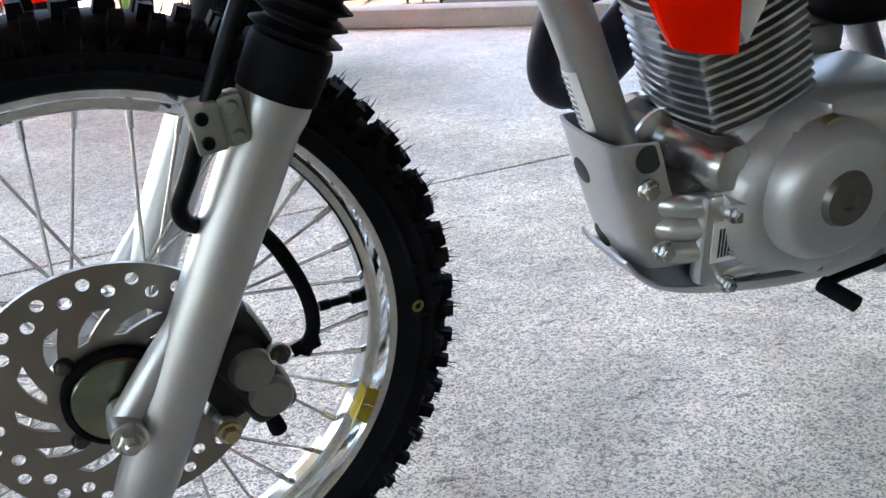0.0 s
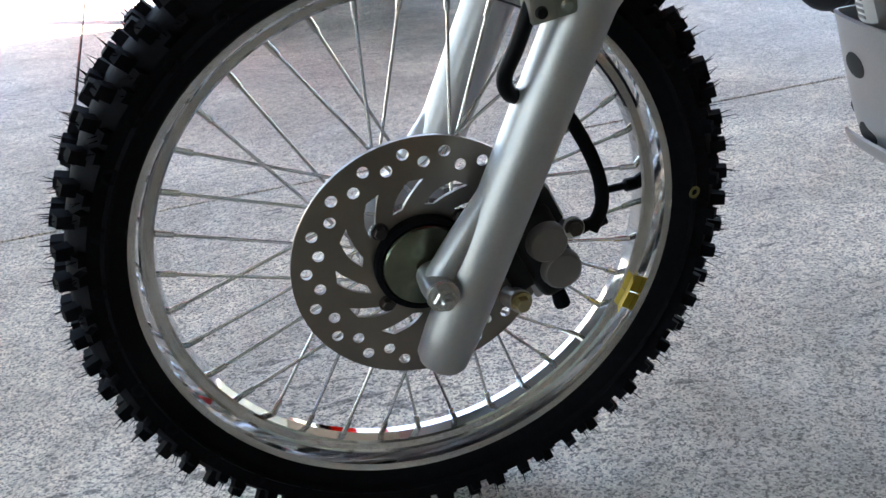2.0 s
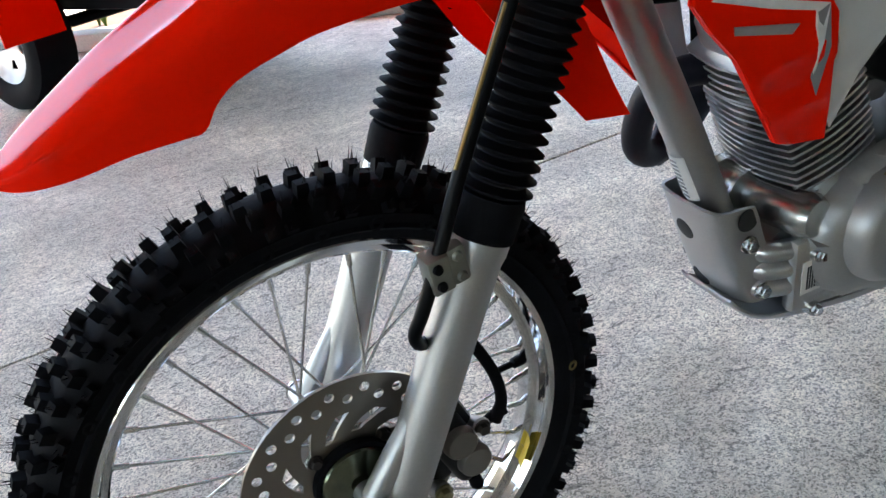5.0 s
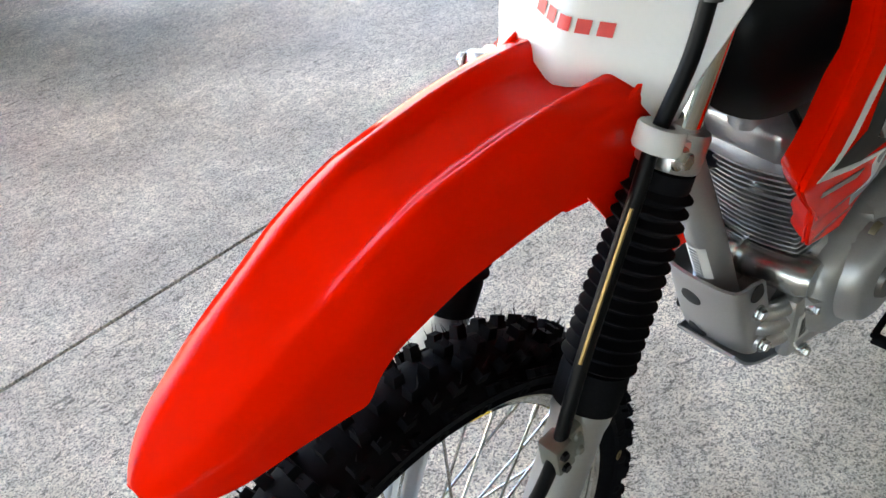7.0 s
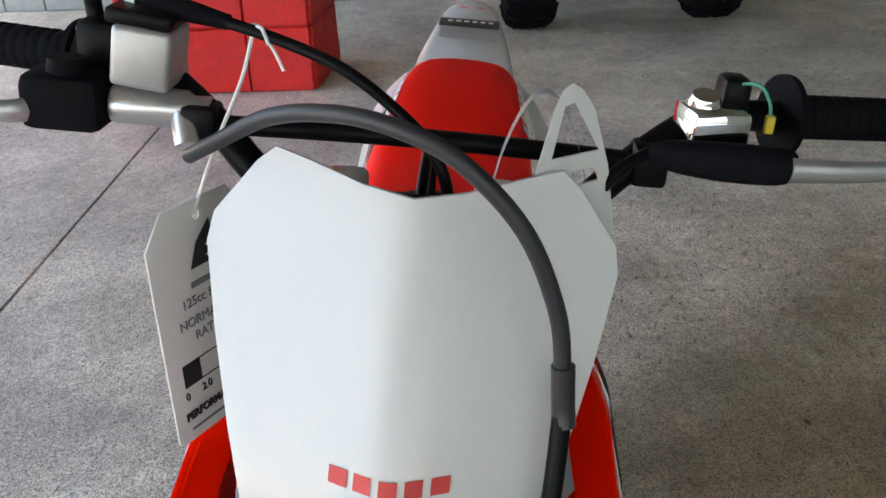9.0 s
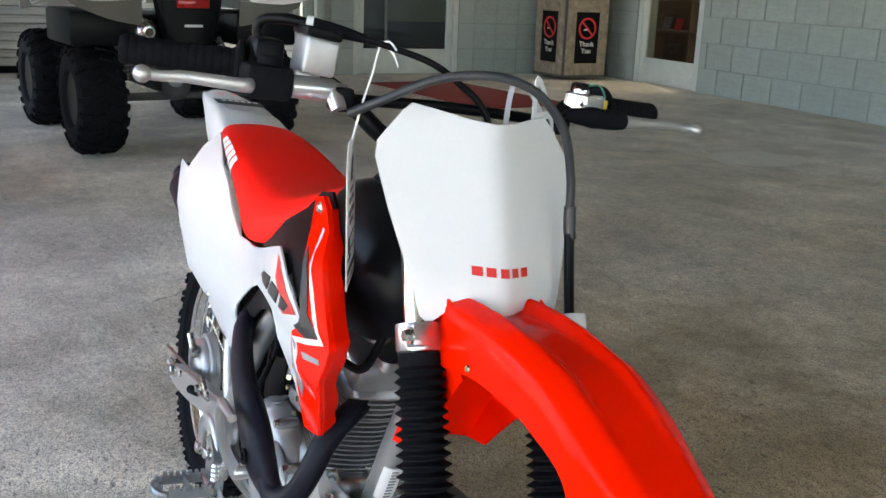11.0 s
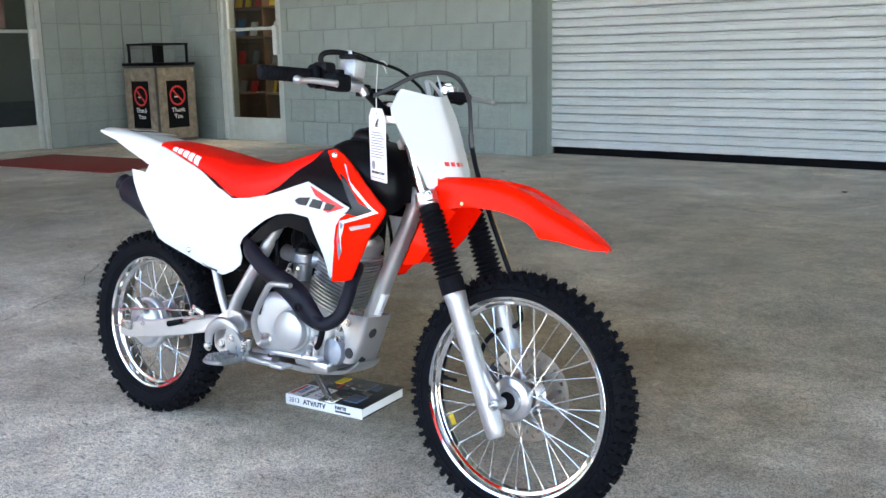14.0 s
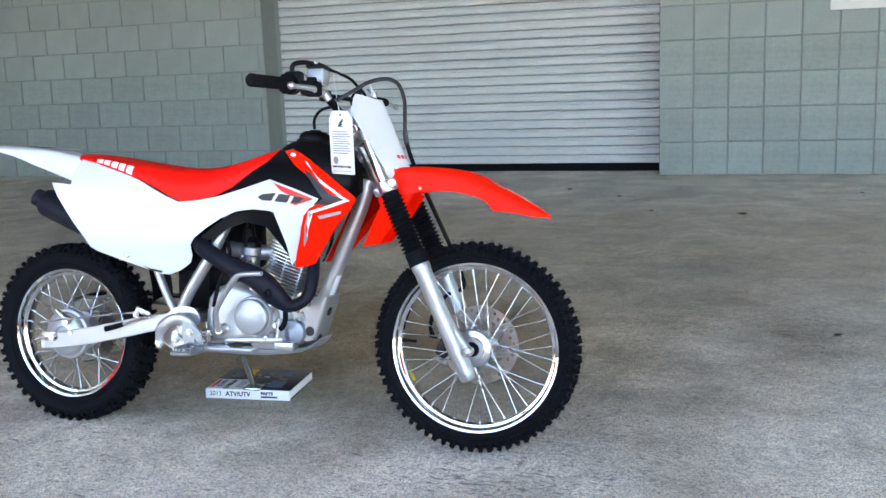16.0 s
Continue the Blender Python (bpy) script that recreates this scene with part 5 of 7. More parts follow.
# swingarm with chain adjusters, torque rod and rear drum
arms = bmesh.new()
for s in (1, -1):
    sec = [[(x, s * (y0 + dy), z + dz) for dy, dz in ((-0.011, -h), (0.011, -h), (0.0125, -h + 0.003), (0.0125, h - 0.003), (0.011, h), (-0.011, h), (-0.0125, h - 0.003), (-0.0125, -h + 0.003), (-0.011, -h))]
           for x, y0, z, h in ((-0.108, 0.094, 0.249, 0.015), (-0.055, 0.094, 0.258, 0.0235), (0.05, 0.094, 0.276, 0.0255), (0.18, 0.094, 0.303, 0.0255), (0.285, 0.092, 0.326, 0.0245), (0.37, 0.09, 0.336, 0.022))]
    arms = join(arms, loft(sec, nu=4, nv=1, caps=True))
arms = join(arms, tube([(0.375, -0.10, 0.336), (0.375, 0.10, 0.336)], 0.02, 16))
arm = part("swingarm", arms, ALLOY, bike, "silver box-section swingarm", angle=14)
for s in (1, -1):
    part("rear_axle_nut", hexagon(0.012, 0.012, axes(AXLE_R + Vector((0, s * 0.107, 0)), (0, s, 0))), ZINC, arm)
    part("chain_adjuster", join(moved(box(-0.028, -0.002, -0.012, 0.014, 0.002, 0.012, 0.001), Matrix.Translation((-0.075, s * 0.108, 0.270))), tube([(-0.10, s * 0.103, 0.264), (-0.145, s * 0.103, 0.256)], 0.0035, 8), hexagon(0.006, 0.006, axes((-0.135, s * 0.103, 0.258), (-1, 0, -0.15)))), ZINC, arm)
part("cable_bracket", lathe([(0, 0), (0.007, 0), (0.007, 0.004), (0, 0.004)], 16, axes((0.0, -0.107, 0.284), (0, -1, 0))), ZINC, arm)
part("rear_brake_rod", join(tube([(-0.096, -0.12, 0.313), (0.08, -0.122, 0.338), (0.285, -0.125, 0.363)], 0.003, 8)), ZINC, bike, "thin zinc-plated brake rod")
part("rod_boot", tube([(0.130, -0.116, 0.303), (0.188, -0.116, 0.319)], [0.0085, 0.007], 12), RUBBER, arm, "black rubber boot")
part("boot_rod", tube([(0.188, -0.116, 0.319), (0.245, -0.118, 0.335), (0.285, -0.12, 0.345)], 0.0035, 8), ZINC, arm)
part("cable_arm", join(moved(box(-0.03, -0.004, -0.008, 0.02, 0.004, 0.008, 0.003), Matrix.Translation((0.27, -0.124, 0.358)) @ Matrix.Rotation(radians(20), 4, "Y")), hexagon(0.007, 0.008, axes((0.245, -0.128, 0.352), (0, -1, 0)))), ZINC, arm)
part("brake_drum", lathe([(0.0, -0.066), (0.022, -0.066), (0.026, -0.070), (0.046, -0.067), (0.050, -0.064), (0.056, -0.064), (0.062, -0.060), (0.066, -0.054), (0.067, -0.048), (0.074, -0.046), (0.076, -0.043), (0.076, -0.028), (0.060, -0.02)], 56, Matrix.Rotation(math.pi, 4, "X")), CASE, rear, "cast alloy drum brake plate")
part("brake_arm", join(tube([(0.02, 0.05, 0.075), (-0.01, 0.075, 0.078)], 0.008, 10), lathe([(0, 0.082), (0.012, 0.082), (0.014, 0.066)], 16, Matrix.Translation((0.02, 0.045, 0)))), ZINC, rear)
teeth = []
for k in range(44):
    a = 2 * math.pi * k / 44
    teeth += [(0.094 * math.cos(a), 0.094 * math.sin(a)), (0.102 * math.cos(a + 0.04), 0.102 * math.sin(a + 0.04)), (0.102 * math.cos(a + 0.08), 0.102 * math.sin(a + 0.08)), (0.094 * math.cos(a + 0.11), 0.094 * math.sin(a + 0.11))]
part("sprocket", sheet(teeth, lambda u, v: Vector((u, v, -0.062)), 0.005, [circle(0.05 * math.cos(k * math.pi / 3), 0.05 * math.sin(k * math.pi / 3), 0.017, 12) for k in range(6)] + [circle(0, 0, 0.022, 20)], 0, (0, 0, 1)), surf("dark_sprocket_steel", (0.13, 0.125, 0.11), 0.4, metal=0.9), rear, "toothed steel sprocket")
chain_loop = [(AXLE_R.x - 0.098 * math.sin(t), 0.062, AXLE_R.z + 0.098 * math.cos(t)) for t in [k * math.pi / 10 for k in range(11)]]
part("chain", join(tube([(0.44, 0.062, 0.352), (0.2, 0.062, 0.362)] + chain_loop + [(0.2, 0.062, 0.245), (0.44, 0.062, 0.305)], 0.0065, 8, n=4)), surf("chain_steel", (0.30, 0.28, 0.24), 0.4, metal=1.0, fine=300, var=0.4), bike, "steel drive chain")
part("chain_guard", loft([[(x, 0.045, z), (x, 0.075, z + 0.004), (x, 0.082, z - 0.012)] for x, z in ((0.30, 0.385), (0.12, 0.392), (-0.02, 0.388), (-0.12, 0.36))], 0.002), BLACK, bike, "black chain guard")

# ---- engine ----
cases = join(moved(box(-0.15, -0.072, -0.085, 0.10, 0.072, 0.075, 0.03, 3), Matrix.Translation((0.60, 0, 0.355))),
             lathe([(0, -0.045), (0.042, -0.045), (0.042, 0.045), (0, 0.045)], 28, axes((0.705, 0, 0.325), (0, 1, 0))), moved(box(-0.06, -0.06, -0.03, 0.06, 0.06, 0.03, 0.012), Matrix.Translation((0.63, 0, 0.285))))
engine = part("engine", cases, CASE, bike, "air-cooled single-cylinder engine with silver cases", angle=40)


right_case = round_loop([(0.452, 0.392), (0.470, 0.424), (0.50, 0.440), (0.545, 0.448), (0.61, 0.432), (0.65, 0.40), (0.673, 0.362), (0.668, 0.325), (0.650, 0.300), (0.60, 0.284), (0.546, 0.277), (0.475, 0.281), (0.45, 0.31), (0.446, 0.35)], 4)


def domed(s, depth, outline):
    cu, cv = sum(q[0] for q in outline) / len(outline), sum(q[1] for q in outline) / len(outline)

    def shape(u, v):
        d = min(math.hypot(u - a, v - b) for a, b in outline)
        return Vector((u, s * (0.072 + depth * min(1, (d / 0.018)) ** 0.5), v))
    return sheet(outline, shape, -s * 0.01, step=0.011)


part("clutch_case", domed(-1, 0.026, right_case), CASE, engine, "silver clutch side case", angle=60)
part("clutch_cover", lathe([(0, 0.0250), (0.0455, 0.0242), (0.0485, 0.0225), (0.0498, 0.0195), (0.0500, 0.010), (0.0485, 0.0085), (0.0485, 0.0065), (0.0530, 0.0060), (0.0560, 0.002), (0.057, -0.002)], 64, axes((0.606, -0.096, 0.358), (0, -1, 0))), CASE, engine, "round silver clutch cover")
left_case = round_loop([(0.45, 0.37), (0.47, 0.42), (0.55, 0.44), (0.63, 0.435), (0.69, 0.40), (0.71, 0.35), (0.69, 0.295), (0.62, 0.268), (0.53, 0.268), (0.47, 0.30)], 4)
part("crank_end_cover", lathe([(0, 0.010), (0.026, 0.010), (0.033, 0.007), (0.0355, 0.002), (0.036, -0.02)], 36, axes((0.708, -0.058, 0.312), (0, -1, 0))), surf("blue_grey_steel", (0.30, 0.33, 0.38), 0.38, metal=0.7), engine, "blue-grey round crank cover")
part("case_rib", join(moved(box(-0.12, -0.012, -0.006, 0.12, 0.012, 0.006, 0.003), Matrix.Translation((0.575, -0.088, 0.288)) @ Matrix.Rotation(radians(-3), 4, "Y")), tube([(0.672, -0.088, 0.285), (0.682, -0.088, 0.352)], 0.0075, 12), tube([(0.650, -0.088, 0.285), (0.655, -0.09, 0.31)], 0.0075, 12), moved(box(-0.03, -0.02, -0.012, 0.03, 0.02, 0.012, 0.005), Matrix.Translation((0.69, -0.07, 0.275)))), CAST, engine, "cast ribs of the lower case")
part("banjo_hose", tube([(0.70, -0.09, 0.375), (0.705, -0.10, 0.355), (0.698, -0.10, 0.335), (0.688, -0.098, 0.325)], 0.0075, 12), RUBBER, engine, "black rubber elbow")
part("generator_case", domed(1, 0.022, left_case), CASE, engine, "silver generator side case", angle=60)
part("generator_cover", lathe([(0, 0.034), (0.050, 0.034), (0.057, 0.030), (0.064, 0.018), (0.067, 0.0)], 56, axes((0.618, 0.085, 0.360), (0, 1, 0))), CASE, engine, "round silver generator cover")
part("generator_plug", lathe([(0, 0.003), (0.008, 0.003), (0.009, 0.006), (0.023, 0.006), (0.026, 0.0)], 36, axes((0.618, 0.119, 0.360), (0, 1, 0))), surf("dark_plug", (0.16, 0.15, 0.14), 0.4, metal=0.8), engine, "dark round inspection plug")
part("timing_plug", lathe([(0, 0.004), (0.006, 0.004), (0.007, 0.007), (0.013, 0.007), (0.015, 0.0)], 28, axes((0.625, 0.094, 0.415), (0, 1, 0))), surf("olive_plug", (0.36, 0.33, 0.22), 0.35, metal=0.9), engine)
part("starter_motor", join(lathe([(0, 0), (0.022, 0), (0.025, 0.006), (0.025, 0.125), (0.020, 0.135), (0, 0.135)], 28, axes((0.722, -0.055, 0.388), (-0.12, 1, 0))), lathe([(0, 0), (0.03, 0), (0.03, 0.012), (0, 0.012)], 28, axes((0.728, -0.045, 0.392), (0, 1, 0))), lathe([(0, 0), (0.0295, 0), (0.0295, 0.004), (0, 0.004)], 28, axes((0.728, 0.0, 0.392), (0, 1, 0)))), ZINC, engine, "silver starter motor")
part("cam_chain_case", join(moved(box(-0.042, 0.0, -0.045, 0.036, 0.020, 0.045, 0.008), Matrix.Translation((0.690, 0.055, 0.318))), tube([(0.66, 0.070, 0.368), (0.715, 0.060, 0.366)], 0.010, 12), tube([(0.655, 0.074, 0.285), (0.715, 0.064, 0.282)], 0.009, 12)), CAST, engine)
for k in range(3):
    part("case_ridge", tube([(0.668, 0.066 + 0.003 * k, 0.345 - 0.019 * k), (0.735, 0.056, 0.350 - 0.022 * k), (0.752, 0.040, 0.350 - 0.022 * k)], 0.0115, 12), CAST, engine, "bright cast ridge")
part("case_label", moved(box(-0.018, 0, -0.02, 0.018, 0.0008, 0.02), Matrix.Translation((0.700, 0.0755, 0.318))), PAPER, engine, "white sticker with fine print")
for k in range(7):
    part("barcode_bar", box(0.688 + 0.0035 * k, 0.0763, 0.303, 0.690 + 0.0035 * k, 0.0768, 0.331), INK, engine)
for x, z, s, y in ((0.655, 0.402, 1, 0.092), (0.698, 0.275, 1, 0.08), (0.70, 0.345, 1, 0.082), (0.50, 0.425, 1, 0.08), (0.485, 0.31, 1, 0.08), (0.60, 0.275, 1, 0.08), (0.49, 0.42, -1, 0.093), (0.60, 0.437, -1, 0.093), (0.658, 0.392, -1, 0.093), (0.670, 0.335, -1, 0.093), (0.64, 0.295, -1, 0.093), (0.52, 0.278, -1, 0.093)):
    part("case_bolt", join(lathe([(0, -0.03), (0.0085, -0.03), (0.0085, 0.0), (0, 0.0)], 14, axes((x, s * y, z), (0, s, 0))), hexagon(0.006, 0.007, axes((x, s * y, z), (0, s, 0)))), ZINC, engine)
# cylinder and head, tilted forward
TILT = Matrix.Translation((0.655, 0, 0.405)) @ Matrix.Rotation(radians(19), 4, "Y")
# barrel coloured black to paint the shade in the fin gaps
part("cylinder_barrel", moved(box(-0.040, -0.042, 0, 0.040, 0.042, 0.155, 0.015, 3), TILT), BLACK_MATT, engine, "cylinder barrel blackened for the shade between the fins")


def fin_plate():
    """A thin cooling fin with bowed sides and rounded corners."""
    loop = round_loop([(-0.055, -0.048), (-0.048, -0.058), (0, -0.064), (0.044, -0.058), (0.053, -0.048), (0.060, 0), (0.053, 0.048), (0.044, 0.058), (0, 0.064), (-0.048, 0.058), (-0.055, 0.048), (-0.058, 0)], 3)
    return sheet(loop, lambda u, v: Vector((u, v, 0)), 0.0030, [], 0, (0, 0, 1))


fin0 = None
for k in range(13):
    grow = 0.005 * k / 10
    if fin0 is None:
        fin0 = part("fin", fin_plate(), CAST, engine, matrix=TILT @ Matrix.Translation((0, 0, 0.012)))
    else:
        share("fin", fin0, engine, TILT @ Matrix.Translation((0.0, 0, 0.012 + 0.0093 * k)) @ Matrix.Diagonal((1 + grow * 6, 1 + grow * 6, 1, 1)))
for px_, py_ in ((0.044, 0.047), (0.044, -0.047), (-0.045, 0.047), (-0.045, -0.047), (0.0, 0.054), (-0.004, -0.054), (0.052, 0.0)):
    part("fin_web", moved(box(px_ - 0.0022, py_ - 0.0022, 0.012, px_ + 0.0022, py_ + 0.0022, 0.124), TILT), CAST, engine)
head = join(moved(box(-0.050, -0.050, 0.132, 0.050, 0.050, 0.165, 0.01), TILT), moved(box(-0.052, -0.05, 0.165, 0.052, 0.05, 0.215, 0.014, 3), TILT), lathe([(0, 0.02), (0.026, 0.02), (0.029, 0.014), (0.029, 0)], 28, TILT @ Matrix.Translation((0.01, 0.05, 0.185)) @ Matrix.Rotation(-math.pi / 2, 4, "X")),
            lathe([(0, 0.014), (0.02, 0.014), (0.023, 0)], 24, TILT @ Matrix.Translation((-0.02, 0, 0.21))), lathe([(0, 0.014), (0.02, 0.014), (0.023, 0)], 24, TILT @ Matrix.Translation((0.032, 0, 0.208))))
part("cylinder_head", head, CAST, engine, "cast cylinder head")
for k in range(5):
    share("fin", fin0, engine, TILT @ Matrix.Translation((0.0, 0, 0.133 + 0.0090 * k)) @ Matrix.Diagonal((1.12, 1.05, 1, 1)))
part("carburettor", join(lathe([(0, 0), (0.022, 0), (0.025, 0.01), (0.025, 0.05), (0.03, 0.055), (0.03, 0.075), (0.02, 0.08), (0, 0.08)], 24, axes((0.56, -0.03, 0.47), (0.1, 0, 1))), tube([(0.62, 0, 0.53), (0.56, -0.02, 0.53), (0.49, -0.02, 0.54)], 0.022, 14), moved(box(-0.03, -0.03, -0.03, 0.03, 0.03, 0.0, 0.008), Matrix.Translation((0.56, -0.03, 0.475)))), surf("dull_carburettor_alloy", (0.34, 0.34, 0.35), 0.42, metal=0.8), engine, "grey alloy carburettor")
carb = bpy.data.objects["carburettor"]
part("carburettor_cap", lathe([(0, 0.028), (0.010, 0.028), (0.014, 0.018), (0.024, 0.012), (0.026, 0.0)], 24, axes((0.568, -0.030, 0.548), (0.1, 0, 1))), BLACK, carb, "black carburettor cap")
part("throttle_end", tube([(0.572, -0.030, 0.575), (0.580, -0.045, 0.62), (0.62, -0.07, 0.66)], 0.0045, 10), BLACK, carb, "black cable entering the cap")
part("choke_lever", join(moved(box(-0.004, -0.003, -0.022, 0.004, 0.003, 0.022, 0.002), Matrix.Translation((0.545, -0.064, 0.505)) @ Matrix.Rotation(0.5, 4, "Y")), hexagon(0.006, 0.006, axes((0.548, -0.062, 0.498), (0, -1, 0)))), ZINC, carb, "zinc-plated choke lever")
for dx, dz in ((-0.022, 0.0), (0.024, 0.0), (-0.018, -0.025), (0.020, -0.025)):
    part("bowl_screw", lathe([(0, 0.004), (0.004, 0.004), (0.005, 0.0)], 12, axes((0.56 + dx, -0.061, 0.470 + dz), (0, -1, 0))), BRASSY, carb)
part("breather_hose", tube([(0.545, -0.05, 0.46), (0.53, -0.075, 0.43), (0.51, -0.09, 0.40), (0.50, -0.085, 0.36)], 0.0045, 8), BLACK, carb, "black breather hose")
part("idle_screw", tube([(0.575, -0.062, 0.505), (0.600, -0.085, 0.512)], 0.0045, 10), BRASSY, carb, "brass idle screw")
part("air_box", moved(box(-0.11, -0.06, -0.1, 0.1, 0.06, 0.1, 0.03, 3), Matrix.Translation((0.34, 0, 0.57))), BLACK, bike, "black air box")
# black blocks added to close see-through gaps and stand in for their shade
part("bay_filler", moved(box(-0.09, -0.034, -0.075, 0.09, 0.034, 0.075, 0.02, 3), Matrix.Translation((0.49, 0.012, 0.555))), BLACK, bike, "black filler added to darken the engine bay gap")
part("rear_bay_filler", moved(box(-0.055, -0.045, -0.09, 0.055, 0.045, 0.10, 0.015), Matrix.Translation((0.375, 0.01, 0.45))), BLACK, bike, "black filler added to darken the gap before the rear wheel")
part("fuel_line", tube([(0.60, -0.06, 0.66), (0.575, -0.08, 0.60), (0.56, -0.06, 0.56)], 0.004, 8), BLACK, engine)
part("vent_hose", tube([(0.50, -0.07, 0.60), (0.53, -0.09, 0.52), (0.50, -0.10, 0.45), (0.48, -0.10, 0.38)], 0.005, 8), BLACK, engine)
part("wiring_hose", tube([(0.90, -0.02, 0.78), (0.875, -0.055, 0.70), (0.84, -0.07, 0.62), (0.77, -0.07, 0.60)], 0.006, 10), BLACK, bike, "black cable down the frame")
part("spark_lead", tube([(0.735, 0.08, 0.50), (0.76, 0.09, 0.56), (0.78, 0.05, 0.64), (0.78, 0.02, 0.70)], 0.0045, 8), BLACK, engine)

# exhaust: matt black header, heat shield and silencer
part("exhaust_header", tube([(0.735, -0.015, 0.532), (0.768, -0.050, 0.527), (0.785, -0.085, 0.500), (0.789, -0.105, 0.460), (0.783, -0.118, 0.425), (0.763, -0.130, 0.403), (0.738, -0.138, 0.398), (0.71, -0.143, 0.42)], 0.0168, 18), BLACK_MATT, bike, "matt black exhaust header")
part("heat_shield", tube([(0.748, -0.134, 0.391), (0.722, -0.140, 0.405), (0.695, -0.146, 0.428), (0.668, -0.148, 0.455), (0.63, -0.148, 0.476), (0.58, -0.145, 0.494), (0.52, -0.136, 0.520), (0.475, -0.124, 0.541), (0.455, -0.115, 0.550), (0.41, -0.085, 0.575)], [0.015, 0.024, 0.031, 0.032, 0.030, 0.027, 0.0245, 0.0245, 0.024, 0.020], 20, flat=0.66), BLACK_MATT, bike, "matt black perforated heat shield")
part("shield_screw", lathe([(0.005, 0.0), (0.011, 0.001), (0.012, 0.003), (0.006, 0.004), (0.005, 0.001)], 18, axes((0.690, -0.1675, 0.433), (0, -1, 0)), closed=True), RUBBER, bike)
part("silencer", join(tube([(0.42, -0.085, 0.585), (0.28, -0.06, 0.60), (0.13, -0.075, 0.59)], 0.026, 16), lathe([(0, 0), (0.033, 0), (0.041, 0.02), (0.043, 0.04), (0.043, 0.20), (0.036, 0.215), (0.026, 0.22), (0.026, 0.245), (0.018, 0.247), (0.018, 0.23), (0, 0.23)], 28, axes((0.12, -0.090, 0.588), (-0.90, -0.08, 0.40)))), BLACK_MATT, bike, "matt black silencer")
part("exhaust_flange", join(lathe([(0, 0), (0.026, 0), (0.028, 0.006), (0, 0.008)], 24, axes((0.735, -0.004, 0.533), (1, -0.5, 0))), hexagon(0.007, 0.01, axes((0.752, -0.035, 0.543), (1, -0.5, 0))), hexagon(0.007, 0.01, axes((0.752, 0.02, 0.523), (1, -0.5, 0)))), ZINC, bike)

# ---- skid bracket and belly plate ----
def skid_section(z, x, hw, back):
    return [(back, -hw - 0.004, z), (x - 0.03, -hw, z), (x - 0.008, -hw + 0.004, z), (x, -hw + 0.02, z), (x + 0.002, 0, z), (x, hw - 0.02, z), (x - 0.008, hw - 0.004, z), (x - 0.03, hw, z), (max(back, x - 0.046), hw + 0.003, z)]


skid = loft([skid_section(*q) for q in ((0.412, 0.812, 0.050, 0.735), (0.400, 0.807, 0.050, 0.722), (0.378, 0.800, 0.050, 0.732), (0.352, 0.791, 0.050, 0.744), (0.322, 0.780, 0.050, 0.738), (0.300, 0.771, 0.050, 0.710), (0.288, 0.765, 0.050, 0.660))], thick=0.0035, nu=4, nv=4)
skid_ob = part("skid_bracket", skid, ALLOY, bike, "silver pressed-steel engine guard bracket")
# the bracket is not pierced; dark discs paint the shade inside its holes
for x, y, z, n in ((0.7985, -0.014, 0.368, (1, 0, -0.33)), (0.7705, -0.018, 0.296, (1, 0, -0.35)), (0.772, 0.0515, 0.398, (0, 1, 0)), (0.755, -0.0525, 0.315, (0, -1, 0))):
    part("hole_disc", lathe([(0, 0.0008), (0.0118, 0.0008), (0.0128, 0.0004), (0.0135, -0.001)], 24, axes((x, y, z), n)), surf("hole_shadow", (0.02, 0.02, 0.02), 0.8) if "hole_shadow" not in bpy.data.materials else bpy.data.materials["hole_shadow"], skid_ob, "dark disc painted as the shade of a round hole")
for x, z, s in ((0.774, 0.372, 1), (0.752, 0.392, -1), (0.72, 0.345, -1), (0.752, 0.308, 1)):
    part("bracket_bolt", hexagon(0.0075, 0.009, axes((x, s * 0.055, z), (0, s, 0))), ZINC, skid_ob)
belly = loft([[(x, -hw, z + up), (x, -hw * 0.86, z + up * 0.2), (x, -hw * 0.4, z), (x, hw * 0.4, z), (x, hw * 0.86, z + up * 0.2), (x, hw, z + up)] for x, z, hw, up in ((0.781, 0.293, 0.040, 0.002), (0.771, 0.279, 0.047, 0.004), (0.750, 0.263, 0.053, 0.008), (0.715, 0.251, 0.058, 0.014), (0.66, 0.243, 0.064, 0.018), (0.60, 0.238, 0.068, 0.02), (0.50, 0.238, 0.068, 0.02), (0.44, 0.248, 0.06, 0.02))], thick=0.003, nu=4, nv=4)
part("skid_plate", belly, ALLOY, bike, "silver belly skid plate")
part("drain_bolt", hexagon(0.012, 0.01, axes((0.62, 0.02, 0.262), (0, 0, -1))), ZINC, engine)
part("gear_lever", join(tube([(0.50, 0.105, 0.30), (0.54, 0.118, 0.292), (0.61, 0.126, 0.288), (0.638, 0.130, 0.288)], 0.0042, 10), tube([(0.640, 0.130, 0.288), (0.632, 0.165, 0.284)], 0.0075, 12)), RUBBER, bike, "black-tipped gear lever")
part("side_stand", join(tube([(0.432, 0.112, 0.255), (0.418, 0.185, 0.165), (0.403, 0.262, 0.074)], 0.0105, 14), moved(box(-0.032, -0.020, -0.004, 0.026, 0.026, 0.004, 0.003), Matrix.Translation((0.402, 0.266, 0.0685)) @ Matrix.Rotation(radians(6.6), 4, "X"))), ZINC, bike, "zinc-plated side stand")


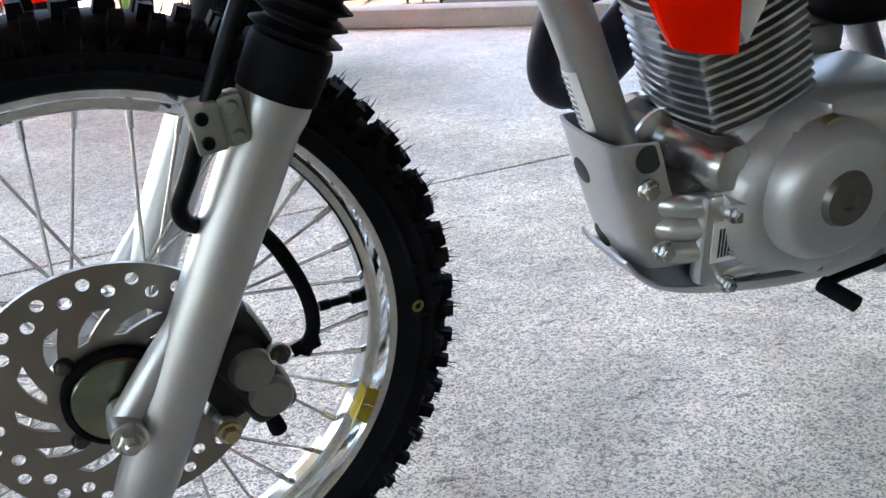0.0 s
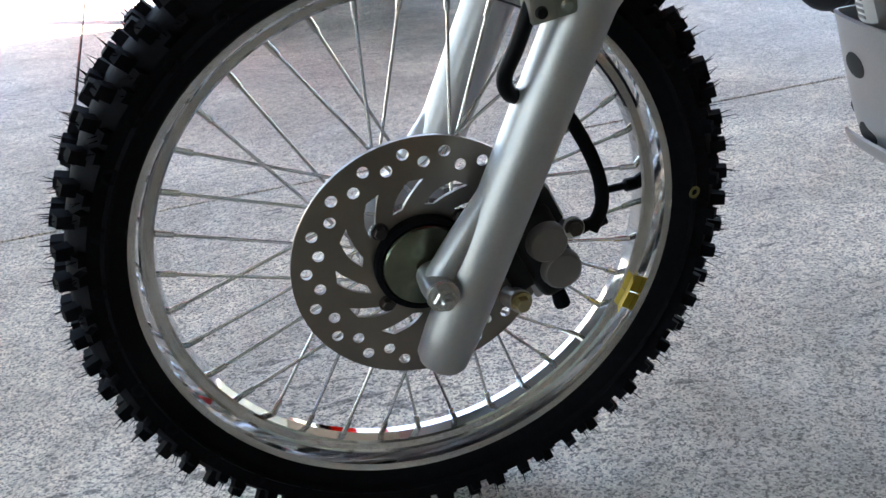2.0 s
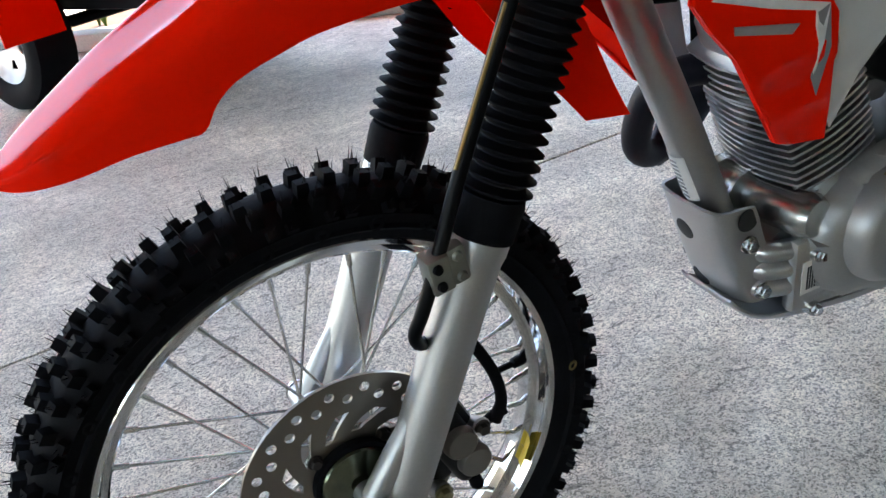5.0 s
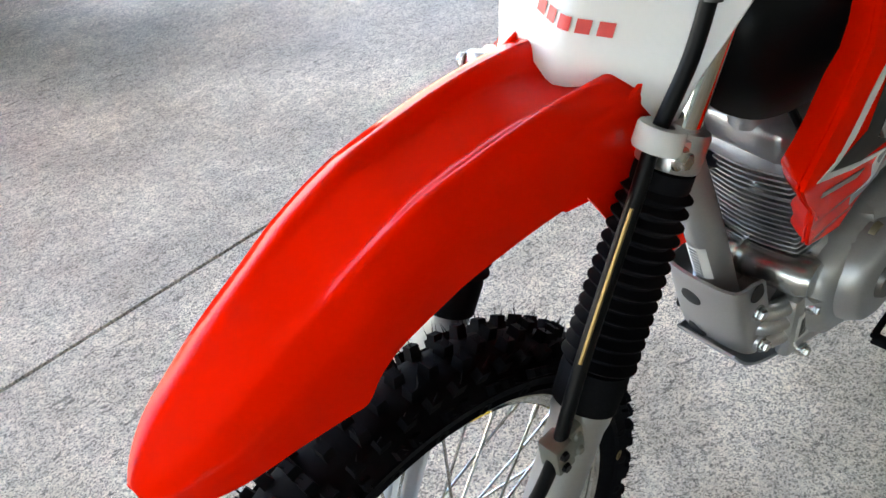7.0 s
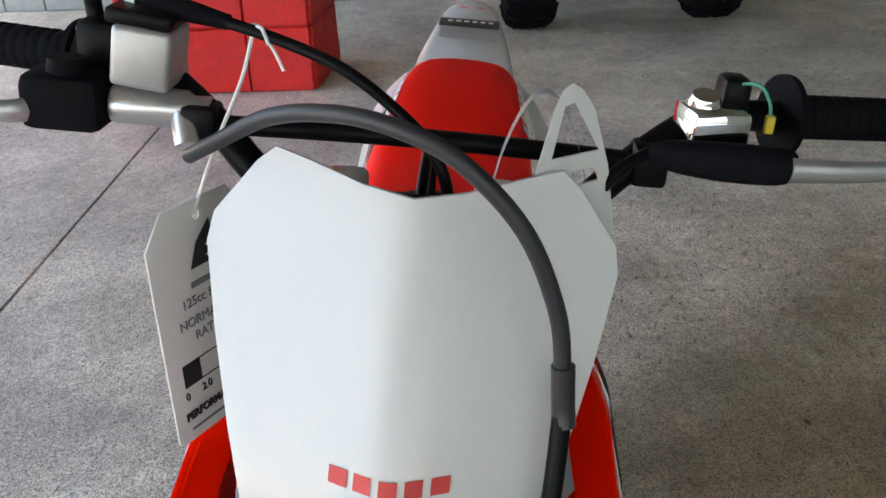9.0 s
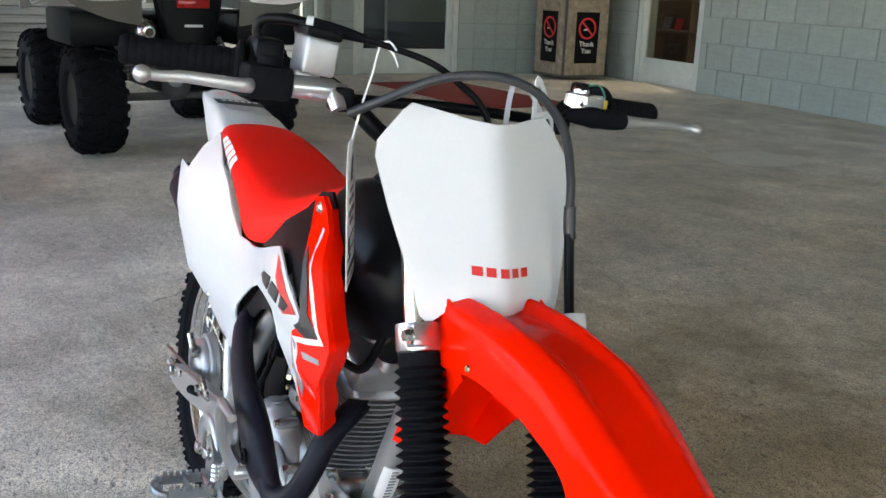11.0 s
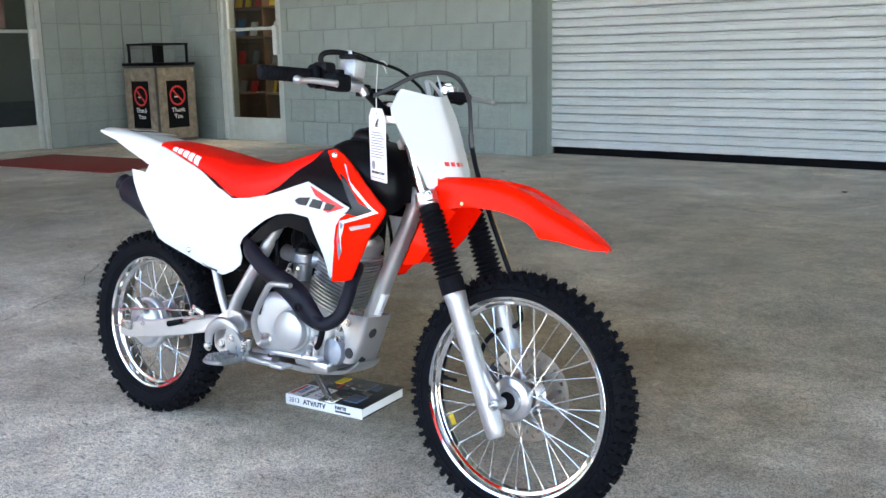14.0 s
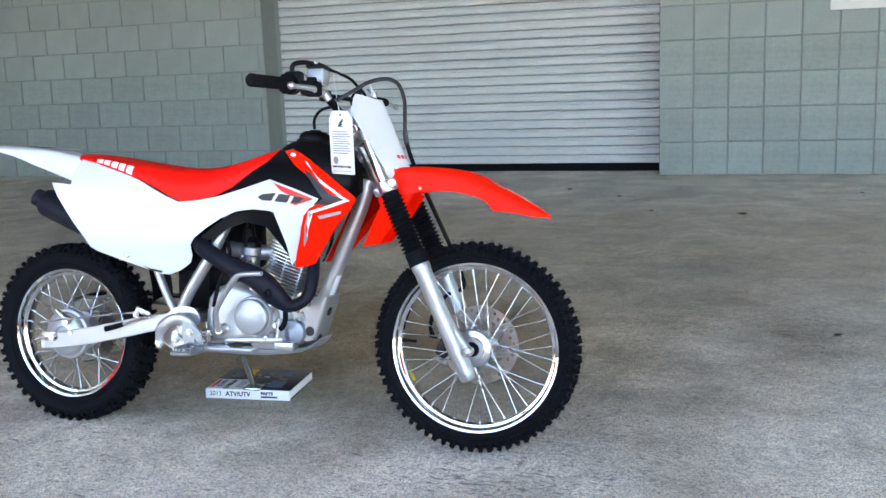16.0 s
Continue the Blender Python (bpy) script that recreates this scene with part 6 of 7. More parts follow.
# ---- bodywork ----
FLANK = ((0.0, ((0.44, 0.092), (0.50, 0.112), (0.56, 0.140), (0.65, 0.149), (0.72, 0.138), (0.76, 0.112), (0.80, 0.080), (0.86, 0.07))),
         (0.40, ((0.44, 0.098), (0.50, 0.114), (0.58, 0.130), (0.64, 0.128), (0.69, 0.116), (0.75, 0.104), (0.80, 0.095), (0.86, 0.09))),
         (0.74, ((0.44, 0.094), (0.50, 0.099), (0.56, 0.120), (0.62, 0.146), (0.69, 0.166), (0.74, 0.151), (0.80, 0.114), (0.86, 0.10))),
         (1.00, ((0.44, 0.094), (0.50, 0.099), (0.56, 0.118), (0.62, 0.142), (0.69, 0.156), (0.74, 0.145), (0.80, 0.112), (0.86, 0.10))))


def eased(t):
    t = max(0, min(1, t))
    return t * t * (3 - 2 * t)


def at_height(rows, v):
    for (a, p), (b, q) in zip(rows, rows[1:]):
        if v <= b or b == rows[-1][0]:
            return p + (q - p) * eased((v - a) / (b - a))


def side_y(u, v):
    """How far the flank stands out at a place along and above it."""
    for (a, p), (b, q) in zip(FLANK, FLANK[1:]):
        if u <= b or b == 1.00:
            t = eased((u - a) / (b - a))
            return at_height(p, v) * (1 - t) + at_height(q, v) * t


white_out = [(-0.028, 0.730), (0.010, 0.727), (0.040, 0.724), (0.035, 0.768), (0.042, 0.797), (0.10, 0.784), (0.18, 0.762), (0.254, 0.737), (0.32, 0.702), (0.384, 0.675), (0.45, 0.680), (0.521, 0.691), (0.60, 0.711), (0.689, 0.737),
             (0.765, 0.713), (0.838, 0.686), (0.818, 0.664), (0.795, 0.645), (0.767, 0.585), (0.742, 0.520), (0.727, 0.503), (0.722, 0.560), (0.712, 0.615), (0.700, 0.652), (0.64, 0.657), (0.583, 0.651), (0.529, 0.631), (0.478, 0.602), (0.440, 0.575),
             (0.426, 0.555), (0.427, 0.525), (0.418, 0.503), (0.385, 0.482), (0.342, 0.467), (0.312, 0.470), (0.286, 0.478), (0.19, 0.507), (0.118, 0.532), (0.100, 0.545), (0.05, 0.618), (-0.005, 0.692)]
shroud_out = [(0.720, 0.812), (0.742, 0.818), (0.768, 0.806), (0.80, 0.785), (0.847, 0.757), (0.90, 0.718), (0.940, 0.690), (0.941, 0.680), (0.92, 0.655), (0.887, 0.622), (0.84, 0.565), (0.797, 0.509), (0.775, 0.502), (0.737, 0.496), (0.752, 0.540), (0.772, 0.590), (0.790, 0.640),
              (0.810, 0.660), (0.864, 0.687), (0.836, 0.714), (0.800, 0.748), (0.755, 0.775)]
black_out = [(0.50, 0.690), (0.56, 0.716), (0.62, 0.757), (0.66, 0.785), (0.695, 0.815), (0.73, 0.822), (0.77, 0.80), (0.86, 0.70), (0.83, 0.672), (0.70, 0.73), (0.60, 0.708)]
lower_black = [(0.44, 0.565), (0.50, 0.61), (0.56, 0.645), (0.66, 0.665), (0.70, 0.64), (0.72, 0.565), (0.732, 0.505), (0.69, 0.57), (0.665, 0.61), (0.60, 0.62), (0.54, 0.60), (0.49, 0.57)]
SMALL_MARK = [(0.836, 0.632), (0.896, 0.646), (0.899, 0.654), (0.831, 0.640)]
for s in (1, -1):
    white = part("side_panel", sheet(white_out, lambda u, v: Vector((u, s * (side_y(u, v) + 0.001), v)), -s * 0.003, [], 0.022), WHITE, bike, "white plastic side panel", angle=30)
    shroud = part("tank_shroud", sheet(shroud_out, lambda u, v: Vector((u, s * (side_y(u, v) + 0.005), v)), -s * 0.0035, [], 0.016), RED, bike, "red plastic tank shroud with graphics", angle=30)
    part("shroud_lining", sheet(shroud_out, lambda u, v: Vector((u, s * (side_y(u, v) - 0.0005), v)), -s * 0.002, [], 0.022), RED, shroud, "red inner face")
    edge = smooth_line([(0.768, 0.806, 0), (0.80, 0.785, 0), (0.847, 0.757, 0), (0.90, 0.718, 0), (0.938, 0.690, 0), (0.939, 0.680, 0), (0.92, 0.655, 0), (0.887, 0.622, 0), (0.84, 0.565, 0), (0.797, 0.511, 0)], 3)
    lip = loft([[(q.x - back, s * (side_y(q.x, q.y) + out), q.y) for back, out in ((0.001, 0.004), (0.003, -0.004), (0.010, -0.016), (0.018, -0.027))] for q in edge], 0.002, nu=1, nv=2)
    part("shroud_lip", lip, RED, shroud, "red inturned front edge", angle=60)
    part("tank_side", sheet(black_out, lambda u, v: Vector((u, s * (side_y(u, v) - 0.010), v)), -s * 0.004, [], 0.022), BLACK, bike, "black plastic tank flank")
    part("inner_panel", sheet(lower_black, lambda u, v: Vector((u, s * (side_y(u, v) - 0.012), v)), -s * 0.004, [], 0.022), BLACK, bike, "black inner panel")

    def on_white(u, v):
        return Vector((u, s * (side_y(u, v) + 0.0022), v))

    def on_shroud(u, v):
        return Vector((u, s * (side_y(u, v) + 0.0062), v))

    part("graphic", sheet([(0.700, 0.729), (0.730, 0.706), (0.757, 0.695), (0.772, 0.691), (0.756, 0.674), (0.772, 0.669), (0.826, 0.685), (0.778, 0.703)], on_white, -s * 0.0006, [], 0.012), RED_INK, white, "red arrow graphic")
    for shape_ in ([(0.658, 0.69), (0.674, 0.698), (0.716, 0.701), (0.702, 0.68), (0.672, 0.681)], [(0.711, 0.679), (0.726, 0.699), (0.76, 0.695), (0.748, 0.675)], [(0.758, 0.674), (0.77, 0.693), (0.8, 0.688), (0.782, 0.675)]):
        part("model_mark", sheet(shape_, lambda u, v: Vector((u, s * (side_y(u, v) + 0.0028), v)), -s * 0.0006, [], 0.007), INK, white, "black slanted mark")
    part("graphic", sheet([(0.786, 0.764), (0.812, 0.752), (0.868, 0.700), (0.912, 0.684), (0.862, 0.668), (0.826, 0.672), (0.852, 0.686), (0.830, 0.712)], on_shroud, -s * 0.0006, [], 0.012), INK, shroud, "black arrow graphic")
    part("graphic", sheet([(0.782, 0.785), (0.788, 0.784), (0.845, 0.733), (0.908, 0.691), (0.927, 0.681), (0.866, 0.661), (0.818, 0.648), (0.792, 0.585), (0.786, 0.575), (0.806, 0.652), (0.863, 0.668), (0.908, 0.682), (0.842, 0.727)], on_shroud, -s * 0.0008, [], 0.012), WHITE_INK, shroud, "white outline graphic")
    part("graphic", sheet(SMALL_MARK, on_shroud, -s * 0.0009, [], 0.01), SILVER_INK, shroud, "small silver slanted mark")
    part("graphic", sheet([(0.806, 0.652), (0.816, 0.646), (0.790, 0.578), (0.776, 0.556), (0.790, 0.61)], on_shroud, -s * 0.0006, [], 0), GREY_INK, shroud, "grey dotted graphic")
    part("shroud_bolt", join(lathe([(0, 0.003), (0.005, 0.003), (0.0085, 0.0)], 18, axes(Vector(on_shroud(0.745, 0.803)), (0, s, 0)))), ZINC, shroud)
    part("panel_bolt", join(lathe([(0, 0.003), (0.005, 0.003), (0.0085, 0.0)], 18, axes(Vector(on_white(0.215, 0.522)), (0, s, 0)))), ZINC, white)
    # slot is not cut; black ink on the panel paints its shade
    part("panel_slot", sheet([(0.262, 0.493), (0.285, 0.484), (0.325, 0.478), (0.318, 0.472), (0.285, 0.478)], on_white, -s * 0.0006, [], 0), INK, white, "black shape painted as a shaded slot")

# seat
seat_secs = []
for x, zt, zb, hw in ((-0.005, 0.806, 0.797, 0.050), (0.02, 0.812, 0.790, 0.072), (0.10, 0.805, 0.778, 0.088), (0.20, 0.790, 0.752, 0.098), (0.30, 0.775, 0.716, 0.106), (0.38, 0.767, 0.680, 0.112), (0.46, 0.768, 0.684, 0.112), (0.53, 0.779, 0.704, 0.104), (0.60, 0.800, 0.742, 0.092), (0.66, 0.818, 0.785, 0.080), (0.70, 0.826, 0.812, 0.070)):
    seat_secs.append([(x, -hw, zb), (x, -hw * 0.99, zb + (zt - zb) * 0.45), (x, -hw * 0.80, zb + (zt - zb) * 0.88), (x, -hw * 0.4, zt + 0.002), (x, 0, zt + 0.003), (x, hw * 0.4, zt + 0.002), (x, hw * 0.80, zb + (zt - zb) * 0.88), (x, hw * 0.99, zb + (zt - zb) * 0.45), (x, hw, zb)])
seat = part("seat", loft(seat_secs, nu=4, nv=4, caps=True), RED_SEAT, bike, "long red vinyl seat", angle=50)
from mathutils.bvhtree import BVHTree
seat_skin = BVHTree.FromPolygons([v.co for v in seat.data.vertices], [p.vertices for p in seat.data.polygons])
for s in (1, -1):
    marks = []
    for k, wd in enumerate((0.0225, 0.0205, 0.0220, 0.0205, 0.0220)):
        u0 = 0.094 + 0.0270 * k
        marks.append([(u0, 0.0), (u0 + wd, 0.0), (u0 + wd, 1), (u0, 1)])

    def on_seat(u, v):
        z = 0.795 - 0.215 * (u - 0.066) - 0.25 * max(0, u - 0.12) ** 1.4 + 0.017 * v
        spot, way, _, _ = seat_skin.find_nearest(Vector((u, s * (0.098 - 0.012 * v), z)))
        return spot + (way if way.y * s > 0 else -way) * 0.0018
    letters_bar(on_seat, marks, "emblem", WHITE_INK, seat, "white maker's mark as plain bars")

# tail fender
tail_secs = []
for x, zt, zb, hw in ((-0.336, 0.838, 0.833, 0.028), (-0.320, 0.843, 0.829, 0.040), (-0.22, 0.840, 0.806, 0.056), (-0.15, 0.834, 0.783, 0.066), (-0.08, 0.826, 0.762, 0.075), (-0.02, 0.815, 0.742, 0.082), (0.05, 0.802, 0.722, 0.088), (0.12, 0.785, 0.72, 0.09)):
    tail_secs.append([(x, -hw, zb), (x, -hw * 0.97, zb + (zt - zb) * 0.5), (x, -hw * 0.82, zt - 0.006), (x, -hw * 0.5, zt), (x, 0, zt + 0.003), (x, hw * 0.5, zt), (x, hw * 0.82, zt - 0.006), (x, hw * 0.97, zb + (zt - zb) * 0.5), (x, hw, zb)])
tail = part("rear_fender", loft(tail_secs, thick=0.003, nu=4, nv=4), WHITE, bike, "white plastic rear fender")


def on_tail(u, v):
    return Vector((u, v, 0.8425 - 0.10 * max(0, u + 0.22) ** 1.1 - 1.3 * max(0, abs(v) - 0.02) ** 2))


part("tail_sticker", sheet([(-0.175, -0.05), (-0.128, -0.05), (-0.128, 0.05), (-0.175, 0.05)], lambda u, v: on_tail(u, v) + Vector((0, 0, 0.0015)), -0.0006, [], 0.012, (0, 0, 1)), INK, tail, "black warning sticker")
part("tail_label", sheet([(-0.118, -0.045), (-0.06, -0.045), (-0.06, 0.045), (-0.118, 0.045)], lambda u, v: on_tail(u, v) + Vector((0, 0, 0.0015)), -0.0006, [], 0.012, (0, 0, 1)), SILVER_INK, tail, "silver label")
for k in range(6):
    y = -0.036 + 0.0135 * k
    part("sticker_bar", moved(box(-0.006, 0, 0, 0.006, 0.008, 0.0006), Matrix.Translation(on_tail(-0.152, y) + Vector((0, 0, 0.0024)))), WHITE_INK, tail)
part("tail_emblem", sheet([(-0.262, -0.022), (-0.252, -0.022), (-0.252, 0.022), (-0.262, 0.022)], lambda u, v: on_tail(u, v) + Vector((0, 0, 0.0018)), -0.0006, [], 0.012, (0, 0, 1)), RED_INK, tail, "red maker's mark as a plain bar")
part("mud_guard", loft([[(x, -0.05, z), (x + 0.005, 0, z + 0.012), (x, 0.05, z)] for x, z in ((0.10, 0.70), (0.16, 0.60), (0.22, 0.52), (0.245, 0.44), (0.25, 0.38))], 0.003), BLACK, bike, "black inner mudguard")

# tank
tank_secs = []
for x, zt, zb, hw in ((0.655, 0.800, 0.70, 0.06), (0.68, 0.832, 0.68, 0.088), (0.73, 0.845, 0.66, 0.108), (0.79, 0.842, 0.655, 0.112), (0.85, 0.825, 0.66, 0.098), (0.89, 0.795, 0.68, 0.075), (0.905, 0.76, 0.70, 0.05)):
    tank_secs.append([(x, -hw * 0.7, zb), (x, -hw, zb + (zt - zb) * 0.3), (x, -hw * 0.96, zb + (zt - zb) * 0.7), (x, -hw * 0.62, zt - 0.008), (x, 0, zt), (x, hw * 0.62, zt - 0.008), (x, hw * 0.96, zb + (zt - zb) * 0.7), (x, hw, zb + (zt - zb) * 0.3), (x, hw * 0.7, zb)])
tank = part("fuel_tank", loft(tank_secs, nu=4, nv=4, caps=True), surf("black_tank_plastic", (0.004, 0.004, 0.005), 0.34, fine=300, bump=0.05, spec=0.10), bike, "black plastic fuel tank", angle=50)
part("tank_cap", lathe([(0, 0.036), (0.014, 0.036), (0.017, 0.033), (0.027, 0.032), (0.033, 0.029), (0.040, 0.024), (0.044, 0.016), (0.044, 0.009), (0.050, 0.007), (0.051, 0.0)], 16, axes((0.752, 0.0, 0.838), (0.08, 0, 1))), BLACK, tank, "black screw fuel cap")
part("cap_vent_hose", tube([(0.752, 0, 0.876), (0.752, 0.0, 0.905), (0.775, 0.0, 0.93), (0.82, 0.0, 0.935), (0.875, 0.0, 0.915), (0.893, 0.0, 0.87)], 0.0042, 10), BLACK, tank, "black cap vent hose")

def words(body, size, m, material, parent, name="lettering", bold=0.0, middle=False):
    """Raised print in the built-in letters."""
    c = bpy.data.curves.new(name, "FONT")
    c.body, c.size, c.extrude, c.offset = body, size, 0.0004, bold
    if middle:
        c.align_x = "CENTER"
    c.materials.append(material)
    o = new(name, c)
    o.parent, o.matrix_basis = parent, m
    return o


# hang tag on the throttle cable
tag = thing("hang_tag", BIKE, "white card hang tag with black print on a string", "tag")
TAG = Matrix.Translation((0.895, -0.146, 0.904)) @ Matrix.Rotation(radians(6.6), 4, "X") @ Matrix.Rotation(radians(-26), 4, "Z") @ Matrix.Translation((0, 0, -0.072))
card = [(-0.047, -0.080), (-0.044, -0.083), (0.044, -0.083), (0.047, -0.080), (0.047, 0.062), (0.030, 0.083), (-0.030, 0.083), (-0.047, 0.062)]
part("card", sheet(card, lambda u, v: TAG @ Vector((u, -0.0006, v)), 0.0012, [circle(0, 0.072, 0.0035, 10)], 0), PAPER, tag)
part("string", tube([(0.862, -0.113, 1.024), (0.868, -0.120, 0.990), (0.880, -0.134, 0.95), tuple(TAG @ Vector((0, -0.001, 0.073)))], 0.0014, 6), PAPER, tag, "white string")
part("knot", join(moved(bmesh_ball(0.0048), Matrix.Translation((0.862, -0.113, 1.020))), tube([(0.862, -0.113, 1.022), (0.870, -0.100, 1.012), (0.872, -0.092, 0.998)], 0.0012, 6), tube([(0.862, -0.113, 1.022), (0.872, -0.106, 1.024), (0.880, -0.100, 1.016)], 0.0012, 6)), PAPER, tag)


def tag_mark(u0, v0, u1, v1, m=INK, face=-1):
    part("print_bar", moved(box(u0, face * 0.0008, v0, u1, face * 0.0015, v1), TAG), m, tag)


part("wing_mark", sheet([(-0.012, 0.041), (0.012, 0.041), (0.002, 0.045), (0.010, 0.048), (0.003, 0.050), (0.011, 0.056), (0.010, 0.063), (-0.002, 0.054)], lambda u, v: TAG @ Vector((u, -0.0015, v)), 0.0005, [], 0), INK, tag, "black wing-shaped mark")
for k in range(10):
    tag_mark(-0.036, 0.027 - 0.0062 * k, 0.030 + 0.006 * ((k * 7) % 3 - 1), 0.0292 - 0.0062 * k, GREY_INK)
part("round_picture", lathe([(0, 0.0004), (0.010, 0.0004), (0.010, 0)], 20, TAG @ axes((-0.026, -0.0010, -0.047), (0, -1, 0))), GREY_INK, tag, "small round picture")
words("PERFORMANCE FIRST", 0.0078, TAG @ pose(-0.002, -0.0010, -0.066, 90), INK, tag, bold=0.0002, middle=True)
tag_mark(-0.036, -0.076, 0.034, -0.0745, GREY_INK)
part("wing_mark", sheet([(-0.012, 0.037), (0.012, 0.037), (0.002, 0.042), (0.010, 0.046), (0.003, 0.049), (0.012, 0.056), (0.010, 0.066), (-0.004, 0.054)], lambda u, v: TAG @ Vector((-u, 0.0010, v)), 0.0005, [], 0), INK, tag, "black wing-shaped mark")
for body, v in (("125cc FOUR", 0.012), ("NORMALIZED", -0.002), ("RATING", -0.013)):
    words(body, 0.0095, TAG @ pose(0, 0.0010, v, 90, 0, 180), GREY_INK, tag, middle=True)
tag_mark(-0.014, 0.024, 0.014, 0.028, GREY_INK, 1)
tag_mark(0.018, -0.042, 0.034, -0.026, INK, 1)
tag_mark(-0.034, -0.0265, 0.034, -0.026, INK, 1)
tag_mark(-0.034, -0.0425, 0.034, -0.042, INK, 1)
words("0", 0.008, TAG @ pose(0.035, 0.0010, -0.052, 90, 0, 180), INK, tag)
words("2.0", 0.008, TAG @ pose(0.019, 0.0010, -0.052, 90, 0, 180), INK, tag)
words("PERFORMANCE FIRST", 0.0078, TAG @ pose(0.0, 0.0010, -0.067, 90, 0, 180), INK, tag, bold=0.0003, middle=True)
tag_mark(-0.034, -0.0755, 0.034, -0.074, GREY_INK, 1)

# thick catalogue under the stand
book = thing("catalogue", pose(0.361, 0.313, 0, rz=6), "thick parts catalogue lying under the side stand", "catalogue")
part("pages", box(-0.137, -0.106, 0.003, 0.147, 0.107, 0.030, 0.001), PAPER, book, "white page block")
part("cover", join(box(-0.140, -0.109, 0.030, 0.150, 0.109, 0.0325, 0.0008), box(-0.140, -0.109, 0.0, 0.150, 0.109, 0.003, 0.0008)), COVER_BLACK, book, "dark printed cover")
part("spine", box(-0.140, -0.1105, 0.0, 0.150, -0.1060, 0.0325, 0.001), PAPER, book, "white printed spine")
words("2013", 0.021, pose(-0.126, -0.111, 0.010, 90), INK, book)
words("ATV/UTV", 0.021, pose(-0.070, -0.111, 0.010, 90), INK, book, bold=0.0007)
words("PARTS", 0.0145, pose(0.052, -0.111, 0.0165, 90), INK, book, bold=0.0008)
part("print_bar", box(0.052, -0.1115, 0.007, 0.108, -0.1105, 0.0125), INK, book)
part("title_panel", box(-0.137, -0.106, 0.0325, -0.012, -0.012, 0.0330), PAPER, book, "white title panel")
words("2013", 0.034, pose(-0.046, -0.022, 0.0332, rz=-90), GREY_INK, book)
words("ATV&UTV", 0.021, pose(-0.080, -0.018, 0.0332, rz=-90), INK, book, bold=0.0008)
words("PARTS", 0.022, pose(-0.112, -0.022, 0.0332, rz=-90), BLUE_INK, book, bold=0.0010)
part("print_bar", box(-0.130, -0.100, 0.033, -0.118, -0.022, 0.0333), RED_INK, book)
COVER_GREY = surf("printed_grey", (0.10, 0.105, 0.115), 0.35, scale=30, fine=200, var=0.7, bump=0)
COVER_DARK = surf("printed_dark", (0.028, 0.026, 0.026), 0.35, scale=30, fine=200, var=0.8, bump=0)
COVER_BLUE = surf("printed_blue", (0.05, 0.09, 0.16), 0.35, scale=30, fine=200, var=0.6, bump=0)
COVER_EARTH = surf("printed_earth", (0.16, 0.10, 0.06), 0.35, scale=30, fine=200, var=0.6, bump=0)
r9 = random.Random(12)
for k in range(60):
    u, v = r9.uniform(-0.132, 0.122), r9.uniform(-0.100, 0.095)
    if u < 0.01 and v < 0.0:
        continue
    m = r9.choice((COVER_GREY, COVER_GREY, COVER_DARK, COVER_DARK, COVER_DARK, COVER_BLUE, COVER_EARTH, SILVER_INK))
    w, h = r9.uniform(0.010, 0.040), r9.uniform(0.005, 0.022)
    part("cover_picture", moved(box(-w / 2, -h / 2, 0.0326, w / 2, h / 2, 0.0329 + 0.00004 * k), Matrix.Translation((u * 0.86, v * 0.86, 0)) @ Matrix.Rotation(r9.uniform(-0.6, 0.6), 4, "Z")), m, book)
for u0, v0, u1, v1, m in ((-0.064, 0.038, -0.036, 0.092, YELLOW_INK), (-0.104, 0.006, -0.070, 0.084, COVER_GREY), (-0.030, 0.004, -0.022, 0.036, RED_INK), (0.004, -0.070, 0.012, -0.048, COVER_EARTH), (0.030, 0.020, 0.070, 0.090, COVER_GREY), (0.060, -0.080, 0.110, -0.020, COVER_BLUE)):
    part("cover_picture", box(u0, v0, 0.0326, u1, v1, 0.0358), m, book)


# ---- parked quad bike, seen from behind ----
atv = thing("quad_bike", pose(-4.40, 0.675, 0, rz=8), "parked white utility quad bike with black racks and knobbly tyres", "quad bike")
DARK_BEIGE = surf("dark_beige", (0.10, 0.095, 0.08), 0.7)


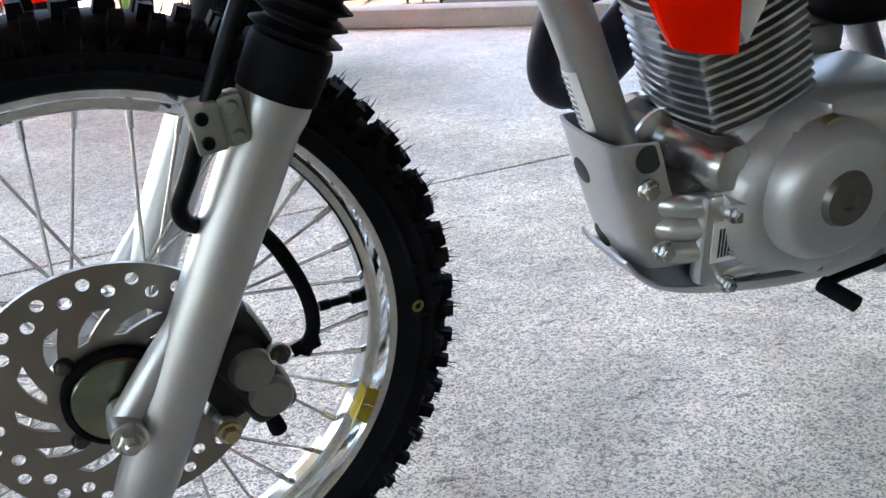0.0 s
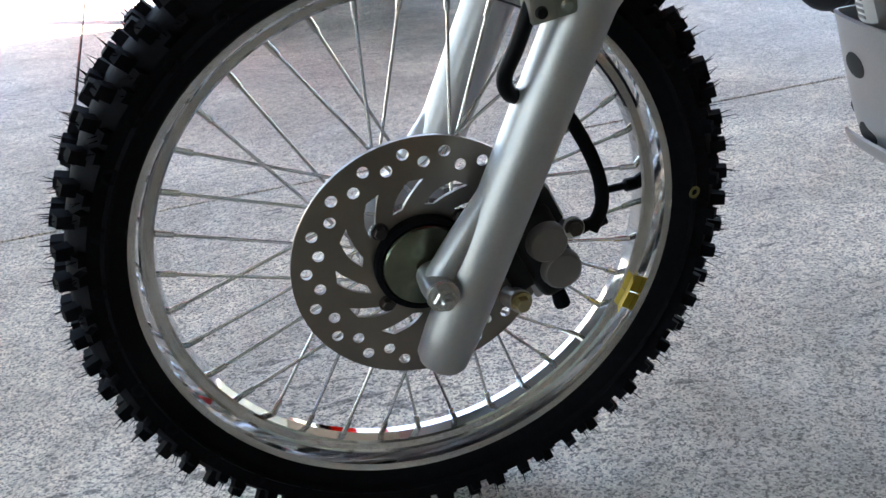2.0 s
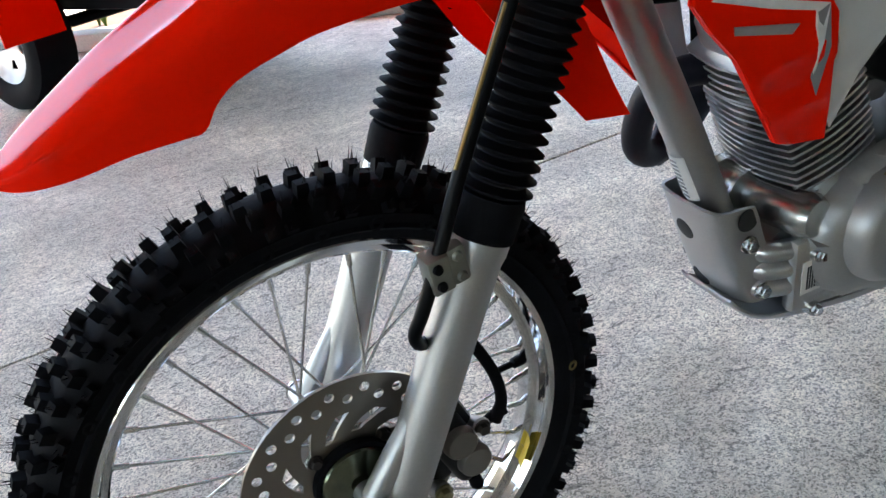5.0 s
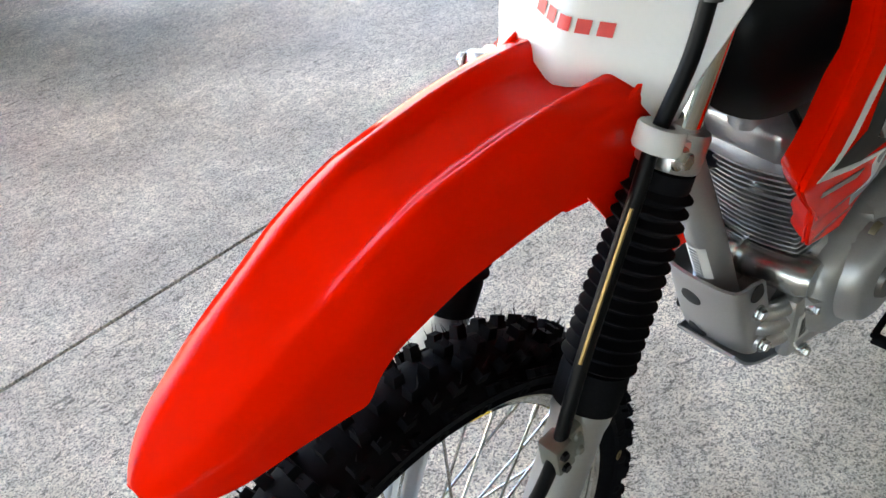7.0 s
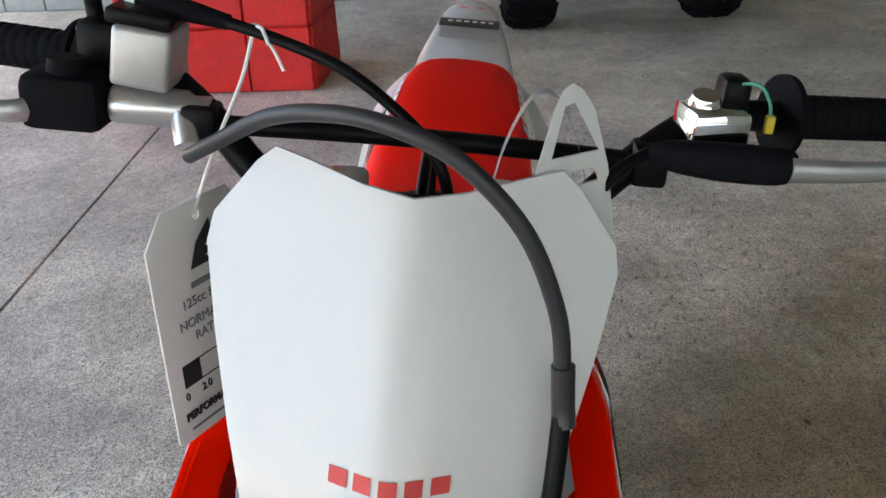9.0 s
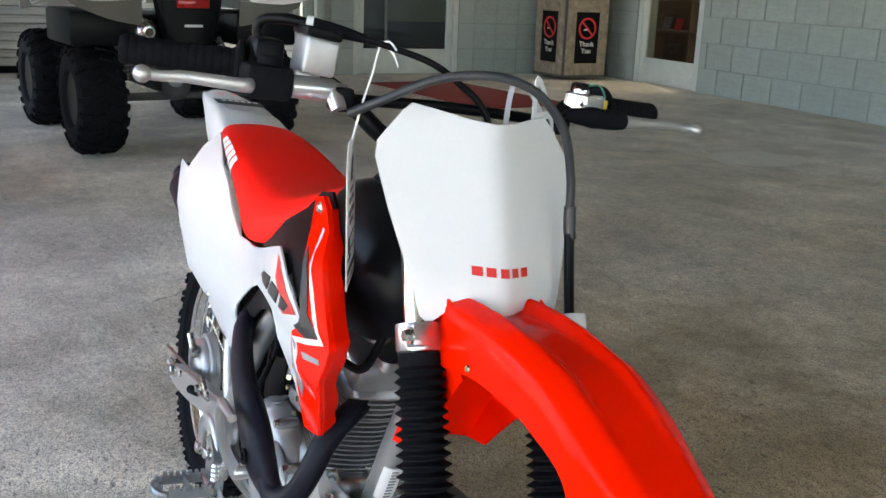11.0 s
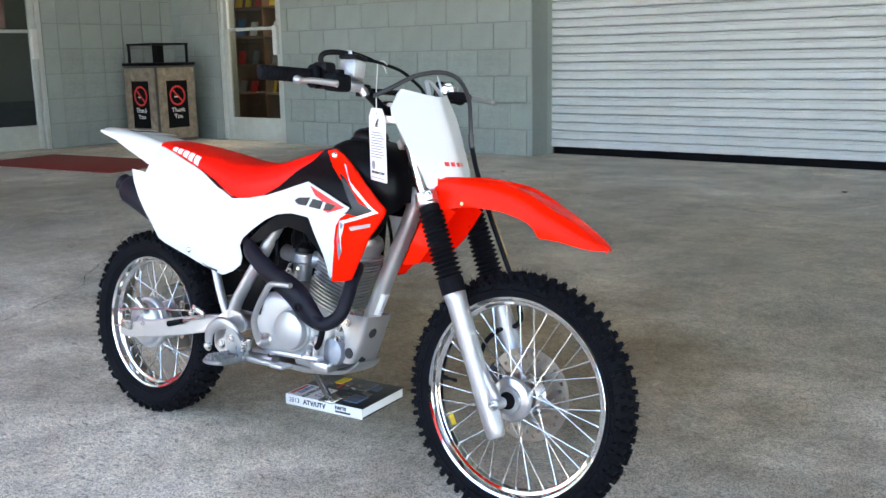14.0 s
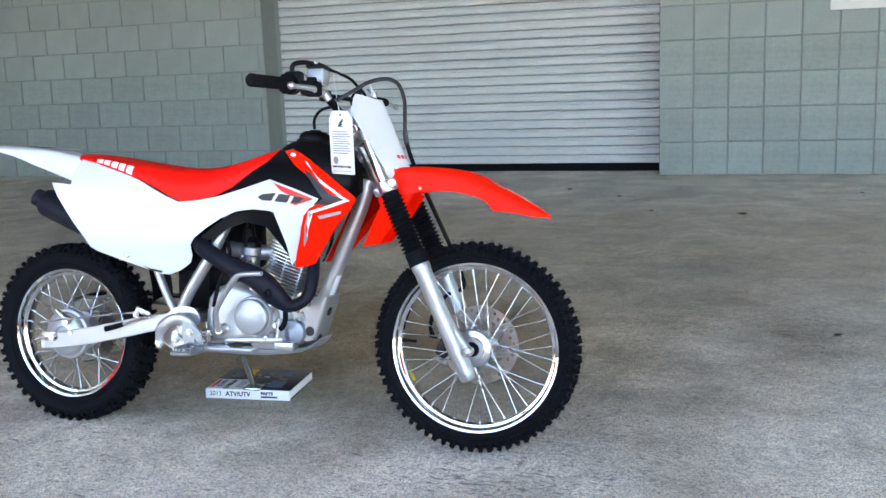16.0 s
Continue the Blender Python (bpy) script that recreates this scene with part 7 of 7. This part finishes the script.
def fat_tyre(x, y, r, w):
    """A wide low-pressure tyre with staggered chunky bars, on a dark steel rim."""
    prof = [(r * 0.48, w * 0.40), (r * 0.54, w * 0.48), (r * 0.74, w * 0.5), (r * 0.88, w * 0.455), (r * 0.945, w * 0.33), (r * 0.965, w * 0.15), (r * 0.97, 0)]
    prof += [(a, -b) for a, b in prof[-2::-1]]
    bm = bmesh.new()
    for k in range(20):
        for s in (1, -1):
            turn = Matrix.Rotation(2 * math.pi * (k + 0.25 * s) / 20, 4, "Z")
            for rad, h, tilt, lean, lx, ly in ((0.962, 0.17, 0.45, -0.10, 0.017, 0.16), (0.925, 0.37, 0.15, -0.55, 0.019, 0.12), (0.83, 0.465, 0.0, -1.15, 0.017, 0.06)):
                m = turn @ Matrix.Translation((r * rad, 0, s * w * h)) @ Matrix.Rotation(s * tilt, 4, "X") @ Matrix.Rotation(s * lean, 4, "Y")
                bm = join(bm, moved(box(-0.006, -lx, -w * ly, r * 0.045, lx, w * ly, 0.004, 1), m))
    turn = Matrix.Translation((x, y, r)) @ Matrix.Rotation(math.pi / 2, 4, "X")
    t = part("wheel", lathe(prof, 48, closed=True), RUBBER, atv, "wide black knobbly tyre", matrix=turn)
    tagged(part("tread", bm, RUBBER, t), kind="stuff")
    part("rim", lathe([(r * 0.52, w * 0.4), (r * 0.48, w * 0.38), (r * 0.46, w * 0.1), (r * 0.2, w * 0.05), (0, w * 0.08), (0, -w * 0.08), (r * 0.2, -w * 0.05), (r * 0.46, -w * 0.1), (r * 0.48, -w * 0.38), (r * 0.52, -w * 0.4)], 36), BLACK, t)


for x in (0.0, -1.30):
    for y in (-0.54, 0.54):
        fat_tyre(x, y, 0.335, 0.28)
part("chassis", join(box(-1.25, -0.16, 0.36, 0.02, 0.16, 0.56, 0.03), box(-1.0, -0.2, 0.5, -0.1, 0.2, 0.82, 0.05)), BLACK, atv, "black chassis and engine")
part("rear_axle", join(tube([(0, -0.42, 0.335), (0, 0.42, 0.335)], 0.026), moved(bmesh_ball(0.095), Matrix.Translation((0, -0.03, 0.40)))), DARK, atv, "dark axle with its final drive")
part("drive_cover", lathe([(0, 0.03), (0.035, 0.03), (0.05, 0.02), (0.055, 0.0)], 20, axes((0.075, -0.05, 0.45), (1, 0, 0))), CAST, atv, "cast final drive cover")
part("hitch_plate", join(box(0.06, -0.06, 0.50, 0.10, 0.06, 0.53, 0.004), tube([(0.09, -0.08, 0.70), (0.10, -0.06, 0.56)], 0.008), tube([(0.09, 0.10, 0.70), (0.10, 0.07, 0.56)], 0.008)), ZINC, atv, "zinc-plated hitch plate")
for s in (1, -1):
    top = [[(0.30, s * 0.36, 0.93), (0.32, s * 0.58, 0.92), (0.29, s * 0.78, 0.955)], [(0.26, s * 0.34, 1.02), (0.27, s * 0.58, 1.03), (0.24, s * 0.77, 1.06)], [(0.10, s * 0.30, 1.06), (0.10, s * 0.58, 1.08), (0.08, s * 0.76, 1.09)],
           [(-0.20, s * 0.26, 1.03), (-0.22, s * 0.55, 1.03), (-0.24, s * 0.72, 1.00)], [(-0.46, s * 0.24, 0.90), (-0.48, s * 0.50, 0.88), (-0.50, s * 0.66, 0.84)]]
    part("rear_fender", loft(top, 0.012, nu=3, nv=3), WHITE, atv, "white plastic rear fender")
    part("fender_sticker", box(0.325, s * 0.50, 0.955, 0.330, s * 0.62, 0.975), RED_INK if s > 0 else INK, atv, "small warning sticker")
    # beige taken dark here to paint the shaded space below the fender
    part("fender_underside", loft([[(0.27, s * 0.30, 0.78), (0.28, s * 0.50, 0.82), (0.27, s * 0.70, 0.90)], [(0.28, s * 0.30, 0.93), (0.29, s * 0.50, 0.93), (0.27, s * 0.72, 0.945)]], 0.01), DARK_BEIGE, atv, "fender underside with shade in its dark colour")
    part("inner_guard", box(-0.40, s * 0.30, 0.66, 0.22, s * 0.70, 0.86, 0.02), BLACK, atv, "black inner guard")
    sh = [Vector((0.08, s * 0.43, 0.33)), Vector((0.02, s * 0.25, 0.70))]
    coil = []
    for k in range(73):
        q = sh[0].lerp(sh[1], 0.16 + 0.72 * k / 72)
        coil.append(q + Vector((math.cos(k * 0.785) * 0.030, math.sin(k * 0.785) * 0.030, 0)))
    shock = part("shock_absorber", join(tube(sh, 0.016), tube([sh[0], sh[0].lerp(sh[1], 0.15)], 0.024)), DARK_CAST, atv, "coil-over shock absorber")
    part("spring", tube(coil, 0.0055, 6, n=1), DULL_STEEL, shock, "grey coil spring")
    part("front_fender", loft([[(-1.0, s * 0.25, 0.92), (-1.0, s * 0.45, 0.93), (-1.0, s * 0.66, 0.86)], [(-1.25, s * 0.25, 0.95), (-1.25, s * 0.45, 0.97), (-1.25, s * 0.68, 0.92)], [(-1.55, s * 0.25, 0.86), (-1.55, s * 0.45, 0.86), (-1.55, s * 0.64, 0.80)]], 0.012), WHITE, atv, "white plastic front fender")
part("tail_panel", loft([[(0.20, -hw, z), (0.27, -hw * 0.8, z), (0.29, 0, z), (0.27, hw * 0.8, z), (0.20, hw, z)] for z, hw in ((0.66, 0.13), (0.74, 0.17), (0.86, 0.20), (0.98, 0.22))], 0.02), BLACK, atv, "black tail panel")
part("tail_lamp", box(0.285, -0.10, 0.885, 0.315, 0.10, 0.945, 0.012), surf("red_lens", (0.30, 0.008, 0.008), 0.12), atv, "red tail lamp lens")
part("badge_bar", box(0.292, -0.055, 0.775, 0.297, 0.055, 0.790), SILVER_INK, atv, "pale badge as a plain bar")
silencer = part("silencer", lathe([(0.022, 0.012), (0.024, 0.0), (0.036, 0.002), (0.045, 0.012), (0.062, 0.03), (0.068, 0.06), (0.068, 0.42), (0.05, 0.45), (0.022, 0.45)], 32, axes((0.30, -0.27, 0.745), (-1, 0, 0.04)), closed=True), ZINC, atv, "bright steel silencer")
part("outlet", lathe([(0, 0.03), (0.022, 0.03), (0.024, 0.012)], 24, axes((0.30, -0.27, 0.745), (-1, 0, 0.04))), surf("sooty_outlet", (0.05, 0.035, 0.025), 0.7), silencer, "sooty outlet")
part("heat_strap", lathe([(0.069, 0.14), (0.0715, 0.142), (0.0715, 0.165), (0.069, 0.167)], 32, axes((0.30, -0.27, 0.745), (-1, 0, 0.04)), closed=True), DARK_BEIGE, silencer)
rack = join(*[tube([(x, -0.56, 1.135), (x, 0.56, 1.135)], 0.011) for x in (0.16, 0.0, -0.16, -0.32)], tube([(-0.40, -0.56, 1.13), (0.20, -0.56, 1.14), (0.28, -0.56, 1.13), (0.30, -0.50, 1.05), (0.30, -0.42, 1.03)], 0.014), tube([(-0.40, 0.56, 1.13), (0.20, 0.56, 1.14), (0.28, 0.55, 1.13), (0.30, 0.50, 1.05), (0.30, 0.42, 1.03)], 0.014),
            tube([(0.29, -0.53, 1.15), (0.30, -0.48, 1.155), (0.30, 0.48, 1.155), (0.29, 0.53, 1.15)], 0.014), *[tube([(0.0, y, 1.05), (0.0, y, 1.135)], 0.011) for y in (-0.42, 0.42)])
part("rear_rack", rack, BLACK, atv, "black tubular rear rack")
part("seat", loft([[(x, -0.15, z - 0.06), (x, -0.13, z), (x, 0, z + 0.015), (x, 0.13, z), (x, 0.15, z - 0.06)] for x, z in ((0.0, 1.06), (-0.3, 1.02), (-0.6, 0.98), (-0.75, 1.01))], 0.02), BLACK, atv, "black vinyl seat")
part("handlebar", tube([(-0.85, -0.4, 1.16), (-0.92, -0.2, 1.16), (-0.95, 0, 1.10), (-0.92, 0.2, 1.16), (-0.85, 0.4, 1.16)], 0.013), BLACK, atv)

# ---- kerb, planting and a red trailer at the forecourt's edge ----
KERB = Matrix.Translation((0.22, -3.62, 0)) @ Matrix.Rotation(radians(-38), 4, "Z")
kerb_bm = box(-1.9, -0.16, 0.0, 1.6, 0.0, 0.085, 0.015)
KERB_STONE = surf("kerb_concrete", (0.40, 0.385, 0.35), 0.85, scale=6, fine=110, var=0.2, bump=0.4)
tagged(part("kerb", moved(kerb_bm, KERB), KERB_STONE), "weathered concrete kerb along the planting bed", "kerb", kind="structure")
tagged(part("planting_bed", moved(box(-1.9, -2.2, 0.0, 1.6, -0.16, 0.06), KERB), MULCH), "brown mulch bed behind the kerb", "bed", kind="structure")
grass = bmesh.new()
gr = random.Random(31)
for k in range(70):
    base = Vector((gr.uniform(-1.8, 1.5), gr.uniform(-1.9, -0.24), 0.06))
    for b in range(22):
        a, ln, lean = gr.uniform(0, 6.28), gr.uniform(0.15, 0.42), gr.uniform(0.2, 1.0)
        d, sd = Vector((math.cos(a), math.sin(a), 0)), Vector((-math.sin(a), math.cos(a), 0)) * 0.006
        pts = [base + d * (lean * ln * t * t) + Vector((0, 0, ln * t * (1 - 0.45 * lean * t))) for t in (0, 0.35, 0.7, 1.0)]
        row = [[grass.verts.new(p - sd * (1 - 0.9 * i / 3)), grass.verts.new(p + sd * (1 - 0.9 * i / 3))] for i, p in enumerate(pts)]
        for r0_, r1_ in zip(row, row[1:]):
            grass.faces.new((r0_[0], r0_[1], r1_[1], r1_[0]))
tagged(part("ornamental_grass", moved(grass, KERB), LEAF), "green tufts of ornamental grass in the bed", "grass", kind="stuff")

trailer = thing("utility_trailer", pose(0.89, -3.53, 0, rz=27), "small red utility trailer on white steel wheels", "trailer")
for x in (0.50, -0.50):
    turn = Matrix.Translation((x, 0, 0.27)) @ Matrix.Rotation(math.pi / 2, 4, "Y")
    tw = part("wheel", lathe([(0.16, 0.075), (0.18, 0.088), (0.23, 0.092), (0.258, 0.08), (0.268, 0.05), (0.27, 0), (0.268, -0.05), (0.258, -0.08), (0.23, -0.092), (0.18, -0.088), (0.16, -0.075)], 56, closed=True), RUBBER, trailer, "black trailer tyre", matrix=turn)
    for s in (1, -1):
        slots = [[(r * math.cos(b), r * math.sin(b)) for r, b in ((0.075, a - 0.14), (0.11, a - 0.2), (0.11, a + 0.2), (0.075, a + 0.14))] for a in [k * 2 * math.pi / 5 for k in range(5)]]
        part("rim", sheet(circle(0, 0, 0.165, 40), lambda u, v: Vector((u, v, s * (0.045 + 0.03 * min(1, math.hypot(u, v) / 0.16) ** 6))), -s * 0.004, slots, 0.02, (0, 0, 1)), WHITE, tw, "white slotted steel rim")
        part("hub", lathe([(0, 0.05), (0.022, 0.05), (0.03, 0.045), (0.033, 0)], 24, axes((0, 0, s * 0.045), (0, 0, s))), ZINC, tw)
part("axle", tube([(-0.6, 0, 0.27), (0.6, 0, 0.27)], 0.025), BLACK, trailer)
part("bed", box(-0.38, -1.2, 0.34, 0.38, 1.25, 0.44, 0.01), BLACK, trailer, "black steel trailer bed")
for s in (1, -1):
    part("side_board", box(s * 0.36, -1.2, 0.44, s * 0.39, 1.25, 0.85, 0.006), RED, trailer, "red side board")
part("mudguard", loft([[(0.50, -0.36, 0.30), (0.74, -0.36, 0.30)], [(0.50, -0.30, 0.50), (0.74, -0.30, 0.50)], [(0.50, 0.0, 0.60), (0.74, 0.0, 0.60)], [(0.50, 0.30, 0.50), (0.74, 0.30, 0.50)], [(0.50, 0.36, 0.30), (0.74, 0.36, 0.30)]], 0.006), RED, trailer, "red mudguard")
part("nose_panel", loft([[(0.50, -0.5, 0.30), (0.60, -0.9, 0.30), (0.72, -1.25, 0.36)], [(0.50, -0.5, 0.60), (0.62, -0.9, 0.60), (0.74, -1.25, 0.60)]], 0.01), RED, trailer, "red nose panel")
part("prop_stand", tube([(0.60, -0.55, 0.32), (0.60, -0.55, 0.0)], 0.014), ZINC, trailer, "thin steel prop")

# ---- marks and litter on the floor ----
def floor_crack(points, width, seed):
    """A thin wandering crack, a hair above the slab."""
    rc_ = random.Random(seed)
    line = [Vector(p) for p in smooth_line([(x, y, 0.0006) for x, y in points], 7)]
    bm = bmesh.new()
    rows = []
    for k, p in enumerate(line):
        d = (line[min(k + 1, len(line) - 1)] - line[max(k - 1, 0)]).normalized()
        side = Vector((-d.y, d.x, 0))
        p = p + side * rc_.uniform(-0.008, 0.008)
        w = width * rc_.uniform(0.25, 1.0)
        rows.append((bm.verts.new(p - side * w), bm.verts.new(p + side * w)))
    for a, c in zip(rows, rows[1:]):
        bm.faces.new((a[0], a[1], c[1], c[0]))
    return part("crack", bm, JOINT, floor, "thin dark crack in the concrete")


floor_crack([(-1.36, 0.02), (-1.47, 0.20), (-1.57, 0.40), (-1.67, 0.59), (-1.78, 0.77), (-1.90, 0.84), (-2.2, 1.15)], 0.0022, 5)


def dry_leaf(x, y, size, turn):
    """A small curled dry leaf with a stalk."""
    loop = round_loop([(-0.5, 0.0), (-0.2, 0.22), (0.15, 0.26), (0.5, 0.0), (0.15, -0.24), (-0.2, -0.20)], 3)
    bm = sheet([(u * size, v * size) for u, v in loop], lambda u, v: Vector((u, v, 0.003 + 2.2 * v * v / size + 0.5 * u * u / size)), 0.0006, [], size * 0.2, (0, 0, 1))
    leaf = thing("dry_leaf", pose(x, y, 0, rz=turn), "small curled brown leaf lying on the concrete", "leaf", "dry leaves on the floor")
    part("blade", bm, DRY_LEAF, leaf)
    part("stalk", tube([(-0.48 * size, 0, 0.003), (-0.85 * size, 0.05 * size, 0.002)], 0.0008, 6), DRY_LEAF, leaf)


for x, y, size, turn in ((-0.21, 0.68, 0.022, 20), (0.37, 5.6, 0.07, 70), (0.84, 5.18, 0.05, 10), (1.18, 4.41, 0.045, 130), (1.79, 4.29, 0.08, 15), (2.21, 1.31, 0.04, 40), (2.62, 5.43, 0.06, 100), (-3.11, 5.67, 0.06, 30), (-2.58, 5.49, 0.05, 160)):
    dry_leaf(x, y, size, turn)
patch_loop = [(-3.12 + (0.29 + 0.03 * noise.noise(Vector((math.cos(a) * 1.5, math.sin(a) * 1.5, 3)))) * math.cos(a), 4.30 + (0.33 + 0.04 * noise.noise(Vector((math.cos(a) * 2, math.sin(a) * 2, 7)))) * math.sin(a)) for a in [k * math.pi / 18 for k in range(36)]]
part("repair_patch", sheet(patch_loop, lambda u, v: Vector((u, v, 0.0004)), 0.0008, [], 0, (0, 0, 1)), surf("pale_repair_mortar", (0.60, 0.575, 0.50), 0.85, scale=7, fine=90, var=0.14, bump=0.2), floor, "pale round mortar patch")
